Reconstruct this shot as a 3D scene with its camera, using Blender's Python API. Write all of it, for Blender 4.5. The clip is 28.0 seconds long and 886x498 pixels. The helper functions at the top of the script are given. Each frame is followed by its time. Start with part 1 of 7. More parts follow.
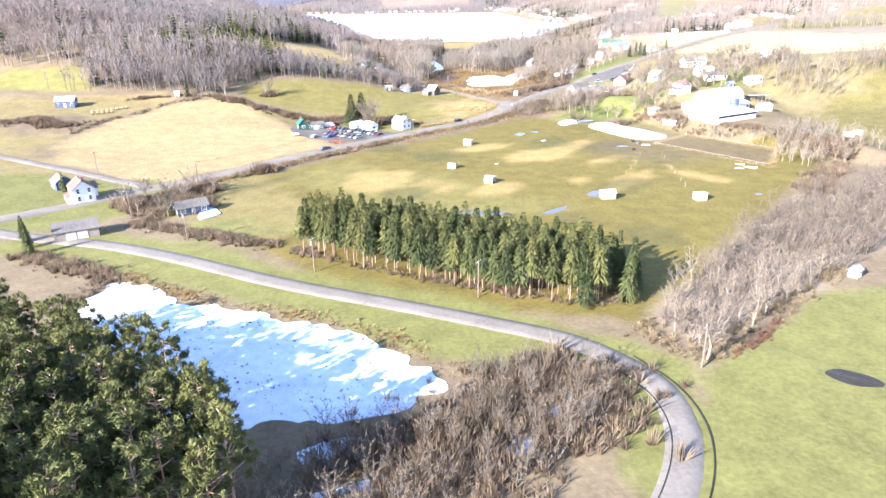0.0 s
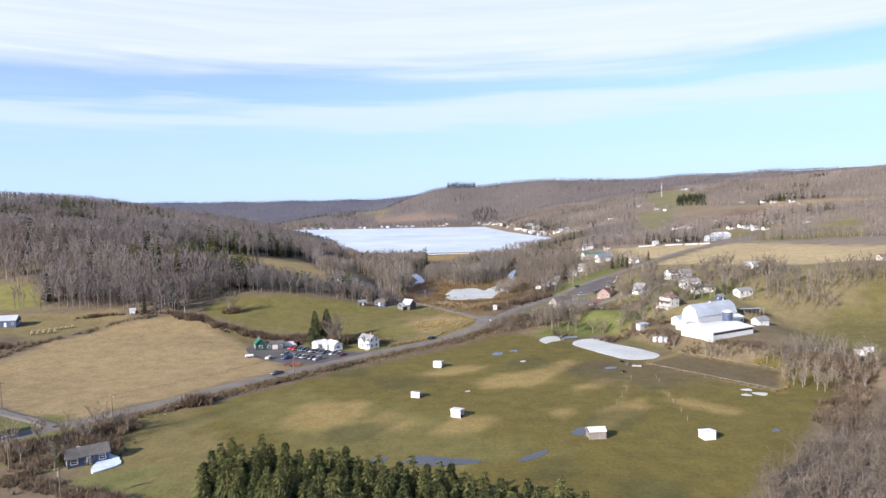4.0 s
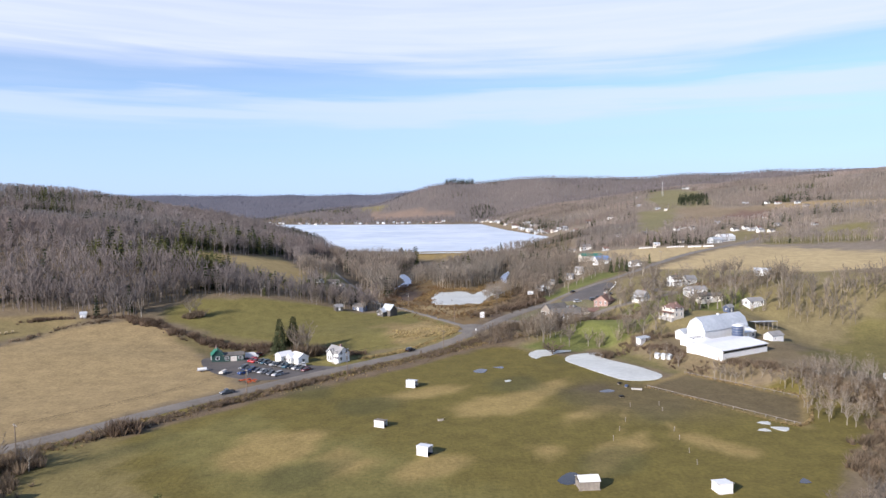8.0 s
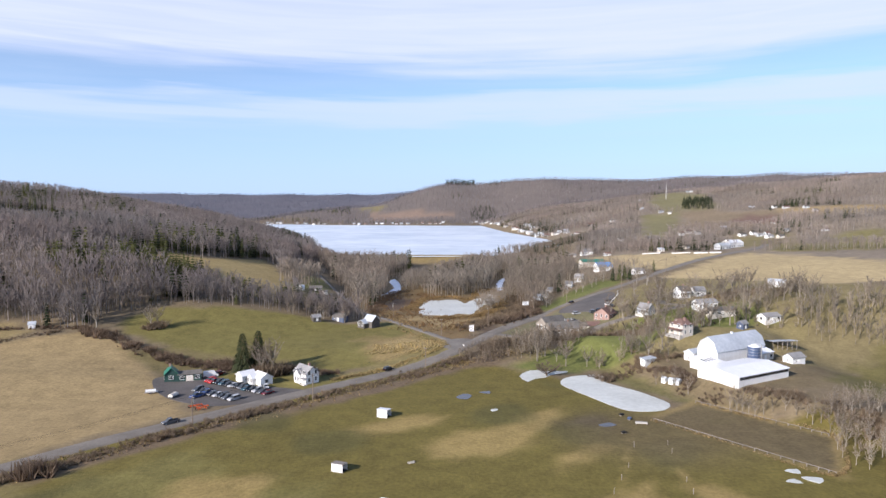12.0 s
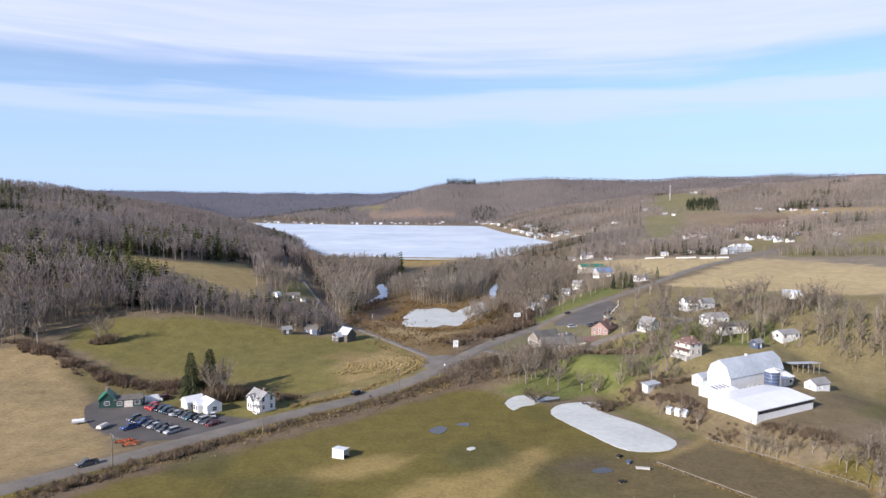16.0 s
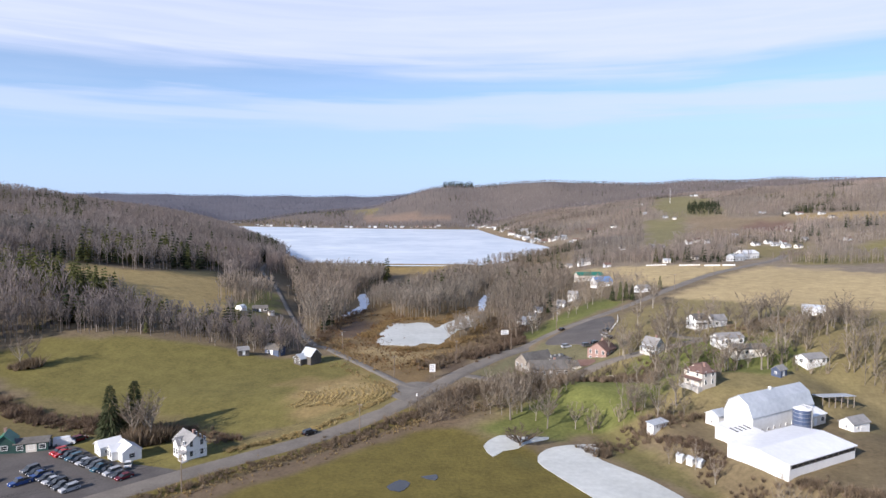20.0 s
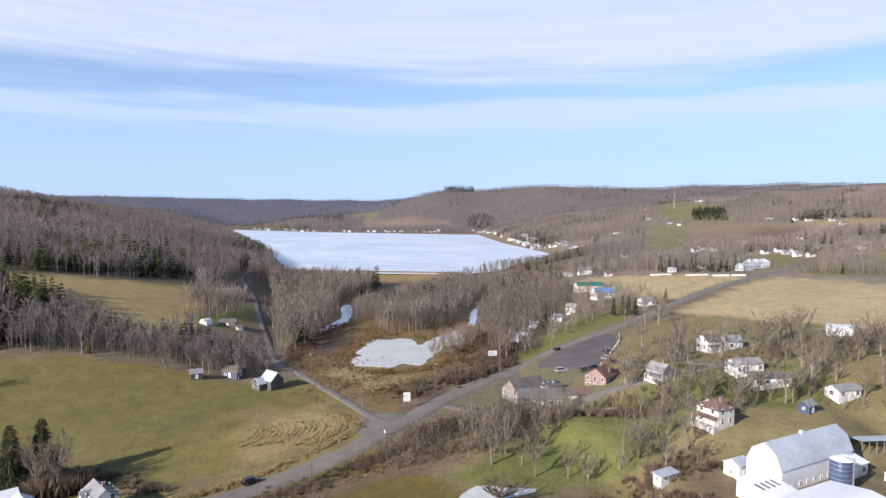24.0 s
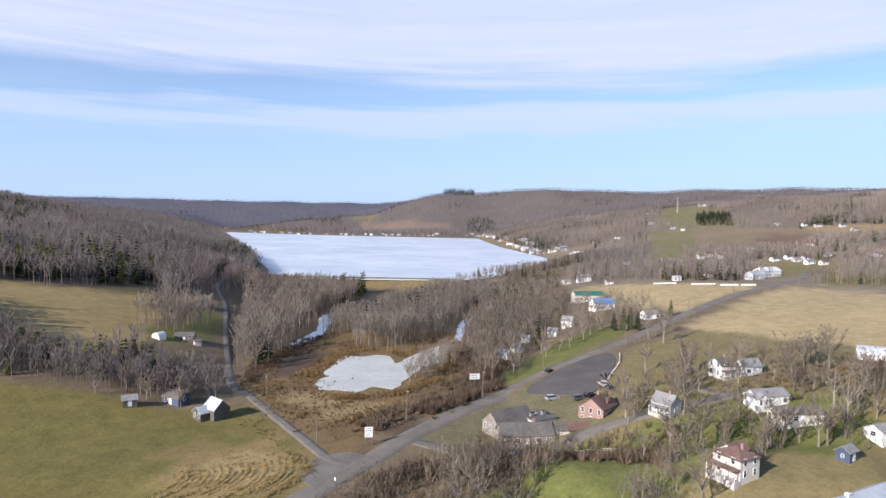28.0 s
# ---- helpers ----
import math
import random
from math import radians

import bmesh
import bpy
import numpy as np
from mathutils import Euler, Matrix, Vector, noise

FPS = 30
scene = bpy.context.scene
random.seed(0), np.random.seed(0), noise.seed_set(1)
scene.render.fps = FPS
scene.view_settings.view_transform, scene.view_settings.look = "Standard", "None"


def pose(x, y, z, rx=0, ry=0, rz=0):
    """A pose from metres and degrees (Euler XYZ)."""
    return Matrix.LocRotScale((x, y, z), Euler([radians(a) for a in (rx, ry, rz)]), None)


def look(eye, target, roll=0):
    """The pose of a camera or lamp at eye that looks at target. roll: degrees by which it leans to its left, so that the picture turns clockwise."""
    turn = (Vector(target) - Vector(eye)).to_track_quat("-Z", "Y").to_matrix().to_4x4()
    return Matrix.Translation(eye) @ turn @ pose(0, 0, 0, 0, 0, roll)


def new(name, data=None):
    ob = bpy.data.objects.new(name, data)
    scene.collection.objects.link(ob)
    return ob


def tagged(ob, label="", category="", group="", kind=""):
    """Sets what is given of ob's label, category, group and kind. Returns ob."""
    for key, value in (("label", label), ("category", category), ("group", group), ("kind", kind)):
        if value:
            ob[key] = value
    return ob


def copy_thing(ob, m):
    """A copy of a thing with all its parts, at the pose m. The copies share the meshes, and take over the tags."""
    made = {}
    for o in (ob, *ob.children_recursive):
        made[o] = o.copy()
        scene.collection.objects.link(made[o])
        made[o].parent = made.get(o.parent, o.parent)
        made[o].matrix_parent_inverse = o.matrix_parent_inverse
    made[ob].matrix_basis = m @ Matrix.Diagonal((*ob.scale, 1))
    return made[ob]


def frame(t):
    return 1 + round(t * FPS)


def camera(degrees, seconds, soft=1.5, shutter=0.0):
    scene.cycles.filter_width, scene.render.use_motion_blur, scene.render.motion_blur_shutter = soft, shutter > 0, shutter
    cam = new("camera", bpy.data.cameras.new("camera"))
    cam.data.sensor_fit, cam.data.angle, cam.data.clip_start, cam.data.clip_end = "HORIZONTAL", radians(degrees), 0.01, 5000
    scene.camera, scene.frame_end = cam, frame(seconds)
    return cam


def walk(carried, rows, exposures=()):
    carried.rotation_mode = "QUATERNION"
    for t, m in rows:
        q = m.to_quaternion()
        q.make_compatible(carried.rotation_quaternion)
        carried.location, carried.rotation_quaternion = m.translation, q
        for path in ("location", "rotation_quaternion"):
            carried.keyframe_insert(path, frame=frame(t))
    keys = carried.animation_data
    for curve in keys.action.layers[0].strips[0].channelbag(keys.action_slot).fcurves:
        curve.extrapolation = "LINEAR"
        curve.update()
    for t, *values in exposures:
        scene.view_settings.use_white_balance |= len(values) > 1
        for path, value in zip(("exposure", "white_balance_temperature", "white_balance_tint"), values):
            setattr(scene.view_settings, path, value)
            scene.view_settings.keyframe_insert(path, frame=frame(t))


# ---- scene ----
def eye_row(t, x, y, z, yaw, pitch, roll):
    a, b = radians(yaw), radians(pitch)
    ahead = Vector((-math.sin(a) * math.cos(b), math.cos(a) * math.cos(b), math.sin(b)))
    return t, look((x, y, z), Vector((x, y, z)) + ahead * 100, roll)


cam = camera(68.412, 28.0)
# seconds, place, and the turn to the left, the tilt up and the lean, in degrees
PATH = [
    (0, 0.26, -0.03, 67.01, 0.584, -21.378, -0.906),
    (0.5, 1.75, 3.83, 66.76, 0.620, -20.507, -0.876),
    (1, 3.24, 7.72, 66.54, 0.453, -14.179, -0.932),
    (1.5, 4.70, 11.69, 66.39, 0.168, -5.654, -1.263),
    (2, 6.14, 15.70, 66.28, 0.014, -3.039, -1.309),
    (2.5, 7.54, 19.81, 66.23, -0.036, -3.084, -1.369),
    (3, 8.91, 24.02, 66.21, -0.087, -3.188, -1.372),
    (3.5, 10.22, 28.48, 66.27, -0.167, -3.299, -1.298),
    (5.5, 15.07, 47.35, 66.94, -0.527, -3.580, -0.890),
    (6, 16.21, 51.59, 67.07, -0.544, -3.657, -0.807),
    (7, 18.37, 59.04, 67.22, -0.397, -3.758, -0.585),
    (8, 20.45, 66.19, 67.35, -0.331, -3.719, -0.451),
    (9, 22.52, 73.79, 67.42, -0.281, -3.673, -0.407),
    (10, 24.55, 81.56, 67.49, -0.231, -3.668, -0.258),
    (11, 26.52, 89.35, 67.83, -0.181, -3.693, -0.153),
    (12, 28.44, 97.08, 68.53, -0.173, -3.668, 0.087),
    (12.5, 29.54, 101.00, 68.85, -0.128, -3.609, 0.184),
    (14.5, 34.63, 116.98, 69.80, 0.026, -3.689, 0.385),
    (15, 35.87, 121.00, 69.95, 0.026, -3.723, 0.441),
    (16, 38.21, 128.91, 70.08, 0.060, -3.734, 0.389),
    (17, 40.53, 137.16, 70.16, 0.060, -3.704, 0.405),
    (18, 42.91, 146.53, 70.37, 0.025, -3.633, 0.447),
    (19, 45.32, 156.54, 70.63, 0.009, -3.548, 0.431),
    (20, 47.71, 166.17, 70.87, -0.042, -3.467, 0.435),
    (21, 50.04, 174.89, 71.10, 0.129, -3.369, 0.532),
    (21.5, 51.19, 179.02, 71.21, 0.141, -3.261, 0.565),
    (23.5, 55.76, 194.87, 71.61, 0.184, -3.106, 0.661),
    (24, 56.92, 198.85, 71.69, 0.205, -3.098, 0.692),
    (25, 59.25, 207.08, 71.80, 0.239, -3.010, 0.682),
    (26, 61.64, 215.69, 71.84, 0.284, -2.910, 0.734),
    (27, 64.06, 224.42, 71.84, 0.347, -2.855, 0.861),
    (28, 66.47, 233.15, 71.83, 0.362, -2.815, 1.013),
]

walk(cam, [eye_row(*r) for r in PATH],
     exposures=[(t, e, 5800 if t < 1.2 else 6000, 16) for t, e in ((0.0, 2.34), (0.5, 2.25), (1.0, 2.08), (1.5, 1.88), (2.0, 1.45), (3.0, 0.99), (3.5, 0.88), (6.0, 0.69), (12.0, 0.63), (28.0, 0.57))])

# ---- daylight ----
SUN_TURN, SUN_UP = 222.0, 25.0   # the compass of the sun, from +x towards +y, and its height, in degrees
sun = new("sun", bpy.data.lights.new("sun", "SUN"))
sun.data.energy, sun.data.angle, sun.data.color = 5.0, radians(0.6), (1.0, 0.905, 0.76)
sun_way = Vector((math.cos(radians(SUN_TURN)) * math.cos(radians(SUN_UP)), math.sin(radians(SUN_TURN)) * math.cos(radians(SUN_UP)), math.sin(radians(SUN_UP))))
sun.matrix_world = look(sun_way * 500, (0, 0, 0))


def node(tree, kind, **values):
    n = tree.nodes.new(kind)
    for key, value in values.items():
        if key in n.inputs:
            n.inputs[key].default_value = value
    return n


def ramp(tree, stops):
    n = tree.nodes.new("ShaderNodeValToRGB")
    el = n.color_ramp.elements
    while len(el) < len(stops):
        el.new(0.5)
    for e, (p, c) in zip(el, stops):
        e.position, e.color = p, (c, c, c, 1) if isinstance(c, (int, float)) else (*c, 1)
    return n


def maths(tree, op, a, b=0.0, clamp=False):
    n = tree.nodes.new("ShaderNodeMath")
    n.operation, n.use_clamp = op, clamp
    for i, v in enumerate((a, b)):
        if isinstance(v, (int, float)):
            n.inputs[i].default_value = v
        else:
            tree.links.new(v, n.inputs[i])
    return n.outputs[0]


def build_sky():
    world = bpy.data.worlds.new("sky")
    scene.world = world
    world.use_nodes = True
    t = world.node_tree
    t.nodes.clear()
    link = t.links.new
    sky = t.nodes.new("ShaderNodeTexSky")
    sky.sky_type, sky.sun_disc = "NISHITA", False
    sky.sun_elevation, sky.sun_rotation = radians(SUN_UP), radians(90 - SUN_TURN)
    sky.air_density, sky.dust_density, sky.ozone_density = 1.0, 0.0, 4.0
    co = t.nodes.new("ShaderNodeTexCoord")
    sep = t.nodes.new("ShaderNodeSeparateXYZ")
    link(co.outputs["Generated"], sep.inputs[0])
    # cirrus: a layer whose bands lie flat over the horizon, drawn out sideways
    up = sep.outputs["Z"]
    stretch = t.nodes.new("ShaderNodeMapping")
    stretch.inputs["Scale"].default_value = (1.6, 1.6, 17.0)
    stretch.inputs["Location"].default_value = (0.35, 0.0, 0.5)
    stretch.inputs["Rotation"].default_value = (0.0, radians(2.5), 0.0)
    link(co.outputs["Generated"], stretch.inputs["Vector"])
    broad = node(t, "ShaderNodeTexNoise", Scale=1.0, Detail=5.0, Roughness=0.5, Distortion=0.4)
    link(stretch.outputs[0], broad.inputs["Vector"])
    fine_map = t.nodes.new("ShaderNodeMapping")
    fine_map.inputs["Scale"].default_value = (3.0, 3.0, 60.0)
    link(co.outputs["Generated"], fine_map.inputs["Vector"])
    fine = node(t, "ShaderNodeTexNoise", Scale=1.2, Detail=6.0, Roughness=0.55, Distortion=0.6)
    link(fine_map.outputs[0], fine.inputs["Vector"])
    lifted = maths(t, "ADD", up, maths(t, "MULTIPLY", maths(t, "SUBTRACT", broad.outputs["Fac"], 0.5), 0.13))
    lifted = maths(t, "ADD", lifted, maths(t, "MULTIPLY", maths(t, "SUBTRACT", fine.outputs["Fac"], 0.5), 0.035))
    bands = ramp(t, [(0.0, 0.8), (0.02, 0.62), (0.05, 0.32), (0.085, 0.14), (0.115, 0.30), (0.135, 0.85), (0.155, 0.75), (0.172, 0.16), (0.195, 0.25), (0.235, 0.95), (0.36, 0.85), (0.5, 0.04)])
    link(lifted, bands.inputs[0])
    soft = maths(t, "MULTIPLY", bands.outputs[0], maths(t, "ADD", 0.72, maths(t, "MULTIPLY", fine.outputs["Fac"], 0.45)), clamp=True)
    scaled = t.nodes.new("ShaderNodeVectorMath")
    scaled.operation = "SCALE"
    scaled.inputs["Scale"].default_value = 0.101
    link(sky.outputs[0], scaled.inputs[0])
    mix = t.nodes.new("ShaderNodeMix")
    mix.data_type = "RGBA"
    link(soft, mix.inputs["Factor"])
    link(scaled.outputs[0], mix.inputs["A"])
    mix.inputs["B"].default_value = (0.525, 0.565, 0.66, 1)
    # the air close to the horizon
    low_air = ramp(t, [(0.0, 0.9), (0.03, 0.8), (0.1, 0.62), (0.15, 0.25), (0.2, 0.0)])
    link(up, low_air.inputs[0])
    air = t.nodes.new("ShaderNodeMix")
    air.data_type = "RGBA"
    link(low_air.outputs[0], air.inputs["Factor"])
    link(mix.outputs["Result"], air.inputs["A"])
    air.inputs["B"].default_value = (0.345, 0.475, 0.66, 1)
    bg = t.nodes.new("ShaderNodeBackground")
    link(air.outputs["Result"], bg.inputs["Color"])
    out = t.nodes.new("ShaderNodeOutputWorld")
    link(bg.outputs[0], out.inputs["Surface"])


build_sky()

# ---- materials ----


def material(name, dark, light, grain=1.0, patch=0.1, rough=0.8, bump=0.0, metal=0.0, detail=6.0, vary=0.0, coords="Object", spec=0.3, thin=0.0):
    """A procedural surface: two colours mixed by noise at two scales (per metre), with fine relief."""
    m = bpy.data.materials.new(name)
    m.use_nodes = True
    t = m.node_tree
    b = t.nodes["Principled BSDF"]
    co = t.nodes.new("ShaderNodeTexCoord")
    n1 = node(t, "ShaderNodeTexNoise", Scale=grain, Detail=detail, Roughness=0.6)
    n2 = node(t, "ShaderNodeTexNoise", Scale=patch, Detail=3.0, Roughness=0.5)
    for n in (n1, n2):
        t.links.new(co.outputs[coords], n.inputs["Vector"])
    s = maths(t, "ADD", maths(t, "MULTIPLY", n1.outputs["Fac"], 0.6), maths(t, "MULTIPLY", n2.outputs["Fac"], 0.6))
    if vary:
        info = t.nodes.new("ShaderNodeObjectInfo")
        s = maths(t, "ADD", s, maths(t, "MULTIPLY", maths(t, "SUBTRACT", info.outputs["Random"], 0.5), vary))
    r = ramp(t, [(0.38, dark), (0.82, light)])
    t.links.new(s, r.inputs[0])
    t.links.new(r.outputs[0], b.inputs["Base Color"])
    b.inputs["Roughness"].default_value, b.inputs["Metallic"].default_value = rough, metal
    b.inputs["Specular IOR Level"].default_value = spec
    if thin:
        let_through(t, b, r.outputs[0], thin)
    if bump:
        bp = node(t, "ShaderNodeBump", Strength=bump, Distance=0.05)
        t.links.new(n1.outputs["Fac"], bp.inputs["Height"])
        t.links.new(bp.outputs[0], b.inputs["Normal"])
    return m


def let_through(t, b, colour, share):
    """Thin twigs and sprays also take light from behind."""
    back = t.nodes.new("ShaderNodeBsdfTranslucent")
    mixed = t.nodes.new("ShaderNodeMixShader")
    mixed.inputs[0].default_value = share
    t.links.new(colour, back.inputs["Color"])
    t.links.new(b.outputs[0], mixed.inputs[1])
    t.links.new(back.outputs[0], mixed.inputs[2])
    t.links.new(mixed.outputs[0], t.nodes["Material Output"].inputs["Surface"])


def tinted_material(name, attribute, grain, patch, rough=0.9, bump=0.3, low=0.75, high=1.25, bump_size=0.1, broad=0.02, thin=0.0):
    """A surface whose base colour comes from a colour attribute of the mesh, broken up by noise."""
    m = bpy.data.materials.new(name)
    m.use_nodes = True
    t = m.node_tree
    b = t.nodes["Principled BSDF"]
    co = t.nodes.new("ShaderNodeTexCoord")
    at = t.nodes.new("ShaderNodeAttribute")
    at.attribute_name = attribute
    total = None
    for scale, share in ((grain, 0.45), (patch, 0.35), (broad, 0.2)):
        n = node(t, "ShaderNodeTexNoise", Scale=scale, Detail=5.0, Roughness=0.62)
        t.links.new(co.outputs["Object"], n.inputs["Vector"])
        if total is None:
            first = n
        part_ = maths(t, "MULTIPLY", n.outputs["Fac"], share)
        total = part_ if total is None else maths(t, "ADD", total, part_)
    r = ramp(t, [(0.3, low), (0.7, high)])
    t.links.new(total, r.inputs[0])
    mul = t.nodes.new("ShaderNodeMix")
    mul.data_type, mul.blend_type = "RGBA", "MULTIPLY"
    mul.inputs["Factor"].default_value = 1.0
    t.links.new(at.outputs["Color"], mul.inputs["A"])
    t.links.new(r.outputs[0], mul.inputs["B"])
    t.links.new(mul.outputs["Result"], b.inputs["Base Color"])
    b.inputs["Roughness"].default_value = rough
    b.inputs["Specular IOR Level"].default_value = 0.15
    if thin:
        let_through(t, b, mul.outputs["Result"], thin)
    if bump:
        bp = node(t, "ShaderNodeBump", Strength=bump, Distance=bump_size)
        t.links.new(first.outputs["Fac"], bp.inputs["Height"])
        t.links.new(bp.outputs[0], b.inputs["Normal"])
    return m


M = dict(
    ground=tinted_material("ground", "cover", 0.9, 0.16, bump=0.45, low=0.55, high=1.45, bump_size=0.3),
    foliage=tinted_material("woods", "tint", 0.5, 0.05, bump=0.0, low=0.8, high=1.2, thin=0.45),
    asphalt=material("asphalt", (0.128, 0.112, 0.094), (0.228, 0.202, 0.170), 1.5, 0.15, 0.85, 0.2),
    new_asphalt=material("dark_asphalt", (0.072, 0.064, 0.060), (0.135, 0.122, 0.113), 1.5, 0.12, 0.85, 0.2),
    old_asphalt=material("pale_asphalt", (0.125, 0.112, 0.096), (0.235, 0.212, 0.182), 1.2, 0.14, 0.88, 0.2),
    gravel=material("gravel", (0.13, 0.113, 0.088), (0.25, 0.22, 0.172), 2.0, 0.2, 0.9, 0.3),
    ice=material("snowy_ice", (0.42, 0.43, 0.40), (0.64, 0.65, 0.61), 0.5, 0.05, 0.45, 0.05),
    lake_ice=material("lake_ice", (0.40, 0.47, 0.56), (0.74, 0.78, 0.82), 0.03, 0.006, 0.4, 0.0),
    puddle=material("puddle", (0.02, 0.022, 0.025), (0.05, 0.05, 0.05), 0.5, 0.1, 0.05, 0.0, spec=0.5),
    straw=material("straw", (0.30, 0.23, 0.12), (0.50, 0.40, 0.23), 3.0, 0.4, 0.95, 0.2),
    # snow's dark end is blue: shade on the hollow put into its colour
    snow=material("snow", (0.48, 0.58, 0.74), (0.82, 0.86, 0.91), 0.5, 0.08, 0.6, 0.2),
    white_siding=material("white_siding", (0.68, 0.68, 0.67), (0.85, 0.85, 0.84), 1.2, 0.15, 0.6, 0.05),
    white_metal=material("white_metal_sheet", (0.70, 0.70, 0.70), (0.86, 0.86, 0.85), 0.6, 0.06, 0.35, 0.0, spec=0.5),
    cream=material("cream_siding", (0.56, 0.51, 0.44), (0.74, 0.69, 0.61), 1.2, 0.15, 0.65, 0.05),
    grey_siding=material("grey_siding", (0.36, 0.38, 0.40), (0.55, 0.57, 0.58), 1.2, 0.15, 0.65, 0.05),
    blue_siding=material("blue_siding", (0.045, 0.06, 0.105), (0.10, 0.125, 0.19), 1.2, 0.15, 0.65, 0.05),
    green_siding=material("green_siding", (0.02, 0.052, 0.047), (0.045, 0.095, 0.083), 1.2, 0.15, 0.65, 0.05),
    green_roof=material("green_metal_roof", (0.015, 0.12, 0.08), (0.035, 0.20, 0.14), 0.8, 0.1, 0.4, 0.0, spec=0.5),
    blue_roof=material("blue_metal_roof", (0.08, 0.18, 0.40), (0.16, 0.30, 0.55), 0.8, 0.1, 0.4, 0.0, spec=0.5),
    grey_roof=material("grey_shingle", (0.17, 0.17, 0.175), (0.34, 0.33, 0.32), 1.6, 0.2, 0.85, 0.2),
    dark_roof=material("dark_shingle", (0.085, 0.078, 0.07), (0.185, 0.172, 0.158), 1.6, 0.2, 0.85, 0.2),
    brown_roof=material("brown_shingle", (0.13, 0.08, 0.065), (0.23, 0.145, 0.12), 1.6, 0.2, 0.85, 0.2),
    tin_roof=material("weathered_tin", (0.42, 0.45, 0.48), (0.66, 0.68, 0.70), 0.7, 0.12, 0.45, 0.0, metal=0.25, spec=0.5),
    barn_wood=material("weathered_boards", (0.16, 0.14, 0.12), (0.34, 0.30, 0.26), 1.5, 0.2, 0.9, 0.2),
    old_boards=material("old_dark_boards", (0.055, 0.05, 0.045), (0.15, 0.135, 0.12), 1.5, 0.2, 0.9, 0.2),
    willow=material("dark_willow_twigs", (0.075, 0.055, 0.04), (0.17, 0.13, 0.095), 0.8, 0.15, 0.95),
    brick=material("red_brick", (0.25, 0.155, 0.13), (0.38, 0.26, 0.225), 2.0, 0.2, 0.85, 0.15),
    stone=material("pale_stone", (0.38, 0.36, 0.33), (0.60, 0.57, 0.53), 1.5, 0.25, 0.9, 0.3),
    glass=material("window_glass", (0.025, 0.03, 0.035), (0.06, 0.065, 0.07), 0.5, 0.1, 0.08, 0.0, spec=0.6),
    trim=material("white_trim", (0.72, 0.72, 0.71), (0.86, 0.86, 0.85), 1.0, 0.2, 0.55),
    dark=material("dark_opening", (0.015, 0.014, 0.013), (0.04, 0.038, 0.035), 1.0, 0.2, 0.9),
    bark=material("grey_bark", (0.15, 0.13, 0.106), (0.33, 0.29, 0.24), 1.5, 0.3, 0.95, 0.2, vary=0.4),
    twig=material("bare_twigs", (0.18, 0.146, 0.11), (0.36, 0.298, 0.228), 0.8, 0.15, 0.95, 0.0, vary=0.35, thin=0.4),
    pine_bark=material("pine_bark", (0.20, 0.13, 0.09), (0.42, 0.30, 0.22), 1.5, 0.3, 0.95, 0.2, vary=0.3),
    needles=material("spruce_needles", (0.028, 0.042, 0.014), (0.11, 0.125, 0.045), 0.9, 0.2, 0.9, 0.0, vary=0.35),
    pine_needles=material("pine_needles", (0.05, 0.06, 0.018), (0.18, 0.18, 0.06), 0.9, 0.2, 0.9, 0.0, vary=0.3),
    bushy_needles=material("bushy_needles", (0.040, 0.050, 0.015), (0.135, 0.14, 0.044), 0.9, 0.2, 0.9, 0.0, vary=0.3),
    fir_needles=material("fir_needles", (0.016, 0.023, 0.010), (0.06, 0.07, 0.03), 0.9, 0.2, 0.9, 0.0, vary=0.3),
    pole=material("pole_wood", (0.13, 0.10, 0.075), (0.26, 0.21, 0.165), 2.0, 0.3, 0.95, 0.1),
    wire=material("wire", (0.03, 0.03, 0.03), (0.06, 0.06, 0.06), 1.0, 0.2, 0.6),
    tyre=material("tyre_rubber", (0.012, 0.012, 0.012), (0.03, 0.03, 0.03), 3.0, 0.5, 0.9),
    steel=material("galvanised_steel", (0.35, 0.36, 0.37), (0.52, 0.53, 0.54), 2.0, 0.3, 0.4, metal=0.6, spec=0.5),
    silo_blue=material("silo_blue", (0.05, 0.075, 0.14), (0.10, 0.13, 0.22), 1.0, 0.2, 0.35, spec=0.5),
)
PAINT = {n: material(n + "_car_paint", tuple(v * 0.85 for v in c), c, 0.6, 0.2, 0.25, 0.0, spec=0.6)
         for n, c in dict(red=(0.40, 0.015, 0.015), black=(0.012, 0.013, 0.015), white=(0.80, 0.80, 0.80), silver=(0.42, 0.43, 0.45),
                          blue=(0.03, 0.07, 0.22), grey=(0.10, 0.105, 0.115), teal=(0.04, 0.10, 0.14), orange=(0.65, 0.10, 0.01), maroon=(0.14, 0.01, 0.02)).items()}

# ---- mesh building ----


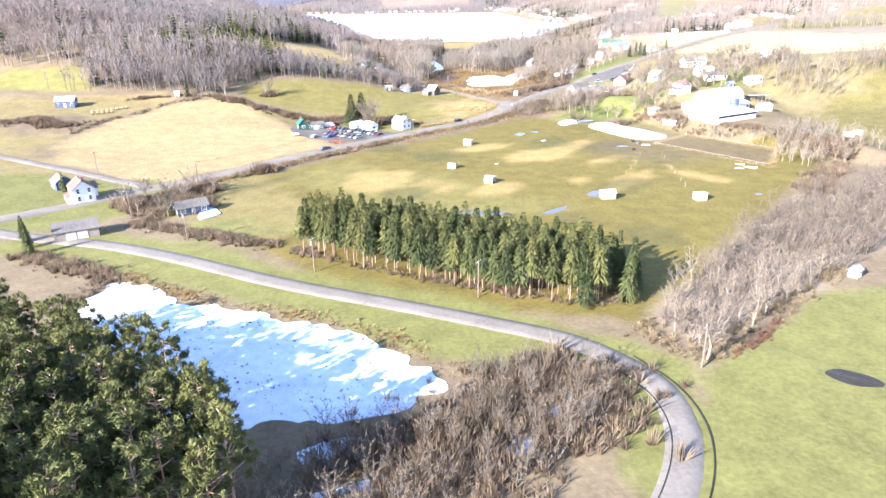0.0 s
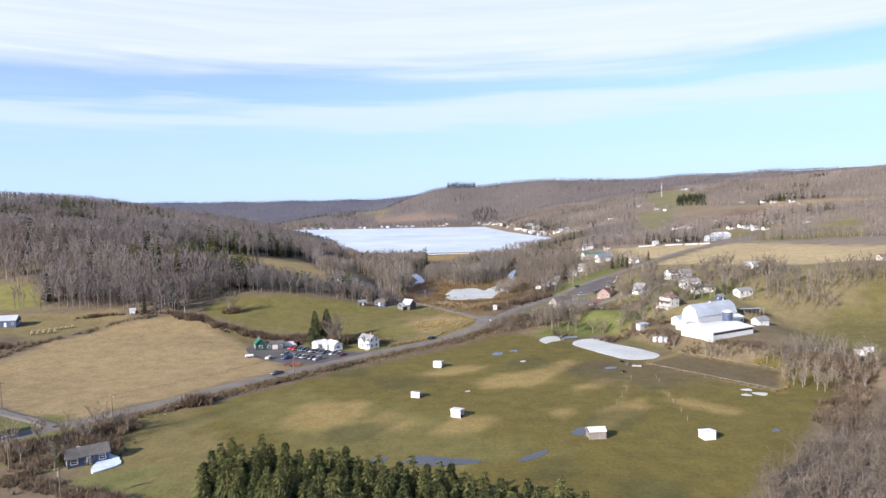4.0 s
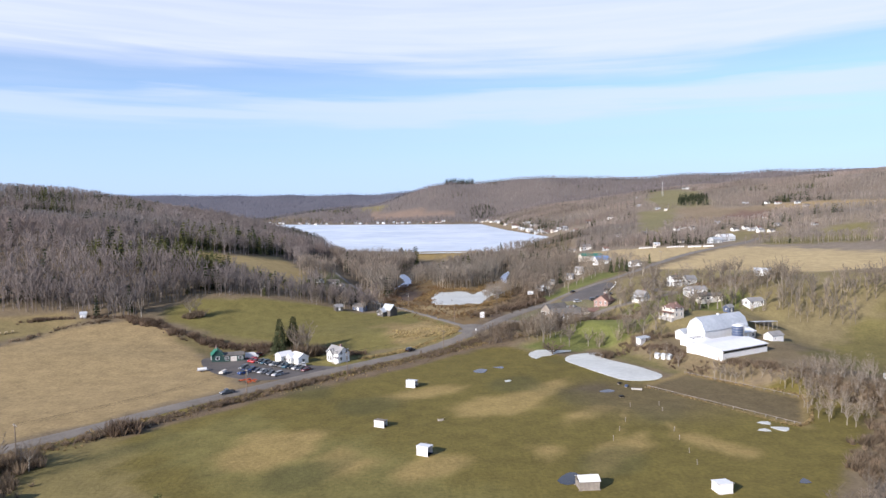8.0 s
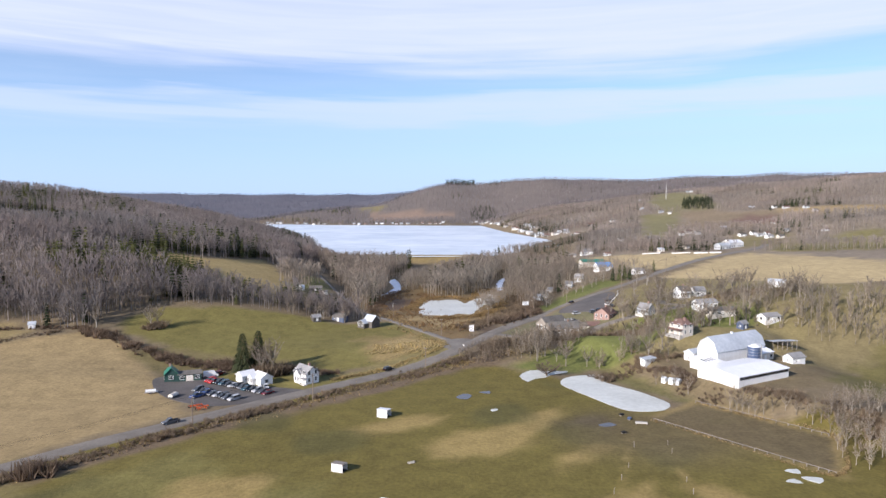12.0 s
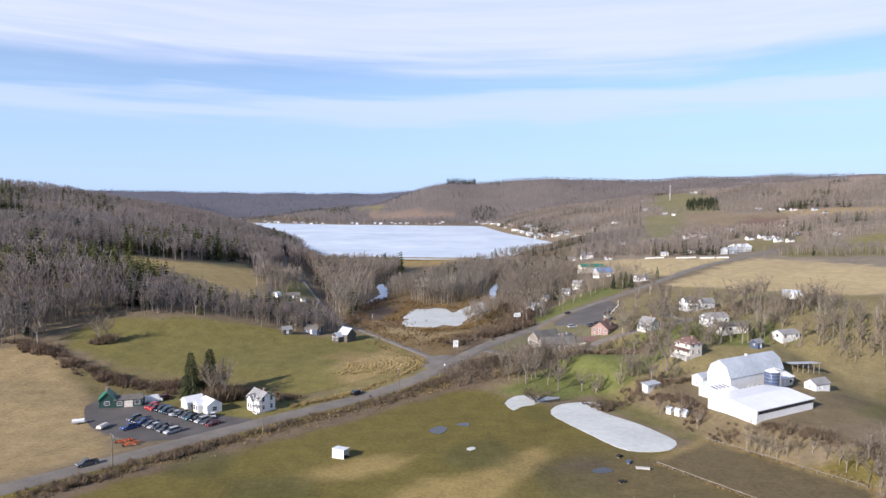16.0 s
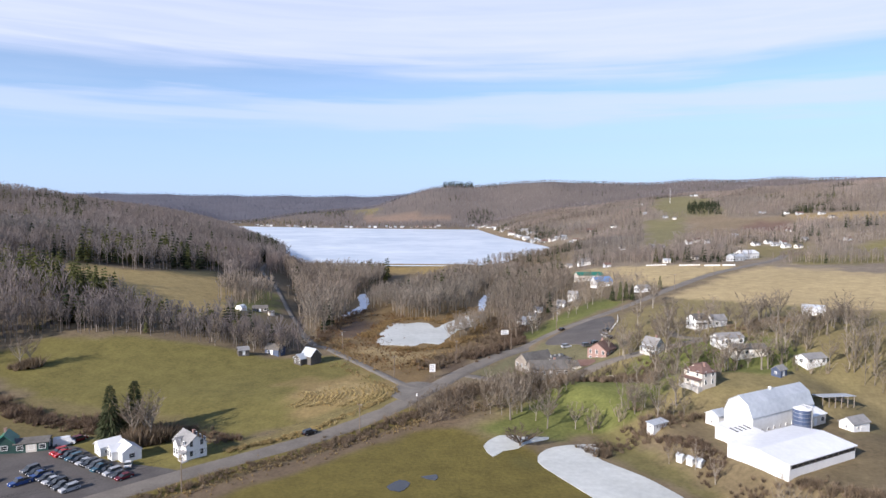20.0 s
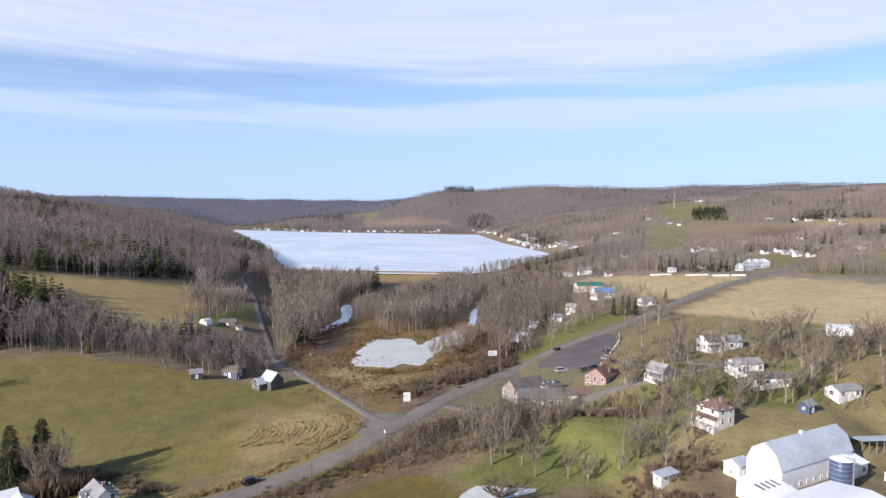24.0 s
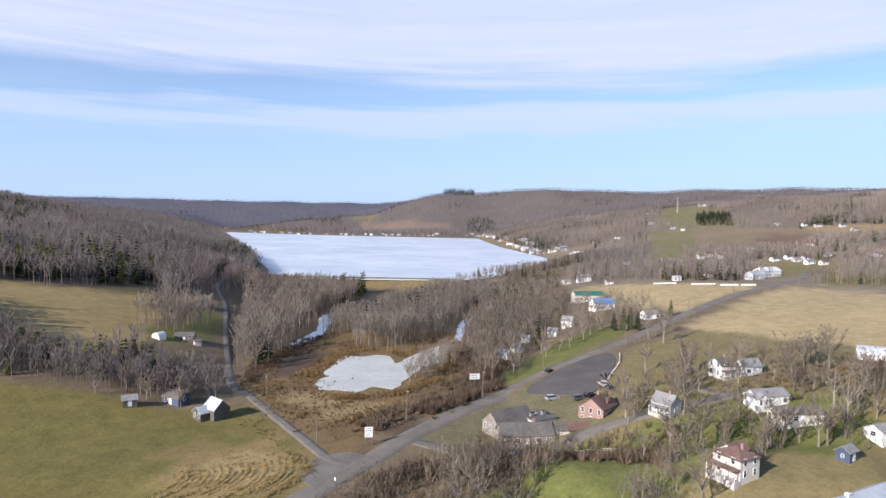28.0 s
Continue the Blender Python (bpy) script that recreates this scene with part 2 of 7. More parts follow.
class Solid:
    """Gathers boxes, prisms and faces into one mesh."""

    def __init__(self):
        self.v, self.f = [], []

    def add(self, verts, faces):
        n = len(self.v)
        self.v += [tuple(p) for p in verts]
        self.f += [tuple(i + n for i in f) for f in faces]
        return self

    def box(self, x0, x1, y0, y1, z0, z1, taper=0.0):
        k = taper
        return self.add([(x0, y0, z0), (x1, y0, z0), (x1, y1, z0), (x0, y1, z0), (x0 + k, y0 + k, z1), (x1 - k, y0 + k, z1), (x1 - k, y1 - k, z1), (x0 + k, y1 - k, z1)],
                        [(3, 2, 1, 0), (4, 5, 6, 7), (0, 1, 5, 4), (1, 2, 6, 5), (2, 3, 7, 6), (3, 0, 4, 7)])

    def prism(self, outline, x0, x1, axis="x"):
        """A (y, z) outline drawn out along x, or an (x, z) one along y."""
        n = len(outline)
        at = (lambda a, p: (a, p[0], p[1])) if axis == "x" else (lambda a, p: (p[0], a, p[1]))
        verts = [at(x0, p) for p in outline] + [at(x1, p) for p in outline]
        faces = [tuple(range(n)), tuple(range(2 * n - 1, n - 1, -1))] + [(i, i + n, (i + 1) % n + n, (i + 1) % n) for i in range(n)]
        return self.add(verts, faces)

    def tube(self, p, q, r0, r1, sides=5, cap=True):
        p, q = Vector(p), Vector(q)
        d = (q - p).normalized()
        a = d.orthogonal().normalized()
        b = d.cross(a)
        ring = [(math.cos(2 * math.pi * i / sides), math.sin(2 * math.pi * i / sides)) for i in range(sides)]
        verts = [p + (a * c + b * s) * r0 for c, s in ring] + [q + (a * c + b * s) * r1 for c, s in ring]
        faces = [(i, (i + 1) % sides, (i + 1) % sides + sides, i + sides) for i in range(sides)]
        if cap:
            faces += [tuple(range(sides, 2 * sides)), tuple(range(sides - 1, -1, -1))]
        return self.add(verts, faces)

    def mesh(self, name, mat, smooth=False):
        me = bpy.data.meshes.new(name)
        me.from_pydata(self.v, [], self.f)
        me.materials.append(mat)
        bm = bmesh.new()
        bm.from_mesh(me)
        bmesh.ops.recalc_face_normals(bm, faces=bm.faces)
        bm.to_mesh(me)
        bm.free()
        if smooth:
            me.shade_smooth()
        return me


def part(name, solid, mat, parent, label="", at=None, smooth=False):
    """Links a Solid, or a finished mesh, as one mesh object under a thing or a part."""
    ob = new(name, solid.mesh(name, mat, smooth) if isinstance(solid, Solid) else solid)
    ob.parent = parent
    if at is not None:
        ob.matrix_local = at
    return tagged(ob, label)


def thing(name, m, label, category, group=""):
    ob = new(name)
    ob.matrix_world = m
    ob.empty_display_size = 0.5
    return tagged(ob, label, category, group)


def soup(name, verts, faces, mat, attribute=None, colours=None):
    """A mesh from arrays of places and triangles (or quads), with a colour for each place."""
    me = bpy.data.meshes.new(name)
    verts, faces = np.asarray(verts, np.float32), np.asarray(faces, np.int32)
    k = faces.shape[1]
    me.vertices.add(len(verts))
    me.vertices.foreach_set("co", verts.ravel())
    me.loops.add(faces.size)
    me.loops.foreach_set("vertex_index", faces.ravel())
    me.polygons.add(len(faces))
    me.polygons.foreach_set("loop_start", np.arange(0, faces.size, k, dtype=np.int32))
    if attribute:
        at = me.color_attributes.new(attribute, "FLOAT_COLOR", "POINT")
        at.data.foreach_set("color", np.c_[np.asarray(colours, np.float32), np.ones(len(verts), np.float32)].ravel())
    me.materials.append(mat)
    me.update()
    me.validate()
    return me


# ---- the lie of the land ----
def S(a, b, v):
    u = np.clip((v - a) / (b - a), 0.0, 1.0)
    return u * u * (3 - 2 * u)


VALLEY_WEST = ((0, -140), (300, -130), (345, -75), (400, -60), (450, -25), (530, -30), (850, -95), (980, -142), (1335, -280), (1841, -481), (2688, -812), (5200, -1500))
VALLEY_EAST = ((0, 260), (350, 200), (380, 150), (400, 122), (424, 92), (480, 88), (545, 105), (730, 130), (800, 150), (885, 135), (1047, 205), (1226, 214), (1576, 172), (2050, 150), (5200, 150))
WEST_RISE = ((0, 12), (300, 15), (400, 25), (500, 68), (800, 80), (5200, 74))
EAST_RISE = ((0, 0.03), (760, 0.05), (1500, 0.19), (5200, 0.19))


def along(table, y):
    return np.interp(y, [r[0] for r in table], [r[1] for r in table])


def height(x, y):
    """Valley floor, dam, the wooded hill to the west, the terrace and slope to the east, the hills past the lake."""
    x, y = np.asarray(x, float), np.asarray(y, float)
    z = 3.0 * S(362, 402, y) + 1.5 * S(410, 470, y) + 7.0 * S(852, 900, y)
    z = z + 9.2 * np.exp(-((y - 845) / 14.0) ** 4) * S(-150, -90, x) * (1 - S(70, 130, x))
    d = np.maximum(along(VALLEY_WEST, y) - x, 0)
    west = along(WEST_RISE, y) * (1 - np.exp(-d / 240.0))
    d = np.maximum(x - along(VALLEY_EAST, y), 0)
    east = 14.0 * S(372, 432, y) * (1 - np.exp(-d / 45.0)) + 190 * (1 - np.exp(-along(EAST_RISE, y) * d / 190))
    # the bank up to the barnyard and the cream house
    bank = np.minimum(((x - 99) * 46 + (y - 368) * 20) / 50.2, ((x - 121) * 35 + (y - 321) * 27) / 44.2)
    yard = (5.5 * S(-1, 14, bank) + 4.5 * S(368, 384, y) * S(118, 136, x)) * (1 - S(168, 204, x)) * (1 - S(395, 428, y))
    m = S(-500, 100, x)
    far = 156 * S(2060, 2960, y) * m + 133 * S(2950, 4300, y) * (1 - m)
    z = z + 15 * np.exp(-((x + 620) / 150) ** 2 - ((y - 1050) / 260) ** 2) + 26 * np.exp(-((x - 470) / 190) ** 2 - ((y - 2750) / 250) ** 2)
    z = z + 40 * np.exp(-((x + 430) / 190) ** 2 - ((y - 2600) / 200) ** 2)
    z = z + np.cbrt(west ** 3 + east ** 3 + far ** 3 + yard ** 3)
    r = S(60, 600, np.abs(x)) + S(1000, 1600, y)
    return z + r * 3.0 * (np.sin(x / 61 + 1.3 * np.sin(y / 83)) * np.cos(y / 73 + 0.7)) * np.clip((np.hypot(west, east) + far) / 40, 0, 1)


def ground(x, y):
    return float(height(x, y))


def wobble(x, y, size, seed=0.0):
    """Smooth unevenness between about -1 and 1."""
    u, v = x / size + seed * 1.7, y / size - seed * 2.3
    return (np.sin(u + 1.9 * np.sin(0.7 * v + seed)) + np.sin(1.31 * v + 1.4 * np.sin(0.9 * u)) + 0.7 * np.sin(2.3 * u - 1.7 * v + seed)) / 2.7


def inside(poly, x, y):
    """Signed distance to a closed outline, positive inside."""
    p = np.array(poly, float)
    q = np.roll(p, -1, 0)
    best = np.full(x.shape, 1e18)
    odd = np.zeros(x.shape, bool)
    for (x0, y0), (x1, y1) in zip(p, q):
        dx, dy = x1 - x0, y1 - y0
        u = np.clip(((x - x0) * dx + (y - y0) * dy) / (dx * dx + dy * dy + 1e-9), 0, 1)
        best = np.minimum(best, (x - x0 - u * dx) ** 2 + (y - y0 - u * dy) ** 2)
        odd ^= ((y0 > y) != (y1 > y)) & (x < dx * (y - y0) / (dy + 1e-12) + x0)
    return np.where(odd, 1, -1) * np.sqrt(best)


LAND = []


def field(colour, outline, feather=2.0, rough=2.0, open_land=True):
    LAND.append((colour, outline, feather, rough, open_land))


FOREST_FLOOR = (0.175, 0.136, 0.085)
MEADOW, TAN, LAWN, OLIVE = (0.138, 0.112, 0.031), (0.29, 0.215, 0.108), (0.150, 0.148, 0.050), (0.160, 0.138, 0.045)
STRAW, MUD, BROWN, REED = (0.25, 0.185, 0.08), (0.165, 0.128, 0.072), (0.135, 0.105, 0.055), (0.18, 0.125, 0.06)
# the big pasture with the huts
field(MEADOW, [(-110, 235), (-60, 180), (-20, 140), (45, 125), (160, 270), (150, 300), (104, 312), (70, 362), (52, 372), (36, 388), (-20, 332), (-62, 290)])
field(OLIVE, [(-48, 230), (-20, 205), (20, 195), (40, 205), (0, 250), (-40, 270), (-70, 262)], 8, 8)
# straw-coloured swathes
DRY = (0.27, 0.20, 0.075)
for swathe in ([(-2, 297), (16, 304), (31, 308), (27, 300), (13, 291), (1, 288)], [(24, 280), (34, 292), (52, 303), (70, 318), (63, 301), (55, 284), (42, 273), (26, 271)], [(7, 227), (17, 238), (28, 237), (22, 225), (9, 222)],
               [(-12, 238), (-8, 245), (4, 236), (0, 226), (-8, 224)], [(-42, 236), (-35, 257), (-18, 264), (-13, 254), (-17, 237), (-28, 227)], [(71, 249), (80, 254), (80, 244), (71, 238)], [(61, 272), (75, 287), (77, 280), (58, 260)],
               [(62, 240), (70, 249), (64, 229), (59, 224)], [(88, 253), (97, 251), (105, 239), (97, 236)], [(44, 244), (53, 243), (49, 234)], [(-78, 222), (-67, 224), (-50, 210), (-54, 204), (-69, 210)]):
    field(DRY, swathe, 3.5, 3.0)
field((0.085, 0.07, 0.05), [(68, 300), (80, 309), (90, 304), (82, 292)], 4, 4)
field(DRY, [(85.5, 291), (74.5, 258), (67.5, 240), (68.3, 240), (75.5, 258), (86.5, 291)], 0.8, 0.3)
field(DRY, [(94.5, 287), (88.5, 249), (89.5, 249), (95.5, 287)], 0.8, 0.3)
field((0.15, 0.11, 0.07), [(-112, 233), (-80, 259), (-58, 285), (-34, 309), (-6, 337), (22, 364), (40, 380), (64, 396), (70, 388), (44, 370), (26, 356), (-1, 330), (-30, 301), (-54, 277), (-76, 251), (-106, 226)], 2.5, 2.5)
# the tan hay field
field(TAN, [(-110, 246), (-127, 252), (-166, 270), (-183, 296), (-182, 312), (-180, 331), (-176, 350), (-169, 366), (-162, 383), (-150, 394), (-137, 399), (-118, 392), (-100, 376), (-84, 355), (-60, 316), (-54, 311), (-75, 288)], 3, 3)
field((0.235, 0.18, 0.083), [(-235, 378), (-215, 392), (-178, 402), (-158, 396), (-170, 376), (-195, 368)], 4, 4)
# the meadow on the slope behind the farmhouse
field(OLIVE, [(-132, 420), (-118, 437), (-88, 448), (-56, 452), (-21, 452), (-1, 458), (22, 430), (31, 404), (22, 388), (-16, 362), (-52, 382), (-86, 384), (-118, 400)], 3, 3)
field(STRAW, [(-12, 412), (-4, 424), (14, 430), (27, 412), (30, 404), (20, 386), (4, 376), (-4, 392)], 5, 6)
field((0.33, 0.25, 0.115), [(4, 412), (10, 420), (22, 410), (26, 402), (16, 396), (2, 402)], 3, 4)
field((0.16, 0.13, 0.058), [(-112, 382), (-84, 352), (-64, 358), (-20, 362), (-40, 380), (-86, 388)], 3, 3)
field((0.19, 0.155, 0.065), [(-24, 342), (-2, 352), (24, 378), (38, 400), (30, 407), (18, 392), (-10, 364)], 2, 2)
field((0.20, 0.16, 0.072), [(-132, 250), (-170, 268), (-188, 296), (-185, 332), (-177, 360), (-168, 378), (-190, 392), (-250, 384), (-330, 340), (-280, 270), (-180, 240)], 4, 5)
field((0.15, 0.115, 0.075), [(-190, 318), (-180, 336), (-195, 352), (-225, 350), (-225, 325)], 6, 8)
field((0.19, 0.175, 0.06), [(-300, 405), (-271, 430), (-231, 434), (-219, 408), (-222, 398), (-250, 394)], 3, 4)
STRIP = [(44, 127), (50, 113), (59, 119), (85, 140), (120, 168), (155, 205), (190, 240), (180, 254), (142, 229), (122, 214), (106, 202), (90, 186), (64, 153)]
field((0.235, 0.19, 0.138), STRIP, 3, 3, False)
# hillside fields
HILL_TAN = (0.34, 0.255, 0.11)
field(HILL_TAN, [(-196, 520), (-186, 566), (-148, 582), (-123, 655), (-85, 575), (-66, 523), (-68, 482), (-84, 478), (-111, 495), (-133, 512), (-165, 518)], 3, 3)
field(LAWN, [(-75, 535), (-70, 575), (-84, 620), (-66, 618), (-50, 560), (-52, 528), (-64, 520)], 4, 4)
field(TAN, [(-300, 640), (-308, 735), (-345, 775), (-400, 800), (-400, 740), (-372, 680), (-345, 630)], 5, 6)
# front lawns and verges
field(LAWN, [(48, 106), (86, 138), (130, 150), (150, 90), (100, 40), (30, 60), (40, 90)], 2, 2)
field(LAWN, [(-150, 175), (-110, 192), (-60, 172), (-44, 160), (12, 134), (46, 112), (44, 70), (26, 70), (28, 95), (-2, 112), (-40, 136), (-110, 165)], 2, 2)
field(LAWN, [(-84, 212), (-62, 218), (-48, 203), (-46, 186), (-78, 183)], 2.5, 3)
field((0.23, 0.18, 0.08), [(-72, 226), (-54, 222), (-46, 207), (-54, 205), (-66, 216)], 3, 5)
field((0.185, 0.15, 0.058), [(-112, 225), (-96, 212), (-48, 182), (-44, 200), (-62, 232), (-85, 262)], 6, 8)
field(LAWN, [(-190, 255), (-120, 250), (-100, 235), (-110, 195), (-160, 180), (-230, 200)], 3, 4)
# the village's rough grass
field((0.205, 0.168, 0.078), [(62, 366), (60, 400), (84, 420), (110, 440), (150, 520), (210, 560), (250, 470), (320, 440), (250, 390), (190, 360), (120, 360)], 5, 6)
field((0.15, 0.137, 0.075), [(58, 424), (66, 440), (84, 464), (97, 478), (116, 458), (128, 442), (112, 424), (80, 418)], 3, 3)
# round the houses by the road
field(OLIVE, [(-62, 362), (-18, 360), (-6, 352), (-32, 330), (-66, 352)], 2, 2)
VILLAGE_GREEN = (0.142, 0.152, 0.046)
field(VILLAGE_GREEN, [(62, 372), (88, 408), (104, 420), (140, 416), (132, 396), (112, 374), (84, 362)], 3, 3)
field(VILLAGE_GREEN, [(120, 420), (150, 440), (185, 436), (190, 408), (160, 396), (142, 404)], 3, 4)
field(VILLAGE_GREEN, [(88, 505), (122, 560), (150, 580), (158, 556), (110, 508), (92, 486)], 3, 4)
# barnyard, ploughed strip
field((0.155, 0.135, 0.055), [(92, 366), (98, 350), (112, 322), (122, 318), (118, 335), (108, 355), (104, 368)], 2, 2)
field(MUD, [(118, 316), (111, 345), (118, 366), (132, 374), (150, 374), (182, 374), (194, 350), (160, 316), (132, 304)], 5, 5)
field(STRAW, [(96, 305), (118, 325), (149, 288), (131, 257)], 1.5, 0.8)
field(BROWN, [(99, 304.5), (118, 321.5), (145, 288), (131, 261)], 1, 0.6)
field((0.185, 0.15, 0.075), [(166, 352), (196, 360), (250, 396), (262, 414), (205, 402), (176, 388)], 4, 6)
field((0.145, 0.125, 0.046), [(172, 330), (200, 362), (300, 440), (420, 440), (420, 330), (250, 250), (178, 280)], 4, 5)
# the upper fields beside the highway
UPPER_TAN = (0.40, 0.312, 0.165)
field(UPPER_TAN, [(184, 552), (208, 582), (262, 648), (328, 712), (400, 770), (480, 710), (550, 600), (420, 480), (250, 470), (215, 500)], 4, 5)
field(UPPER_TAN, [(160, 770), (215, 790), (296, 706), (250, 655), (200, 600), (176, 650), (186, 720)], 4, 5)
# marsh under the dam, the dam's slope
field(REED, [(-12, 478), (-20, 540), (-8, 610), (24, 640), (70, 600), (84, 520), (78, 484), (56, 448), (40, 410)], 4, 5)
field((0.10, 0.07, 0.05), [(-10, 500), (-12, 545), (-4, 570), (8, 545), (8, 515), (2, 496)], 6, 7)
field((0.28, 0.21, 0.105), [(8, 472), (24, 446), (40, 448), (44, 462), (28, 474)], 5, 7)
field((0.11, 0.08, 0.055), [(40, 412), (52, 432), (66, 456), (60, 466), (44, 446)], 5, 6)
field(STRAW, [(-95, 828), (-90, 862), (80, 862), (90, 828)], 3, 2)
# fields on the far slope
# woodland floor past the lake, distance haze mixed into both greys
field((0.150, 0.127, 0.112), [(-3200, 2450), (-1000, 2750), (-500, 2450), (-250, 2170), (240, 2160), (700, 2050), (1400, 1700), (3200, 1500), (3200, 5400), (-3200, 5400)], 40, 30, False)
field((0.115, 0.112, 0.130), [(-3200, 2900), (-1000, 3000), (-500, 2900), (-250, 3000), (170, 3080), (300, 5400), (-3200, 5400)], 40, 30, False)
field((0.215, 0.176, 0.130), [(150, 800), (300, 720), (420, 480), (560, 560), (900, 600), (1400, 1000), (1300, 1700), (700, 2000), (420, 1900), (230, 1500), (215, 1240), (240, 1050)], 20, 20, False)
SLOPE_GREEN = (0.180, 0.160, 0.078)
field(SLOPE_GREEN, [(440, 1300), (500, 1580), (668, 2060), (735, 1950), (640, 1640), (515, 1255)], 14, 18)
field(SLOPE_GREEN, [(322, 915), (287, 930), (355, 1166), (400, 1290), (450, 1255), (400, 1080)], 10, 14)
field((0.215, 0.165, 0.105), [(345, 940), (412, 915), (463, 940), (552, 1100), (500, 1250), (461, 1268)], 10, 14)
field((0.175, 0.115, 0.085), [(430, 950), (470, 950), (540, 1080), (505, 1130), (455, 1060)], 4, 6)
field(TAN, [(565, 1150), (640, 1110), (720, 1050), (690, 990), (600, 1010), (545, 1070)], 6, 8)
field(SLOPE_GREEN, [(268, 872), (287, 925), (312, 922), (294, 868)], 4, 5)
field((0.185, 0.155, 0.075), [(335, 756), (344, 853), (379, 869), (435, 856), (400, 770)], 5, 7)
field((0.185, 0.16, 0.065), [(330, 702), (378, 776), (425, 772), (480, 830), (530, 850), (500, 760), (440, 690), (375, 690)], 5, 7)
field((0.225, 0.165, 0.125), [(-228, 2475), (72, 2345), (82, 2266), (-70, 2280), (-208, 2320)], 8, 10)
field((0.20, 0.17, 0.085), [(-285, 2550), (-190, 2520), (-180, 2600), (-220, 2660), (-290, 2620)], 10, 14)


def open_land(x, y):
    m = np.full(x.shape, -1e9)
    for _, outline, _, _, is_open in LAND:
        if is_open:
            m = np.maximum(m, inside(outline, x, y))
    return m


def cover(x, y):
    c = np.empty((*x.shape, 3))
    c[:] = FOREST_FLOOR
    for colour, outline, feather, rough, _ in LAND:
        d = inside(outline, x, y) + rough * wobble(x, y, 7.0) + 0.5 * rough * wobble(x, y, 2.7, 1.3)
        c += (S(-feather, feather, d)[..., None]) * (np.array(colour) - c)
    # straw-coloured and muddy patches in the pastures
    in_pasture = inside(LAND[0][1], x, y)
    mud = S(0.35, 0.7, wobble(x, y, 13.0, 5.2)) * S(2, 10, in_pasture) * 0.6
    wet = S(45, 10, np.hypot(x - 95, (y - 292) * 1.2)) * S(2, 10, in_pasture)
    for k, tone in ((mud, (0.085, 0.08, 0.03)), (wet * 0.75, (0.13, 0.10, 0.052))):
        c += k[..., None] * (np.array(tone) - c)
    return c


def build_ground():
    def lines(a, b, fine, lo, hi):
        mid = list(np.arange(a, b + fine, fine))
        out, step, v = [], fine, mid[-1]
        while v < hi:
            step = min(step * 1.045, 70)
            v += step
            out.append(v)
        low, step, v = [], fine, mid[0]
        while v > lo:
            step = min(step * 1.06, 90)
            v -= step
            low.append(v)
        return np.array(low[::-1] + mid + out)
    xs, ys = lines(-130, 170, 2.3, -3200, 3200), lines(60, 440, 2.3, -900, 5400)
    x, y = np.meshgrid(xs, ys)
    z = height(x, y) + 0.06 * wobble(x, y, 3.1, 0.4) * S(5, 40, np.abs(open_land(x, y)) * 0 + 40)
    n, m = len(xs), len(ys)
    i = (np.arange(m - 1)[:, None] * n + np.arange(n - 1)).ravel()
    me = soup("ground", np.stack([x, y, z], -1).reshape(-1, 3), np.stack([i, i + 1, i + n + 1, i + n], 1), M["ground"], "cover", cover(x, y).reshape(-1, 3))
    me.shade_smooth()
    tagged(new("ground", me), "pastures, lawns and brown woodland floor of a broad valley", "ground", kind="structure")


build_ground()


def smooth_line(points, step, closed=False):
    """A soft curve through the points, in even steps."""
    p = [np.array(q, float) for q in points]
    n = len(p)
    out = []
    for i in range(n if closed else n - 1):
        a, b, c, d = (p[(i + k) % n] if closed else p[min(max(i + k, 0), n - 1)] for k in (-1, 0, 1, 2))
        count = max(2, int(np.linalg.norm(c - b) / step))
        for u in np.arange(count) / count:
            out.append(0.5 * (2 * b + (c - a) * u + (2 * a - 5 * b + 4 * c - d) * u * u + (3 * b - a - 3 * c + d) * u ** 3))
    if not closed:
        out.append(p[-1])
    return np.array(out)


def strip(name, points, width, mat, label, category, lift=0.12, step=2.5, ragged=0.0, kind="structure"):
    line = smooth_line(points, step)
    way = np.gradient(line, axis=0)
    side = np.stack([way[:, 1], -way[:, 0]], 1) / np.linalg.norm(way, axis=1)[:, None]
    off = np.array([-0.5 * width - 0.6, -0.5 * width, -0.17 * width, 0.17 * width, 0.5 * width, 0.5 * width + 0.6])
    xy = line[:, None] + side[:, None] * (off[None, :, None] + ragged * np.stack([wobble(line[:, 0], line[:, 1], 3.0, 0.3 * k) for k in range(6)], 1)[..., None])
    mid = np.repeat(height(line[:, 0], line[:, 1])[:, None], 6, 1)
    z = mid * 0.6 + 0.4 * height(xy[..., 0], xy[..., 1]) + lift + np.array([-0.5 - lift, 0, 0.03, 0.03, 0, -0.5 - lift])
    n = len(line)
    i = (np.arange(n - 1)[:, None] * 6 + np.arange(5)).ravel()
    me = soup(name, np.concatenate([xy, z[..., None]], -1).reshape(-1, 3), np.stack([i, i + 1, i + 7, i + 6], 1), mat)
    return tagged(new(name, me), label, category, kind=kind)


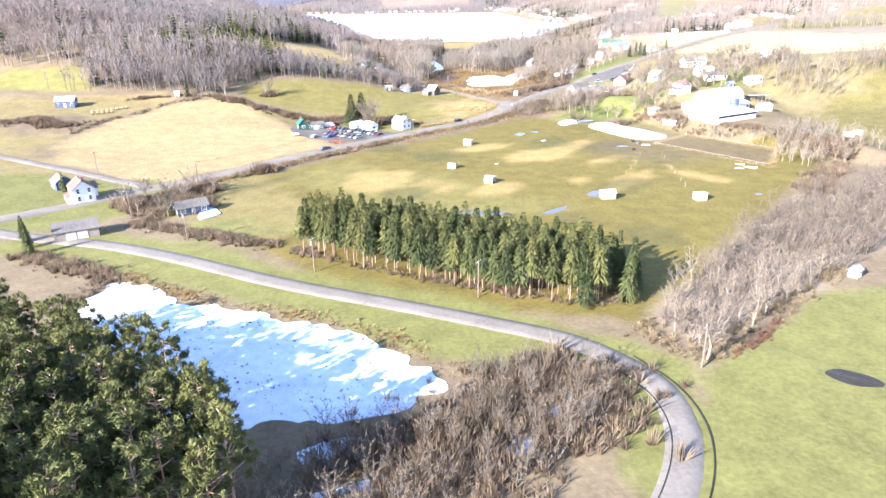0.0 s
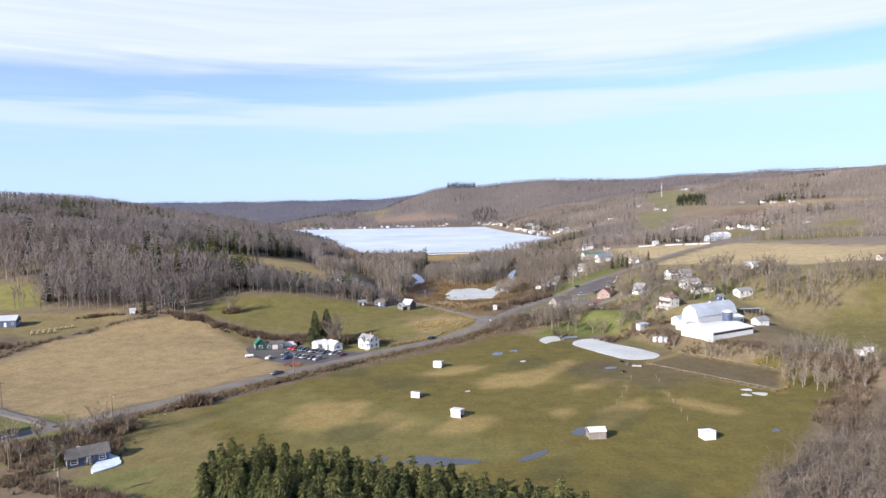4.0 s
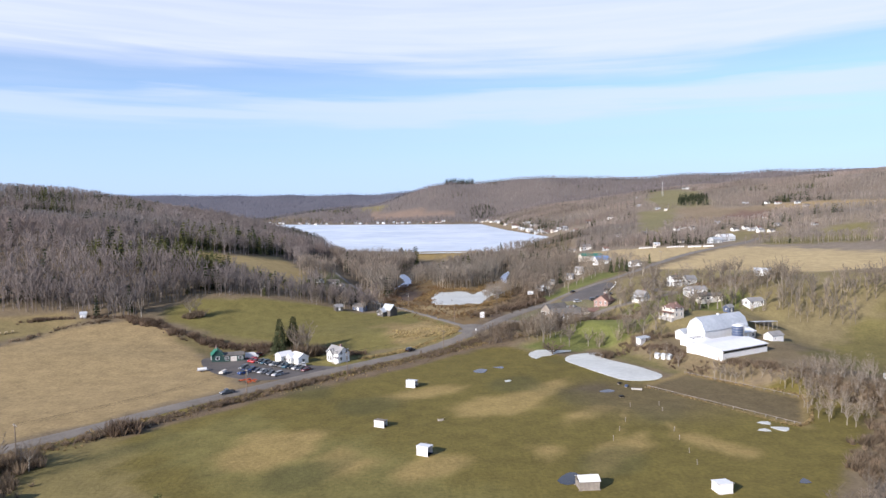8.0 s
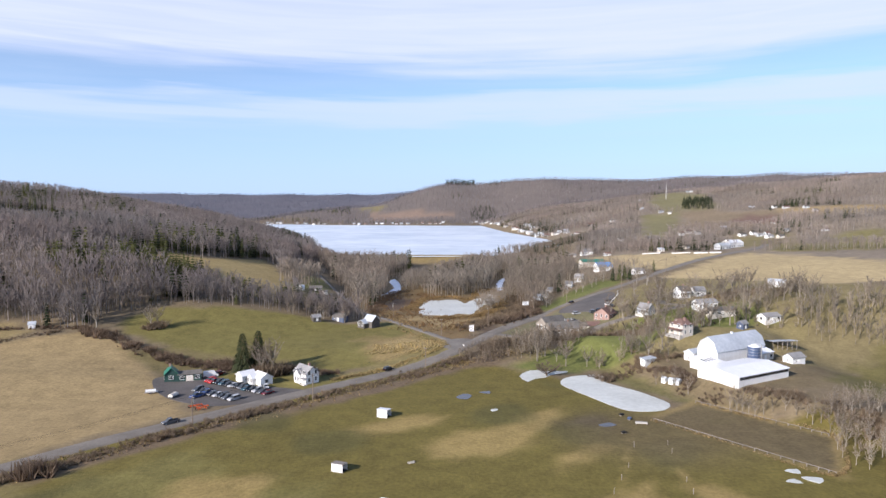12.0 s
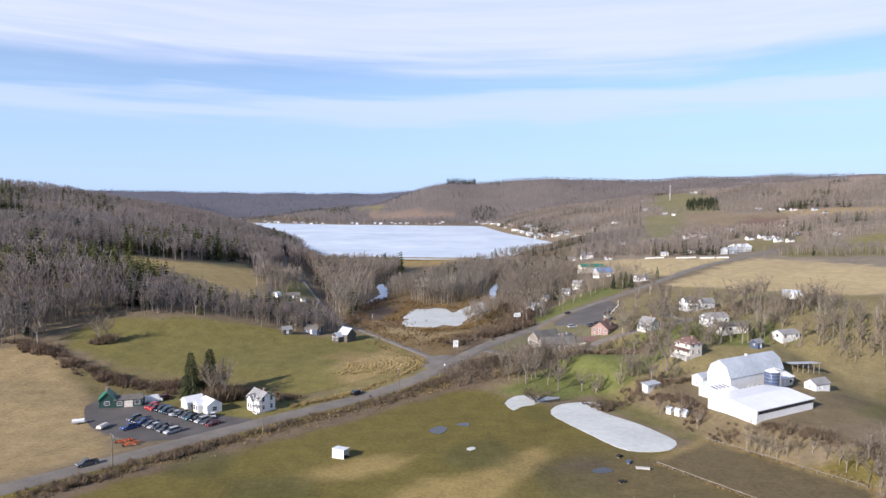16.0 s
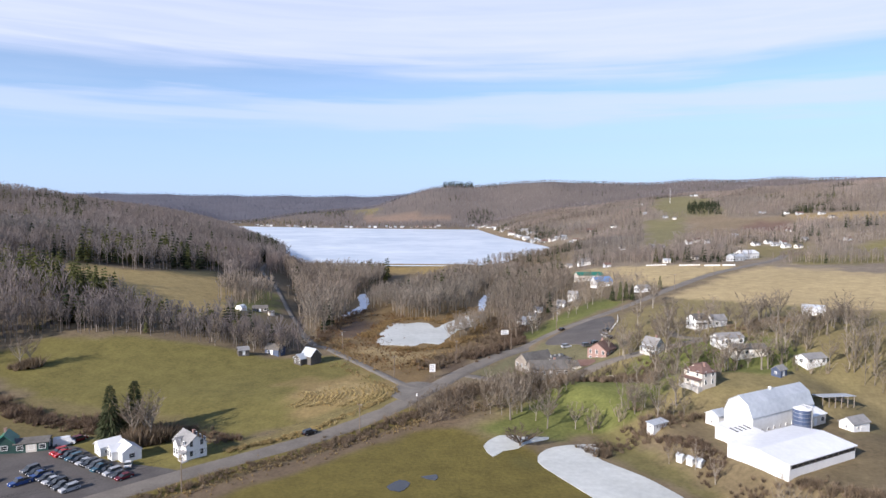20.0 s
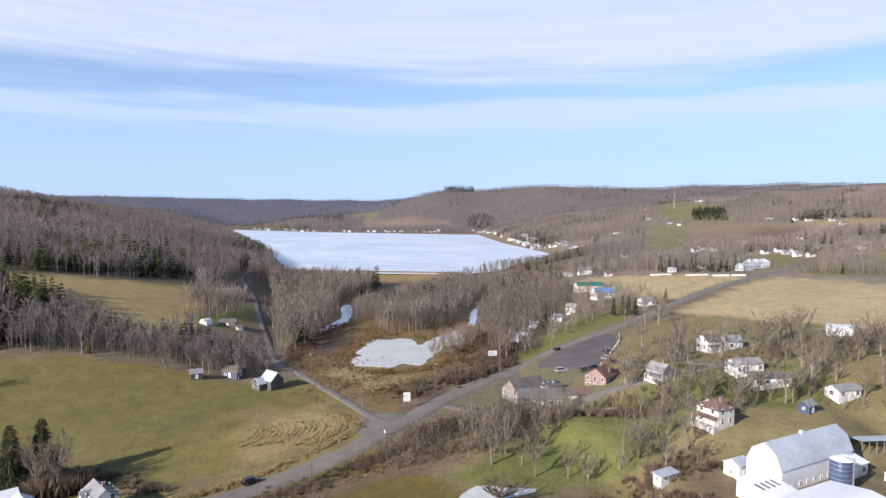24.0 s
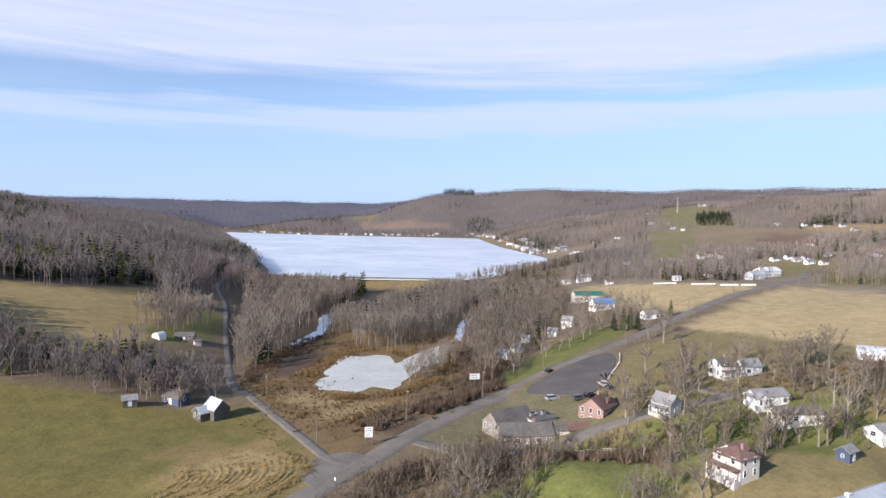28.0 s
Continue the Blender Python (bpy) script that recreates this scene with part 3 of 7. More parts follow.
def sheet(name, outline, mat, label, category, lift=0.1, level=None, step=3.0, ragged=0.0, kind="structure"):
    """A flat or draped patch with a soft outline and a rim that goes into the ground."""
    line = smooth_line(outline, step, True)
    line = line + ragged * np.stack([wobble(line[:, 0], line[:, 1], 2.2, 0.9), wobble(line[:, 0], line[:, 1], 2.6, 2.9)], 1)
    bm = bmesh.new()
    top = [bm.verts.new((x, y, (ground(x, y) if level is None else level) + lift)) for x, y in line]
    low = [bm.verts.new((v.co.x, v.co.y, v.co.z - 0.6)) for v in top]
    face = bm.faces.new(top)
    for a, b, c, d in zip(top, top[1:] + top[:1], low[1:] + low[:1], low):
        bm.faces.new((a, d, c, b))
    bmesh.ops.recalc_face_normals(bm, faces=bm.faces)
    if face.normal.z < 0:
        bmesh.ops.reverse_faces(bm, faces=bm.faces)
    inner = bmesh.ops.triangulate(bm, faces=[face])["faces"]
    if level is None:
        for _ in range(3):
            edges = list({e for f in inner for e in f.edges})
            bmesh.ops.subdivide_edges(bm, edges=edges, cuts=1, use_grid_fill=True)
            inner = [f for f in bm.faces if f.normal.z > 0.5]
            for v in {v for f in inner for v in f.verts}:
                v.co.z = ground(v.co.x, v.co.y) + lift
            bm.normal_update()
    me = bpy.data.meshes.new(name)
    bm.to_mesh(me)
    bm.free()
    me.materials.append(mat)
    return tagged(new(name, me), label, category, kind=kind)


# ---- roads, yards, water ----
HIGHWAY = [(-190, 140), (-150, 195), (-122, 228), (-103, 246), (-89, 261), (-71, 283), (-49, 306), (-22, 334), (10, 365), (33, 391), (45, 412), (58, 436), (80, 467), (107, 495), (148, 530), (198, 590), (250, 652), (304, 705), (338, 736), (372, 782)]
strip("road", HIGHWAY, 7.2, M["asphalt"], "grey asphalt highway through the valley", "road")
strip("side_road", [(40, 410), (34, 414), (22, 431), (5, 455), (-8, 474), (-18, 488), (-47, 565), (-79, 658), (-109, 729), (-125, 800)], 3.4, M["old_asphalt"], "narrow pale side road up to the lake", "road")
strip("front_road", [(-260, 236), (-190, 205), (-124, 184), (-102, 178), (-78, 168), (-42, 149), (-12, 136), (7, 127.5), (24, 119), (33, 110), (38, 101), (38.5, 92), (36.5, 83), (31, 72), (22, 60), (8, 40), (-20, 8), (-70, -40), (-160, -110)], 5.6, M["old_asphalt"], "pale worn asphalt lane curving past the snow patch", "road")
sheet("junction", [(27, 404), (33, 416), (40, 419), (46, 414), (43, 404), (36, 394)], M["old_asphalt"], "worn asphalt mouth of the side road", "road", lift=0.13, step=2.0)
strip("farm_lane", [(-112, 238), (-132, 250), (-175, 270), (-240, 300)], 4.5, M["old_asphalt"], "pale lane off the highway", "road")
sheet("car_yard", [(-84, 352), (-63, 356), (-46, 345), (-22, 337), (-30, 327), (-47, 318), (-62, 322), (-76, 334)], M["new_asphalt"], "dark asphalt yard of a used-car lot", "parking lot")
sheet("parking_lot", [(97, 474), (106, 488), (124, 506), (136, 512), (137, 502), (132, 484), (122, 462), (115, 455), (107, 461), (100, 467)], M["new_asphalt"], "dark asphalt parking lot beside the highway", "parking lot", lift=0.2)
strip("terrace_lane", [(58, 428), (75, 420), (95, 421), (120, 428), (140, 432), (158, 437)], 4.6, M["asphalt"], "asphalt lane below the tavern", "road", lift=0.15)
strip("house_drive", [(158, 437), (150, 446), (150, 456)], 4.0, M["gravel"], "gravel driveway", "driveway", lift=0.2)
sheet("lake_ice", [(-115, 858), (90, 858), (150, 1000), (230, 1080), (270, 1200), (250, 1500), (260, 1900), (230, 2150), (-100, 2180), (-500, 2400), (-900, 3000), (-1000, 2700), (-600, 1841), (-360, 1335), (-220, 1000)], M["lake_ice"], "frozen lake with pale wind-swept ice", "frozen lake", level=12.5, lift=0.0, step=25)
sheet("pond", [(75, 346), (77, 353), (81.5, 357.5), (88, 359.5), (94.5, 360), (95, 356), (92.5, 350), (96, 344), (102, 336), (106, 328), (108.5, 321), (106, 315.5), (101, 312.5), (92, 313), (87, 320), (82.5, 329), (78, 338)], M["ice"], "small frozen farm pond with white ice", "pond", lift=0.12, level=0.0)
sheet("pond", [(60.5, 358), (64, 365), (68, 368), (74, 366), (80.5, 368), (81, 364), (74, 360.5), (70.6, 356), (66, 354), (62.6, 349.5)], M["ice"], "small frozen pool under a willow", "pond", lift=0.12, level=0.0)
sheet("pond", [(18, 481), (14.5, 492), (17, 501), (14.5, 509), (17, 524), (15.5, 534), (18.5, 543), (27, 540), (33, 545), (40, 542), (44, 528), (49, 541), (58, 560), (67, 576), (69, 560), (65, 535), (57, 522), (54, 512), (50, 498), (47, 484), (39, 487), (33, 478), (26, 481)], M["ice"], "frozen marsh pool with white ice", "pond", lift=0.15, level=4.5, ragged=0.8)
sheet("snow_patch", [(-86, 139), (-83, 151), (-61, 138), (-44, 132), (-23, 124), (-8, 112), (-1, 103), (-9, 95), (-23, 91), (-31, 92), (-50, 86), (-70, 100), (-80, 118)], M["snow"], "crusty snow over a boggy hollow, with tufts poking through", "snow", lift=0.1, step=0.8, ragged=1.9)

# ---- trees and brush ----
RNG = np.random.default_rng(7)


def unit(v):
    return v / (np.linalg.norm(v, axis=-1, keepdims=True) + 1e-9)


def blades(start, end, width, rng, tail=0.0):
    """A thin triangle from each start to each end."""
    start, end = np.asarray(start, float), np.asarray(end, float)
    across = unit(np.cross(end - start, rng.normal(size=start.shape))) * np.reshape(width, (-1, 1)) / 2
    v = np.stack([start - across, start + across, end], 1).reshape(-1, 3)
    return v, np.arange(len(v)).reshape(-1, 3)


def kites(start, end, width, rng, droop=0.0):
    """A flat four-cornered spray from each start to each end, widest past its middle."""
    start, end = np.asarray(start, float), np.asarray(end, float)
    way = end - start
    across = unit(np.cross(way, np.array([0, 0, 1.0]) + 0.35 * rng.normal(size=start.shape))) * np.reshape(width, (-1, 1)) / 2
    mid = start + 0.6 * way - np.array([0, 0, 1]) * droop
    v = np.stack([start, mid - across, end, mid + across], 1).reshape(-1, 3)
    i = np.arange(0, len(v), 4)[:, None]
    return v, np.concatenate([i + [0, 1, 2], i + [0, 2, 3]], 0)


def joined(pieces):
    vs, fs, n = [], [], 0
    for v, f in pieces:
        vs.append(v)
        fs.append(np.asarray(f) + n)
        n += len(v)
    return np.concatenate(vs), np.concatenate(fs)


def far_bare(rng, limbs, twigs, thick=1.0, trunk_tone=1.2):
    """A leafless forest tree of height 1: a pale trunk, ascending limbs and a haze of fine twigs, with a shade for each corner."""
    top = np.array([rng.normal(0, 0.02), rng.normal(0, 0.02), 0.9])
    trunk = blades(np.zeros((3, 3)), np.repeat(top[None], 3, 0), 0.014 + 0.014 * thick, rng)
    u = np.linspace(0.3, 0.72, limbs) + rng.uniform(-0.04, 0.04, limbs)
    a = np.arange(limbs) * 2.4 + rng.uniform(0, 6.3)
    out = np.stack([np.cos(a), np.sin(a), 0 * a], 1)
    root = top * u[:, None]
    tip = root + out * rng.uniform(0.10, 0.2, (limbs, 1)) * (1.25 - u[:, None]) * 1.3 + np.array([0, 0, 1]) * rng.uniform(0.2, 0.34, (limbs, 1))
    tip[:, 2] = np.minimum(tip[:, 2], rng.uniform(0.84, 0.98, limbs))
    arms = blades(root, tip, 0.02 * thick, rng)
    pick = rng.integers(0, limbs, twigs)
    start = root[pick] + (tip - root)[pick] * rng.uniform(0.25, 1.0, (twigs, 1))
    b = a[pick] + rng.normal(0, 1.0, twigs)
    end = start + np.stack([np.cos(b), np.sin(b), 0 * b], 1) * rng.uniform(0.03, 0.11, (twigs, 1)) + np.array([0, 0, 1]) * rng.uniform(0.06, 0.2, (twigs, 1))
    end[:, 2] = np.minimum(end[:, 2], rng.uniform(0.88, 1.0, twigs))
    fine = blades(start, end, rng.uniform(0.014, 0.026, twigs) * thick, rng)
    shade = np.concatenate([np.full(9, trunk_tone), np.full(3 * limbs, 1.04), np.full(3 * twigs, 0.97)])
    return (*joined([trunk, arms, fine]), shade)


def far_conifer(rng, levels, arms, slim=0.17, bare=0.08):
    """A conifer of height 1 made of drooping sprays."""
    s, e, w = [], [], []
    for k in range(levels):
        u = bare + (0.97 - bare) * k / levels
        r = slim * (1 - (u - bare) / (1.02 - bare)) ** 0.85 + 0.015
        for j in range(arms):
            a = 2 * np.pi * (j + rng.uniform(-0.3, 0.3)) / arms + k * 1.1
            rr = r * rng.uniform(0.75, 1.2)
            s.append((0, 0, u + 0.06))
            e.append((rr * np.cos(a), rr * np.sin(a), u - 0.35 * r + rng.uniform(-0.01, 0.03)))
            w.append(1.5 * rr * np.pi / arms + 0.02)
    tip = blades([(0, 0, 0.85)] * 2, [(0, 0, 1.0)] * 2, 0.035, rng)
    trunk = blades(np.zeros((2, 3)), [(0, 0, 0.6)] * 2, 0.03, rng)
    return joined([kites(s, e, np.array(w), rng), tip, trunk])


FAR_BARE = [far_bare(RNG, 4, 17, 1.5, 0.98) for _ in range(8)]
MID_BARE = [far_bare(RNG, 7, 44, 1.05, 1.35) for _ in range(10)]
FAR_CONIFER = [far_conifer(RNG, 5, 5, RNG.uniform(0.14, 0.2)) for _ in range(5)]
MID_CONIFER = [far_conifer(RNG, 8, 6, RNG.uniform(0.14, 0.19)) for _ in range(5)]


def far_shrub(rng, stems, twigs):
    """A leafless shrub of height 1: stems from the ground and twigs all along them."""
    a = np.arange(stems) * 2.4 + rng.uniform(0, 6.3)
    root = np.stack([0.05 * np.cos(a), 0.05 * np.sin(a), 0 * a], 1)
    r = rng.uniform(0.12, 0.42, stems)
    tip = np.stack([r * np.cos(a), r * np.sin(a), rng.uniform(0.6, 0.95, stems)], 1)
    pick = rng.integers(0, stems, twigs)
    start = root[pick] + (tip - root)[pick] * rng.uniform(0.15, 1.0, (twigs, 1))
    b = rng.uniform(0, 6.3, twigs)
    end = start + np.stack([np.cos(b), np.sin(b), 0 * b], 1) * rng.uniform(0.05, 0.17, (twigs, 1)) + np.array([0, 0, 1]) * rng.uniform(0.05, 0.22, (twigs, 1))
    end[:, 2] = np.minimum(end[:, 2], 1.0)
    return joined([blades(root, tip, 0.035, rng), blades(start, end, rng.uniform(0.02, 0.036, twigs), rng)])


SHRUB = [far_shrub(RNG, 7, 44) for _ in range(6)]
BUSH = []
for _ in range(6):
    a_, r_ = RNG.uniform(0, 2 * np.pi, 26), RNG.uniform(0.1, 0.75, 26)
    BUSH.append(blades(np.stack([0.15 * np.cos(a_), 0.15 * np.sin(a_), 0 * a_], 1), np.stack([r_ * np.cos(a_), r_ * np.sin(a_), RNG.uniform(0.45, 1.0, 26)], 1), 0.1, RNG))


def grove(name, protos, x, y, h, colour, label, category, spread=0.25, wide=1.0, sink=0.0, group=""):
    """Many plants of one kind that nobody could count, in one mesh."""
    rng = np.random.default_rng(len(name) * 131 + len(x))
    x, y, h = np.asarray(x), np.asarray(y), np.asarray(h)
    z = height(x, y) - sink
    vs, fs, cs, n = [], [], [], 0
    pick = rng.integers(0, len(protos), len(x))
    colour = np.asarray(colour, float)
    for k, (pv, pf, *rest) in enumerate(protos):
        shade = rest[0][None, :, None] if rest else 1.0
        sel = np.where(pick == k)[0]
        if not len(sel):
            continue
        a = rng.uniform(0, 2 * np.pi, len(sel))
        c, s = np.cos(a)[:, None], np.sin(a)[:, None]
        hh = h[sel][:, None]
        w = hh * wide * rng.uniform(0.85, 1.2, (len(sel), 1))
        v = np.stack([x[sel][:, None] + w * (c * pv[:, 0] - s * pv[:, 1]), y[sel][:, None] + w * (s * pv[:, 0] + c * pv[:, 1]), z[sel][:, None] + hh * pv[:, 2]], -1)
        f = pf[None] + (np.arange(len(sel)) * len(pv))[:, None, None] + n
        tone = (1 + spread * rng.normal(size=(len(sel), 1)).clip(-2, 2))[:, :, None] * (colour[sel] if colour.ndim == 2 else colour)[..., None, :].reshape(-1, 1, 3)
        cs.append(np.broadcast_to(tone * shade, (len(sel), len(pv), 3)).reshape(-1, 3))
        vs.append(v.reshape(-1, 3))
        fs.append(f.reshape(-1, 3))
        n += v.shape[0] * v.shape[1]
    me = soup(name, np.concatenate(vs), np.concatenate(fs), M["foliage"], "tint", np.concatenate(cs).clip(0.005, 0.9))
    return tagged(new(name, me), label, category, group, kind="stuff")


def scatter(outline, spacing, seed, margin=0.0, clear=2.0):
    """Uneven places inside an outline that keep off the open land and the roads."""
    rng = np.random.default_rng(seed)
    p = np.array(outline, float)
    (x0, y0), (x1, y1) = p.min(0), p.max(0)
    gx, gy = np.meshgrid(np.arange(x0, x1, spacing), np.arange(y0, y1, spacing))
    x, y = (g.ravel() + rng.uniform(-0.48, 0.48, g.size) * spacing for g in (gx, gy))
    keep = inside(outline, x, y) > margin
    x, y = x[keep], y[keep]
    keep = open_land(x, y) + 1.5 * wobble(x, y, 6.0) < -clear
    return x[keep], y[keep]


def off_line(points, x, y):
    line = smooth_line(points, 4.0)
    return np.sqrt(np.min((x[:, None] - line[None, :, 0]) ** 2 + (y[:, None] - line[None, :, 1]) ** 2, 1))


TWIG, TWIG_PALE = (0.275, 0.228, 0.180), (0.295, 0.252, 0.206)
SPRUCE, PINE = (0.048, 0.058, 0.032), (0.120, 0.124, 0.048)
SIDE_ROAD = [(40, 410), (22, 431), (5, 455), (-18, 488), (-47, 565), (-79, 658), (-109, 729), (-125, 800)]


# far, ridge and west hill trees carry a violet haze tint in their colour
HAZED_FAR_TONE, HAZED_RIDGE_TONE, SLOPE_TONE = (0.270, 0.238, 0.236), (0.165, 0.165, 0.208), (0.325, 0.276, 0.240)
HAZED_HILL_TONE = (0.262, 0.226, 0.208)


def wood(name, outline, spacing, h, seed, conifers=0.0, patch=70.0, far=False, label="", tone=TWIG, clear=2.0, pine=0.2, skip=(), low=None, thin=-9.0, wide=None, mottle=0.14):
    """Woods that fill an outline; skip: outlines left free, low: an outline where the trees stay small."""
    x, y = scatter(outline, spacing, seed, clear=clear)
    keep = (off_line(HIGHWAY, x, y) > 9) & (off_line(SIDE_ROAD, x, y) > 4.2) & (height(x, y) > (12.9 if far else -1)) & (wobble(x, y, 38.0, seed + 0.6) > thin)
    for other in skip:
        keep &= inside(other, x, y) < 0
    x, y = x[keep], y[keep]
    rng = np.random.default_rng(seed + 1)
    n = wobble(x, y, patch, seed * 0.37) + 0.25 * rng.normal(size=len(x))
    ever = n > np.quantile(n, 1 - conifers) if conifers else np.zeros(len(x), bool)
    hh = h * rng.uniform(0.8, 1.12, len(x)) * (1 + 0.1 * wobble(x, y, 25.0, seed))
    if low:
        hh = hh * (1 - 0.26 * S(-6, 6, inside(low, x, y)))
    mixed = np.array(tone)[None] * (1 + mottle * wobble(x, y, 60.0, 3.3) + 0.5 * mottle * wobble(x, y, 17.0, 1.3))[:, None] + np.array([0.012, -0.002, -0.006]) * wobble(x, y, 55.0, 1.1)[:, None]
    b = ~ever
    grove(name, FAR_BARE if far else MID_BARE, x[b], y[b], hh[b], mixed[b], label or "leafless grey-brown hardwoods in winter", "woods", wide=wide or (1.25 if far else 0.92), spread=0.13)
    if ever.any():
        green = np.where(rng.uniform(size=ever.sum())[:, None] < 1 - pine, SPRUCE, PINE)
        grove("conifers", FAR_CONIFER if far else MID_CONIFER, x[ever], y[ever], hh[ever] * rng.uniform(0.8, 1.08, ever.sum()), green, "dark green conifers standing among bare hardwoods", "woods", wide=1.15, spread=0.15)


# the wooded hill to the west
PINES = [(-205, 470), (-205, 514), (-170, 520), (-140, 514), (-113, 502), (-122, 480), (-171, 468)]
SPRUCES = [(-152, 560), (-150, 600), (-126, 655), (-122, 690), (-205, 720), (-215, 640), (-180, 570)]
CREST = [(-500, 893), (-498, 974), (-421, 944), (-335, 885), (-279, 752), (-300, 634), (-380, 600), (-470, 700)]
LAKE_END = [(-215, 1058), (-198, 1112), (-118, 840), (-126, 794), (-165, 850)]
wood("woods", [(-240, 400), (-140, 402), (-134, 424), (-120, 440), (-88, 450), (-40, 455), (-16, 460), (-24, 480), (-60, 500), (-66, 516), (-90, 560), (-100, 650), (-95, 780), (-130, 900), (-520, 900), (-560, 600)], 5.4, 18.0, 11, 0.035, 7.0, label="leafless hardwoods on the hillside above the meadow", tone=HAZED_HILL_TONE,
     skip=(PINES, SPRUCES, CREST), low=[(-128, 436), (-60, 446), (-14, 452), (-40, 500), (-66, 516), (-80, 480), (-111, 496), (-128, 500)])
wood("woods", PINES, 5.4, 15.0, 25, 0.6, 20, label="bare trees among light green pines on the hillside", tone=HAZED_HILL_TONE, pine=0.9)
wood("woods", SPRUCES, 5.6, 17.5, 26, 0.36, 11, label="bare trees among the spruces above the hillside field", tone=HAZED_HILL_TONE, pine=0.75)
wood("woods", CREST, 7.0, 16.0, 27, 0.3, 16, label="bare trees and conifers along the hill's crest", tone=HAZED_HILL_TONE, pine=0.6)
wood("woods", LAKE_END, 6.0, 15.0, 28, 0.75, 40, label="dark spruces where the hill meets the lake", tone=HAZED_HILL_TONE)
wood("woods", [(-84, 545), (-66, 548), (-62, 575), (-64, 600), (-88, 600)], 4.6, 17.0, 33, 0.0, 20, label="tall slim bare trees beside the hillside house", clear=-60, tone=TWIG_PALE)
wood("woods", [(-125, 900), (-150, 985), (-285, 1335), (-480, 1841), (-900, 1900), (-900, 900)], 9.0, 15.0, 12, 0.05, 90, True, "bare hardwoods and conifers on the hill beside the lake", HAZED_HILL_TONE, skip=(LAKE_END,))
wood("woods", [(-560, 600), (-520, 900), (-900, 900), (-900, 520), (-560, 420), (-300, 400)], 9.5, 15.0, 13, 0.10, 60, True, "bare hardwoods on the far hillside", HAZED_HILL_TONE)
# below the dam, round the marsh and its stream
STREAM = [(-16, 560), (-6, 556), (-2, 600), (-6, 650), (-14, 680), (-18, 660), (-10, 610)]
ARM = [(58, 560), (66, 572), (72, 604), (77, 650), (86, 700), (92, 698), (84, 645), (78, 604), (72, 570)]
wood("woods", [(-27, 502), (-13, 504), (-11, 549), (-12, 582), (-16, 625), (-14, 670), (-4, 720), (-5, 800), (-100, 812), (-95, 760), (-60, 640), (-40, 560)], 4.7, 18.0, 14, 0.03, label="tall bare trees between the side road and the marsh", clear=-60, tone=TWIG_PALE, skip=(STREAM,))
wood("woods", [(-4, 596), (20, 590), (26, 640), (-2, 655)], 4.6, 14.0, 34, 0.0, label="slim pale birches beside the stream", clear=-60, tone=TWIG_PALE, skip=(STREAM,))
wood("woods", [(14, 584), (22, 557), (40, 555), (52, 578), (64, 600), (74, 655), (86, 705), (110, 740), (124, 810), (62, 810), (40, 730), (24, 660)], 4.7, 16.5, 15, 0.03, label="tall bare trees under the dam", clear=-60, tone=TWIG_PALE, skip=(ARM,))
wood("woods", [(74, 502), (84, 488), (96, 525), (118, 580), (132, 612), (150, 690), (160, 800), (122, 850), (92, 805), (86, 700), (82, 640), (76, 580)], 4.9, 16.0, 16, 0.05, label="bare hardwoods beside the houses", clear=-4, skip=(ARM,))
wood("woods", [(68, 864), (122, 850), (160, 800), (172, 840), (240, 1000), (250, 1080), (222, 1066), (150, 985), (92, 884)], 5.6, 11.5, 17, 0.14, 8, label="bare trees and dark conifers on the near lake shore", clear=-60)
# the eastern slope
SLOPE = [(170, 800), (300, 730), (380, 800), (600, 700), (900, 700), (1400, 1000), (1400, 1700), (1000, 2100), (480, 2150), (170, 2050), (190, 1600), (215, 1240), (290, 1220), (240, 1050)]
wood("woods", SLOPE, 8.0, 11.5, 18, 0.05, 45, True, "bare woods on the long slope east of the lake", SLOPE_TONE, 3, thin=-0.95, mottle=0.22)
wood("woods", [(172, 800), (196, 796), (230, 790), (300, 742), (380, 800), (430, 850), (400, 900), (330, 905), (262, 860), (244, 1000), (200, 900)], 6.5, 12.0, 36, 0.05, 45, label="belt of bare woods above the upper fields", clear=1, tone=SLOPE_TONE)
wood("woods", [(1000, 2000), (1500, 1500), (2200, 2200), (1500, 3200), (700, 3200), (170, 3050), (-250, 2950), (-420, 2700), (-200, 2180), (160, 2110), (480, 2150)], 16.0, 12.0, 19, 0.06, 70, True, "bare woods on the hills past the lake", HAZED_FAR_TONE, 4, wide=1.7, mottle=0.3)
wood("woods", [(-900, 2720), (-640, 2330), (-440, 2230), (-230, 2190), (-250, 2300), (-300, 2460), (-330, 2700), (-560, 2800)], 13.0, 12.0, 37, 0.22, 45, True, "bare woods and dark evergreens on the point past the lake", HAZED_FAR_TONE, 4, wide=1.5, mottle=0.25)
wood("woods", [(-3000, 3300), (-1200, 3050), (-900, 2750), (-500, 2800), (-250, 2950), (170, 3050), (200, 4300), (-3000, 4500)], 28.0, 12.0, 20, 0.02, 150, True, "bare woods on the distant ridge", HAZED_RIDGE_TONE, 4, wide=2.2, mottle=0.2)
wood("woods", [(-900, 520), (-900, 1900), (-480, 1841), (-820, 2688), (-1200, 3050), (-2400, 2600), (-2400, 700)], 26.0, 13.0, 21, 0.06, 120, True, "bare woods on the hills to the west", HAZED_HILL_TONE, clear=4, wide=1.9)


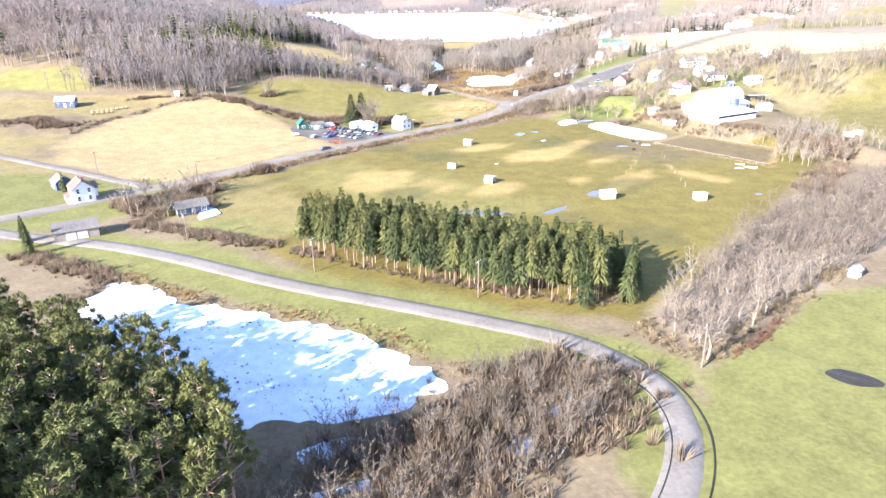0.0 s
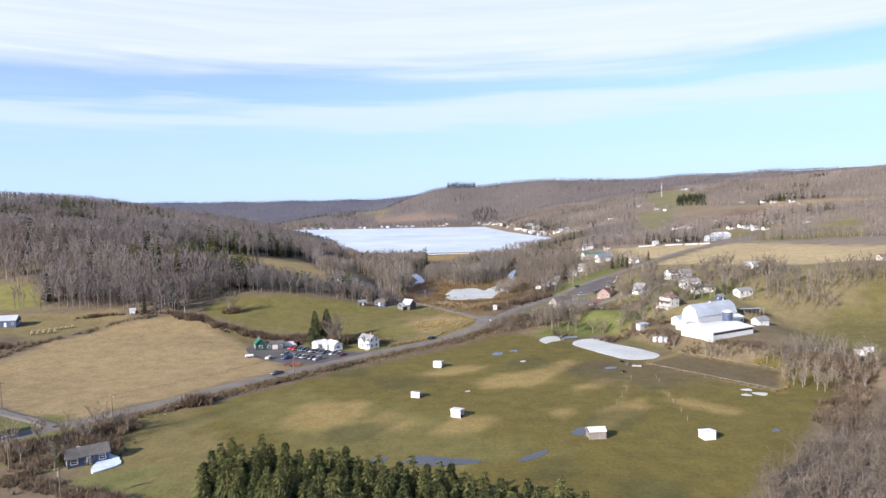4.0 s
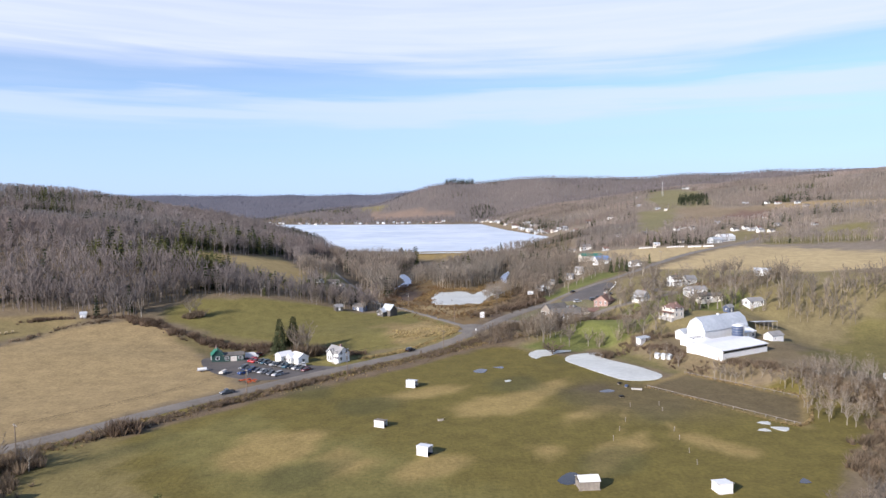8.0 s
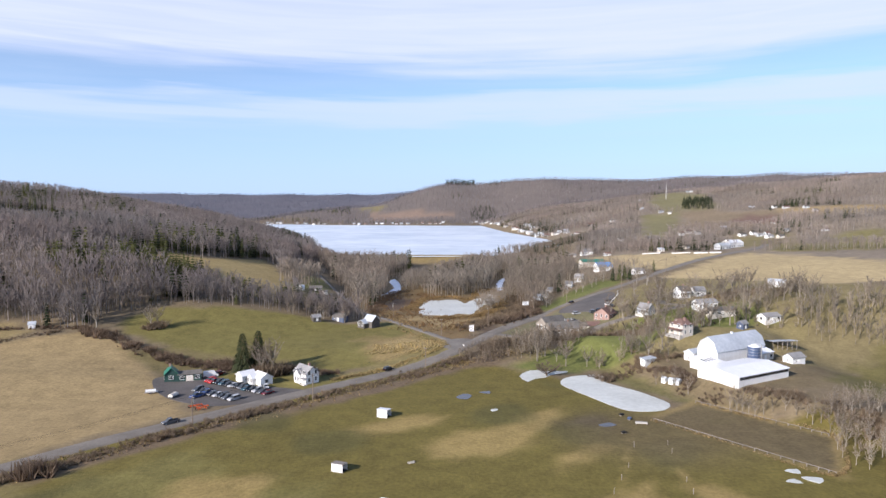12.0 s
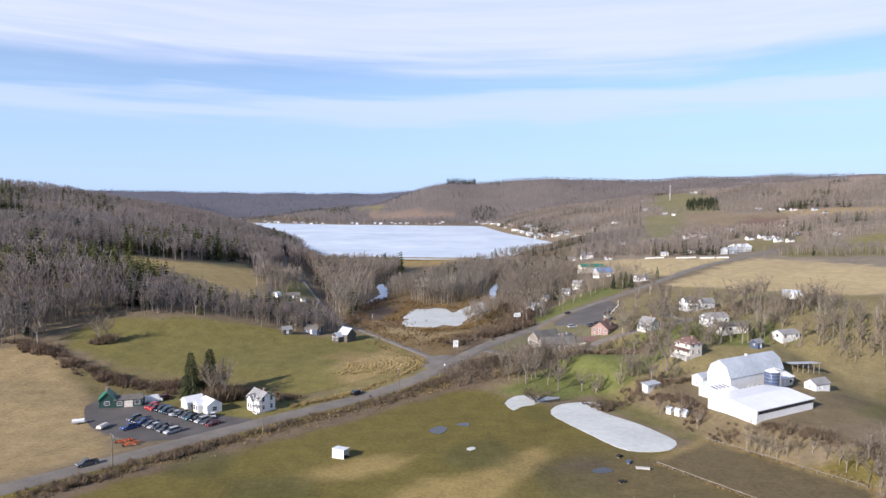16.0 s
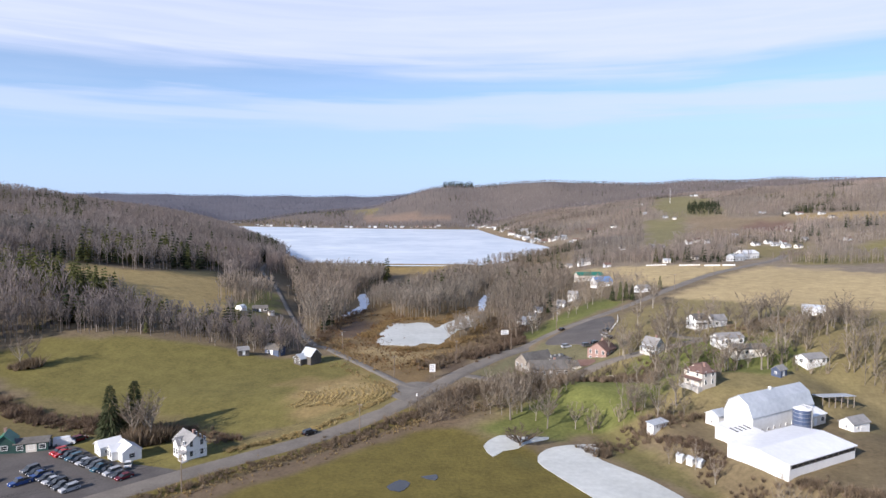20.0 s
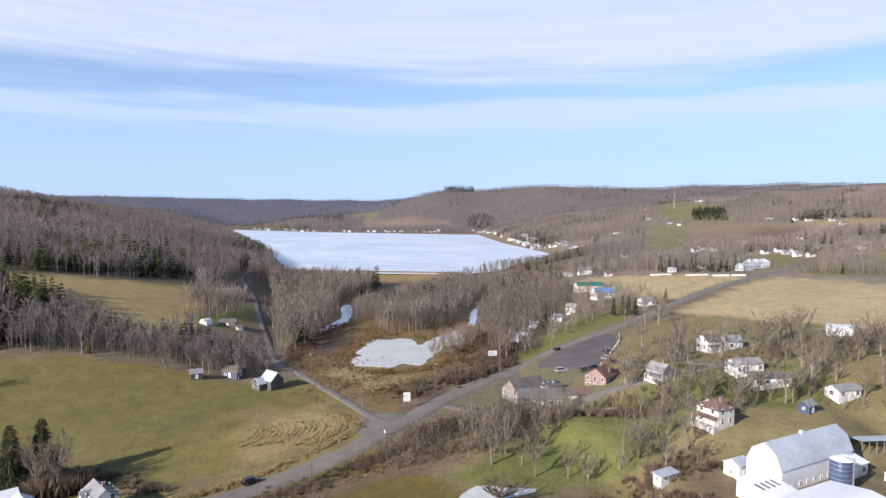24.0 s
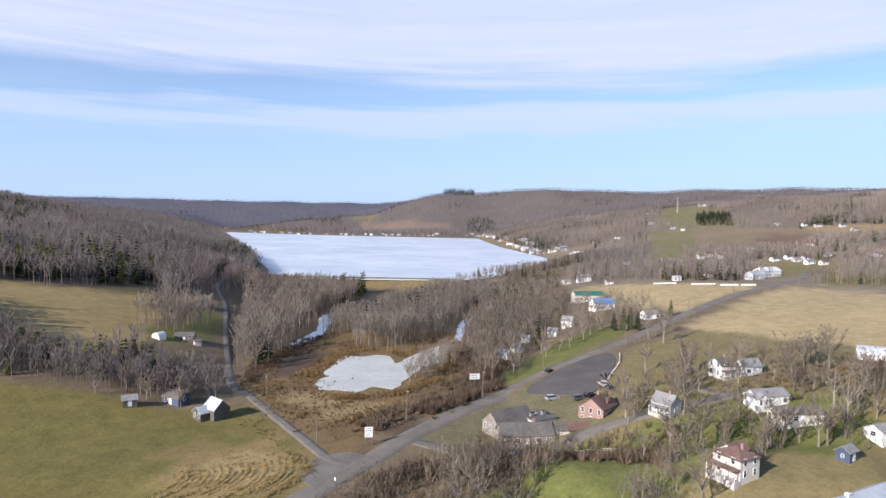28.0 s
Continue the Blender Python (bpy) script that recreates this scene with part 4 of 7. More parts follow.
def stand(outline, spacing, seed, h, label, wide=1.2, clear=-60, tone=SPRUCE):
    x, y = scatter(outline, spacing, seed, clear=clear)
    rng = np.random.default_rng(seed)
    grove("conifers", FAR_CONIFER, x, y, h * rng.uniform(0.65, 1.15, len(x)), tone, label, "woods", wide=wide)


# dark stands of conifers on the skyline, on the slope and along the far shore
stand([(48, 2935), (170, 2915), (178, 2950), (60, 2975)], 8.0, 31, 26, "dark conifer stand on the skyline", 1.2)
stand([(468, 1290), (515, 1262), (612, 1500), (572, 1565)], 7.5, 32, 9, "square dark conifer plantation on the slope", 1.3)
stand([(125, 2400), (170, 2450), (227, 2400), (204, 2215), (128, 2235)], 15.0, 34, 12, "dark evergreens behind the far shore", 1.4)
stand([(200, 1330), (196, 1600), (225, 1620), (260, 1300), (230, 1260)], 14.0, 35, 12, "evergreens behind the lakeside cottages", 1.2, 2)
stand([(560, 1130), (640, 1240), (700, 1180), (640, 1100)], 16.0, 37, 12, "scattered evergreens on the slope", 1.2, 2)
stand([(360, 880), (400, 900), (470, 900), (480, 860), (400, 850)], 15.0, 38, 10, "scattered evergreens beside slope houses", 1.2, -8)
stand([(-214, 415), (-186, 417), (-190, 432), (-205, 440), (-219, 430)], 5.0, 39, 12, "dark conifers at the foot of the wooded hill", 1.3)
wood("woods", [(-250, 398), (-215, 400), (-176, 404), (-150, 400), (-139, 404), (-133, 424), (-119, 440), (-88, 451), (-88, 462), (-125, 458), (-150, 432), (-250, 430)], 4.4, 14.0, 40, 0.02, 9, label="leafless trees along the foot of the hill", clear=-4, tone=HAZED_HILL_TONE)
wood("woods", [(-128, 440), (-88, 452), (-40, 456), (-14, 461), (-22, 477), (-58, 494), (-68, 488), (-84, 478), (-111, 492), (-126, 478)], 3.9, 10.5, 41, 0.08, 8, label="thick low woods between meadow and hillside field", clear=0.5, tone=HAZED_HILL_TONE, pine=0.8)
wood("woods", [(318, 712), (345, 738), (480, 706), (560, 622), (540, 600), (440, 662), (360, 692)], 5.5, 12.0, 42, 0.03, 20, label="belt of bare trees past the upper field", clear=-60, tone=SLOPE_TONE)
wood("woods", [(194, 398), (236, 402), (330, 428), (420, 440), (425, 450), (330, 443), (240, 424), (204, 416)], 4.6, 14.0, 43, 0.0, label="tall bare trees behind the far pasture", clear=-60)
wood("woods", [(-560, 2275), (-352, 2158), (-131, 2150), (120, 2166), (185, 2060), (196, 1700), (214, 1420), (240, 1280), (300, 1260), (330, 1330), (260, 1480), (240, 1900), (230, 2180), (100, 2215), (-130, 2200), (-340, 2210), (-540, 2330)], 11.0, 9.0, 44, 0.16, 20, True, "trees among the lakeside cottages", HAZED_FAR_TONE, clear=-1)
# behind the barn: a belt of bare trees
wood("woods", [(179, 409), (192, 398), (205, 389), (226, 383), (236, 398), (215, 405), (201, 415)], 4.6, 11.5, 24, 0.0, label="dense bare trees at the back of the pasture", clear=-30)

# hedgerow of brown brush beside the highway, and brush round the fields


def brush(name, points, width, per_metre, h, colour, label, seed):
    rng = np.random.default_rng(seed)
    line = smooth_line(points, 1.0)
    n = int(len(line) * per_metre)
    at = line[rng.integers(0, len(line), n)]
    dense = wobble(at[:, 0], at[:, 1], 6.0, seed) + 0.6 * rng.normal(size=n) > -0.3
    at = at[dense] + rng.normal(size=(dense.sum(), 2)) * width * 0.36
    hh = h * rng.uniform(0.45, 1.25, len(at)) * (1 + 0.5 * wobble(at[:, 0], at[:, 1], 5.0, seed + 2.0))
    grove(name, BUSH, at[:, 0], at[:, 1], hh.clip(0.3, None), colour, label, "brush")


BRUSH_RED, BRUSH, WEED = (0.185, 0.135, 0.095), (0.225, 0.172, 0.118), (0.34, 0.255, 0.13)
brush("hedgerow", [(-101, 237), (-78, 259.5), (-58, 284.5), (-36, 308.5), (-8, 336.5), (20, 363.5), (38, 381.5), (54, 394)], 5.0, 9.0, 1.5, BRUSH, "tangled brown brush along the highway", 41)
brush("weeds", [(-102, 234), (-58, 284), (-36, 306), (-8, 334), (20, 361), (40, 378), (62, 392)], 7.0, 10.0, 0.7, WEED, "dry weeds on the highway bank", 42)
brush("hedgerow", [(-138, 400), (-118, 392), (-100, 380), (-84, 374), (-66, 372), (-56, 376)], 5.5, 11.0, 2.4, BRUSH_RED, "brown brush between the two fields", 43)
brush("brush", [(-106, 214), (-96, 222), (-86, 216), (-100, 206)], 9.0, 16.0, 2.4, BRUSH, "brown scrub round a farmyard", 69)
brush("hedgerow", [(-190, 385), (-165, 398), (-140, 404)], 3.0, 6.0, 1.6, BRUSH_RED, "brown brush at the field's edge", 44)
brush("weeds", [(-8, 480), (-15, 530), (0, 560), (20, 570), (10, 500), (40, 450), (30, 440), (0, 480)], 12.0, 9.0, 0.9, (0.24, 0.15, 0.075), "rusty marsh grass and reeds", 45)
brush("brush", [(60, 455), (72, 470), (84, 495), (90, 530)], 7.0, 12.0, 2.6, BRUSH_RED, "thick reddish brush beside the highway", 46)
brush("brush", [(52, 400), (66, 408), (80, 404), (96, 412), (110, 408), (126, 402)], 6.0, 9.0, 2.6, BRUSH, "tangled brush behind the tavern", 47)
brush("brush", [(122, 322), (134, 321), (146, 311), (154, 297), (160, 284)], 6.0, 7.0, 1.8, BRUSH, "brush between barn and ploughed strip", 48)
brush("brush", [(112, 354), (119, 348), (121, 338), (116, 332)], 4.5, 8.0, 1.8, BRUSH_RED, "brush beside the barn", 49)
brush("weeds", [(32, 402), (20, 420), (0, 446)], 4.0, 4.0, 0.8, WEED, "dry grass at the meadow's edge", 50)
brush("brush", [(-120, 170), (-100, 160), (-86, 152), (-92, 140)], 6.0, 12.0, 1.6, BRUSH, "brown brush round the snowy hollow", 51)
brush("weeds", [(-84, 154), (-60, 141), (-42, 134), (-22, 127), (-6, 114), (4, 106)], 4.5, 13.0, 0.7, WEED, "dry weeds at the edge of the snow", 52)
brush("weeds", [(-78, 140), (-55, 128), (-30, 118), (-12, 104), (-30, 100), (-60, 118), (-80, 132)], 12.0, 4.5, 0.5, (0.16, 0.125, 0.075), "weed tufts poking through the snow", 53)
brush("brush", [(-44, 172), (-20, 158), (8, 145), (34, 135), (44, 144)], 3.0, 8.0, 1.3, BRUSH, "brown brush under the pines", 54)
brush("brush", [(-100, 196), (-85, 190), (-66, 181), (-52, 176)], 5.0, 12.0, 1.8, BRUSH, "scrub along the wires", 55)
brush("brush", [(42, 124), (48, 112), (60, 120), (84, 140), (100, 155)], 5.0, 8.0, 1.3, (0.29, 0.23, 0.145), "tawny brush at the edge of the lawn", 56)

brush("hedgerow", [(-186, 322), (-183, 340), (-178, 352), (-171, 368), (-162, 386), (-150, 396)], 3.5, 5.0, 1.3, BRUSH, "low dark brush along the hay field", 86)
brush("brush", [(-190, 338), (-205, 332), (-215, 342), (-228, 335)], 8.0, 9.0, 2.4, BRUSH_RED, "brown thicket at the corner of the hay field", 87)

# ---- single trees ----
def bare_tree_meshes(rng, h, spread=0.34, limbs=5, twig=1.0, stout=1.0, first=0.25, drop=0.0):
    """A leafless tree: a trunk that forks into rising limbs, with side branches and fine twigs."""
    wood_, s, e = Solid(), [], []
    lean = Vector((rng.normal(0, 0.025), rng.normal(0, 0.025), 0)) * h
    crotch = lean * 0.5 + Vector((0, 0, (first + 0.1) * h))
    thick = 0.017 * h * stout
    wood_.tube((0, 0, -0.3), (lean * 0.2) + Vector((0, 0, 0.12 * h)), thick * 1.25, thick, 6, False)
    wood_.tube((lean * 0.2) + Vector((0, 0, 0.12 * h)), crotch, thick, thick * 0.75, 6, False)
    for i in range(limbs):
        a = i * 2 * math.pi / limbs * 1.02 + rng.uniform(-0.4, 0.4)
        centre = i == 0
        reach = spread * h * rng.uniform(0.65, 1.05) * (0.25 if centre else 1.0)
        root = Vector((0, 0, 0)).lerp(crotch, rng.uniform(0.75, 1.0))
        top = h * (rng.uniform(0.93, 1.0) if centre else rng.uniform(0.66, 0.95)) * (1 - drop)
        knee = root + Vector((math.cos(a) * reach * 0.5, math.sin(a) * reach * 0.5, (top - root.z) * 0.42))
        tip = Vector((lean.x + math.cos(a) * reach, lean.y + math.sin(a) * reach, top))
        wood_.tube(root, knee, thick * 0.55, thick * 0.34, 4, False).tube(knee, tip, thick * 0.34, thick * 0.07, 3, False)
        for j in range(6):
            u = (j + rng.uniform(0.1, 0.9)) / 6
            base = root.lerp(knee, 0.35 + 1.3 * u) if u < 0.5 else knee.lerp(tip, 2 * u - 1)
            b = a + (1.0 if j % 2 else -1.0) * rng.uniform(0.4, 1.5)
            r = spread * h * rng.uniform(0.3, 0.55) * (1.1 - 0.5 * u)
            end = base + Vector((math.cos(b) * r, math.sin(b) * r, r * rng.uniform(0.5, 1.3) * (1 - drop)))
            wood_.tube(base, end, thick * 0.17, thick * 0.05, 3, False)
            for _ in range(20):
                p = base.lerp(end, rng.uniform(0.1, 1.0))
                g = b + rng.normal(0, 0.9)
                q = r * rng.uniform(0.22, 0.55)
                s.append(p)
                e.append(p + Vector((math.cos(g) * q, math.sin(g) * q, q * rng.uniform(0.3, 1.5) * (1 - 2 * drop))))
        for _ in range(12):
            p, g, q = knee.lerp(tip, rng.uniform(0.3, 1.0)), rng.uniform(0, 2 * math.pi), h * rng.uniform(0.04, 0.1)
            s.append(p)
            e.append(p + Vector((math.cos(g) * q * 0.7, math.sin(g) * q * 0.7, q * rng.uniform(0.5, 1.3))))
    v, f = blades(s, e, rng.uniform(0.055, 0.10, len(s)) * twig, rng)
    return wood_.mesh("trunk", M["bark"]), soup("crown", v, f, M["twig"])


def conifer_meshes(rng, h, slim, bare, levels, arms, needles, bark, fans=2):
    trunk = Solid().tube((0, 0, -0.2), (0, 0, h * 0.92), 0.008 * h + 0.03, 0.02, 6, False)
    s, e, w = [], [], []
    for k in range(levels):
        u = bare + (0.97 - bare) * (k + rng.uniform(-0.3, 0.3)) / levels
        r = h * (slim * (1 - (u - bare) / (1.03 - bare)) ** 0.8 + 0.01) * (0.6 if k == 0 else 1)
        for j in range(arms):
            a = 2 * math.pi * (j + rng.uniform(-0.35, 0.35)) / arms + k * 1.3
            rr = r * rng.uniform(0.65, 1.2)
            for q in range(fans):
                b = a + rng.uniform(-0.28, 0.28)
                k0 = rng.uniform(0.0, 0.45) * rr
                s.append((k0 * math.cos(a), k0 * math.sin(a), u * h + 0.08 * h * (1 - u)))
                e.append((rr * math.cos(b), rr * math.sin(b), u * h - 0.22 * rr + rng.uniform(-0.25, 0.35)))
                w.append(2.4 * rr / arms / fans + 0.10)
    v, f = kites(s, e, np.array(w), rng, droop=-0.12)
    tv, tf = blades([(0, 0, h * 0.86)] * 3, [(0, 0, h)] * 3, 0.35, rng)
    return trunk.mesh("trunk", bark), soup("crown", *joined([(v, f), (tv, tf)]), needles)


def bushy_pine_meshes(rng, h):
    """A wide pine with lumpy upswept clumps of needles."""
    trunk = Solid().tube((0, 0, -0.2), (0, 0, h * 0.9), 0.016 * h, 0.03, 6, False)
    s, e = [], []
    for i in range(70):
        u = 0.22 + 0.76 * rng.uniform() ** 0.9
        r = h * 0.27 * (1.05 - u) ** 0.6 * rng.uniform(0.55, 1.1)
        a = rng.uniform(0, 2 * math.pi)
        c = np.array([r * math.cos(a), r * math.sin(a), u * h])
        if i % 2 == 0:
            trunk.tube((0, 0, c[2] - 0.35 * r), c, 0.006 * h, 0.002 * h, 3, False)
        size = rng.uniform(0.75, 1.35)
        d = unit(rng.normal(size=(40, 3)) + np.array([0.5 * math.cos(a), 0.5 * math.sin(a), 0.7]))
        s += list(c + d * 0.1 * size + rng.normal(size=(40, 3)) * 0.22 * size)
        e += list(c + d * size * rng.uniform(0.6, 1.05, (40, 1)))
    v, f = blades(s, e, rng.uniform(0.13, 0.26, len(s)), rng)
    return trunk.mesh("trunk", M["pine_bark"]), soup("crown", v, f, M["bushy_needles"])


def plant(name, meshes, x, y, label, group, scale=1.0, turn=0.0, sink=0.0, lean=0.0):
    ob = thing(name, Matrix.Translation((x, y, ground(x, y) - sink)) @ pose(0, 0, 0, lean, 0, turn) @ Matrix.Scale(scale, 4), label, "tree", group)
    for part_name, me in zip(("trunk", "crown"), meshes):
        part(part_name, me, None, ob)
    return ob


def planting(name, variants, places, label, group, seed, low=0.8, high=1.2):
    rng = np.random.default_rng(seed)
    first = {}
    for x, y in places:
        k = int(rng.integers(0, len(variants)))
        size, turn = float(rng.uniform(low, high)), float(rng.uniform(0, 360))
        if k not in first:
            first[k] = plant(name, variants[k], x, y, label, group, size, turn)
        else:
            m = Matrix.Translation((x, y, ground(x, y))) @ pose(0, 0, 0, 0, 0, turn) @ Matrix.Scale(size / first[k].scale[0], 4)
            copy_thing(first[k], m)


def thicket(name, variants, spots, label, seed, low=0.8, high=1.2, category="trees"):
    """Many detailed trees that nobody could count, joined into one mesh."""
    rng = np.random.default_rng(seed)
    vs, fs, ms, n = [], [], [], 0
    raw = []
    for pair in variants:
        both = []
        for me in pair:
            v = np.empty(len(me.vertices) * 3, np.float32)
            me.vertices.foreach_get("co", v)
            tris = [(p.vertices[0], p.vertices[i], p.vertices[i + 1]) for p in me.polygons for i in range(1, len(p.vertices) - 1)]
            both.append((v.reshape(-1, 3), np.array(tris, np.int32)))
        raw.append(both)
    for x, y in spots:
        size, a = rng.uniform(low, high), rng.uniform(0, 2 * np.pi)
        turn = np.array([[math.cos(a), -math.sin(a), 0], [math.sin(a), math.cos(a), 0], [0, 0, 1]]) * size
        for k, (v, f) in enumerate(raw[int(rng.integers(0, len(raw)))]):
            vs.append(v @ turn.T + np.array([x, y, ground(x, y)]))
            fs.append(f + n)
            ms.append(np.full(len(f), k, np.int32))
            n += len(v)
    me = soup(name, np.concatenate(vs), np.concatenate(fs), variants[0][0].materials[0])
    me.materials.append(variants[0][1].materials[0])
    me.polygons.foreach_set("material_index", np.concatenate(ms))
    tagged(new(name, me), label, category, kind="stuff")


BARE = [bare_tree_meshes(RNG, 12.0, RNG.uniform(0.22, 0.32), 5, 1.15, 0.8, 0.15) for _ in range(6)]
BROAD = [bare_tree_meshes(RNG, 14.0, RNG.uniform(0.3, 0.38), 6, 1.5, 1.25) for _ in range(4)]
WILLOW = [bare_tree_meshes(RNG, 7.0, 0.85, 9, 1.8, 2.8, 0.04, 0.25)]
for me_ in WILLOW[0]:
    me_.materials[0] = M["willow"]
GARDEN = [bare_tree_meshes(RNG, 12.5, RNG.uniform(0.26, 0.36), 6, 1.5, 0.85, 0.16) for _ in range(5)]
PLANTED = [conifer_meshes(RNG, 15.0, 0.19, 0.38, 17, 10, M["pine_needles"], M["pine_bark"], 3) for _ in range(4)] + [conifer_meshes(RNG, 14.5, 0.20, 0.28, 18, 10, M["needles"], M["pine_bark"], 4) for _ in range(2)]
EDGE_SPRUCE = [conifer_meshes(RNG, 14.0, 0.19, 0.06, 20, 10, M["needles"], M["pine_bark"], 4) for _ in range(3)]
TALL_FIR = [conifer_meshes(RNG, 19.0, 0.29, 0.04, 26, 12, M["fir_needles"], M["pine_bark"], 4) for _ in range(2)]
BUSHY = [bushy_pine_meshes(RNG, 18.0) for _ in range(4)]


def places(outline, spacing, seed, margin=0.0):
    rng = np.random.default_rng(seed)
    p = np.array(outline, float)
    (x0, y0), (x1, y1) = p.min(0), p.max(0)
    gx, gy = np.meshgrid(np.arange(x0, x1, spacing), np.arange(y0, y1, spacing))
    x, y = (g.ravel() + rng.uniform(-0.4, 0.4, g.size) * spacing for g in (gx, gy))
    keep = inside(outline, x, y) > margin
    return [(float(a), float(b)) for a, b in zip(x[keep], y[keep])]


planting("pine_tree", PLANTED, places([(-43, 170), (-26, 159), (-5, 149), (14, 139), (34, 134), (41, 146), (36, 154), (10, 166), (-18, 179), (-38, 184)], 2.95, 61), "tall planted pine with a bare lower trunk", "pine plantation", 62, 0.85, 1.1)
planting("spruce_tree", EDGE_SPRUCE, [(43, 140), (41, 135.5), (44.5, 144.5), (42, 149), (38, 153), (31, 134)], "full dark spruce at the end of the plantation", "pine plantation", 63, 0.9, 1.1)
planting("pine_tree", BUSHY, places([(-100, 116), (-83, 111), (-64, 103), (-50, 95), (-38, 84), (-28, 76), (-30, 62), (-50, 50), (-110, 66)], 4.9, 64), "bushy olive-green pine beside the snow", "pines by the snow", 65, 0.9, 1.15)
# taller rear pines, mostly unseen, added so that the hollow lies in shade
planting("pine_tree", BUSHY, places([(-128, 70), (-100, 62), (-62, 38), (-42, 52), (-56, 64), (-100, 84)], 7.0, 84), "tall bushy pine behind the snowy hollow", "pines by the snow", 85, 1.25, 1.45)
STRIP_WOOD = places(STRIP, 4.9, 66)
planting("bare_tree", BARE, [p for p in STRIP_WOOD if p[1] < 150], "leafless tree in the strip of woods", "strip of bare woods", 67, 0.45, 0.85)
thicket("bare_woods", BARE, [p for p in STRIP_WOOD if p[1] >= 150], "leafless grey trees in a strip of woods by the pasture", 67, 0.45, 0.8)
x_, y_ = np.array(places(STRIP, 2.5, 90, 1.0)).T
grove("undergrowth", SHRUB, x_, y_, 3.4 + 1.4 * wobble(x_, y_, 9.0, 1.2), (0.265, 0.218, 0.172), "dense grey-brown undergrowth in the strip of woods", "brush", wide=1.3)
brush("brush", [(-18, 78), (-6, 84), (6, 94), (14, 102), (24, 104), (28, 98), (14, 86), (0, 76), (-10, 70)], 13.0, 18.0, 2.6, BRUSH, "thick brown scrub beside the lane", 57)
thicket("pasture_trees", BARE, places([(134, 264), (143, 257), (165, 261), (190, 276), (185, 292), (165, 300), (150, 296), (142, 280)], 5.2, 91), "bare trees at the corner of the pasture", 92, 0.4, 0.75)
x_, y_ = np.array(places([(140, 268), (146, 262), (165, 264), (186, 278), (180, 290), (160, 298), (150, 294)], 3.0, 93)).T
x_, y_ = x_[wobble(x_, y_, 7.0, 0.4) > -0.2], y_[wobble(x_, y_, 7.0, 0.4) > -0.2]
grove("undergrowth", SHRUB, x_, y_, 2.6 + 1.2 * wobble(x_, y_, 6.0, 1.2), (0.235, 0.19, 0.14), "patchy brown undergrowth at the corner of the pasture", "brush", wide=1.3)
x_, y_ = np.array(places([(-20, 88), (-6, 91), (6, 106), (18, 110), (28, 104), (29, 95), (15, 80), (-6, 68), (-28, 68)], 2.3, 94)).T
grove("undergrowth", SHRUB, x_, y_, 3.0 + 1.2 * wobble(x_, y_, 6.0, 2.2), (0.27, 0.222, 0.175), "dense grey scrub beside the lane", "brush", wide=1.3)
x_, y_ = np.array(places([(-42, 72), (-26, 84), (-14, 87), (-14, 70), (-34, 58)], 2.6, 95)).T
grove("undergrowth", SHRUB, x_, y_, 2.4 + 1.0 * wobble(x_, y_, 6.0, 3.2), (0.25, 0.2, 0.155), "grey scrub between the snow and the pines", "brush", wide=1.3)
thicket("saplings", BARE, places([(-22, 90), (-6, 92), (6, 108), (18, 112), (30, 104), (30, 94), (16, 78), (-6, 66), (-30, 66)], 4.4, 68), "slender leafless saplings beside the lane", 69, 0.4, 0.72)
planting("willow_tree", WILLOW, [(71.5, 358.5)], "wide bare willow over a frozen pool", "pond trees", 70, 1.0, 1.01)
planting("fir_tree", TALL_FIR, [(-52.5, 360), (-47.5, 365)], "tall dark fir beside the white farmhouse", "farmhouse trees", 71, 0.9, 1.0)
planting("bare_tree", BROAD, [(-42.5, 361), (-44.5, 358), (-40, 358.5), (-43, 364), (-46, 361)], "broad brown bare tree beside the firs", "farmhouse trees", 72, 1.0, 1.2)
brush("brush", [(-45, 356), (-41, 359), (-37, 361)], 4.0, 20.0, 4.6, BRUSH, "tall brown thicket under the firs", 83)
planting("bare_tree", BROAD, [(122, 430), (146, 447), (154, 405), (158, 407), (185, 455), (181, 423), (176, 409), (166, 404), (200, 470), (193, 462), (212, 480), (151, 460), (140, 470), (163, 520), (160, 532), (170, 540), (118, 437), (140, 440), (205, 430), (214, 440), (222, 446), (126, 447)], "big bare shade tree in the village", "village trees", 73, 0.75, 1.1)
GREEN = [(84.1, 390.7), (92.5, 400.4), (112.6, 417.1), (122.8, 399.3), (110.1, 381.8), (100.7, 372.8), (84.8, 375.2)]
planting("bare_tree", BARE, [p for p in places([(66, 384), (90, 394), (112, 402), (126, 398), (124, 376), (116, 372), (100, 370), (84, 366)], 9.5, 74) if inside(GREEN, np.array([p[0]]), np.array([p[1]]))[0] < 1] + [(100, 421), (93, 399), (80, 413), (66, 410), (72, 402)], "small bare tree on the bank", "bank trees", 75, 0.5, 0.85)
planting("bare_tree", BARE, [(128.1, 312.0), (129.0, 310.5), (130.8, 309.5), (131.8, 307.2), (137.6, 307.1), (142.5, 302.0), (144.3, 299.2), (144.4, 296.1), (146.7, 290.6), (147.5, 287.4), (147.6, 284.3), (146.6, 295.4), (150.2, 293.4), (151.7, 289.4), (140.8, 305.5), (111.3, 343.9), (113.6, 343.6), (116.3, 338.0), (118.4, 329.9), (154.1, 295.6), (150.8, 297.4), (134.6, 307.2), (126.2, 313.3)], "pale bare tree beside the barnyard", "barnyard trees", 76, 0.5, 0.8)
planting("bare_tree", BROAD, [(-112, 410), (-110, 413), (-135, 404)], "lone bare tree in the meadow", "meadow trees", 77, 0.8, 1.0)
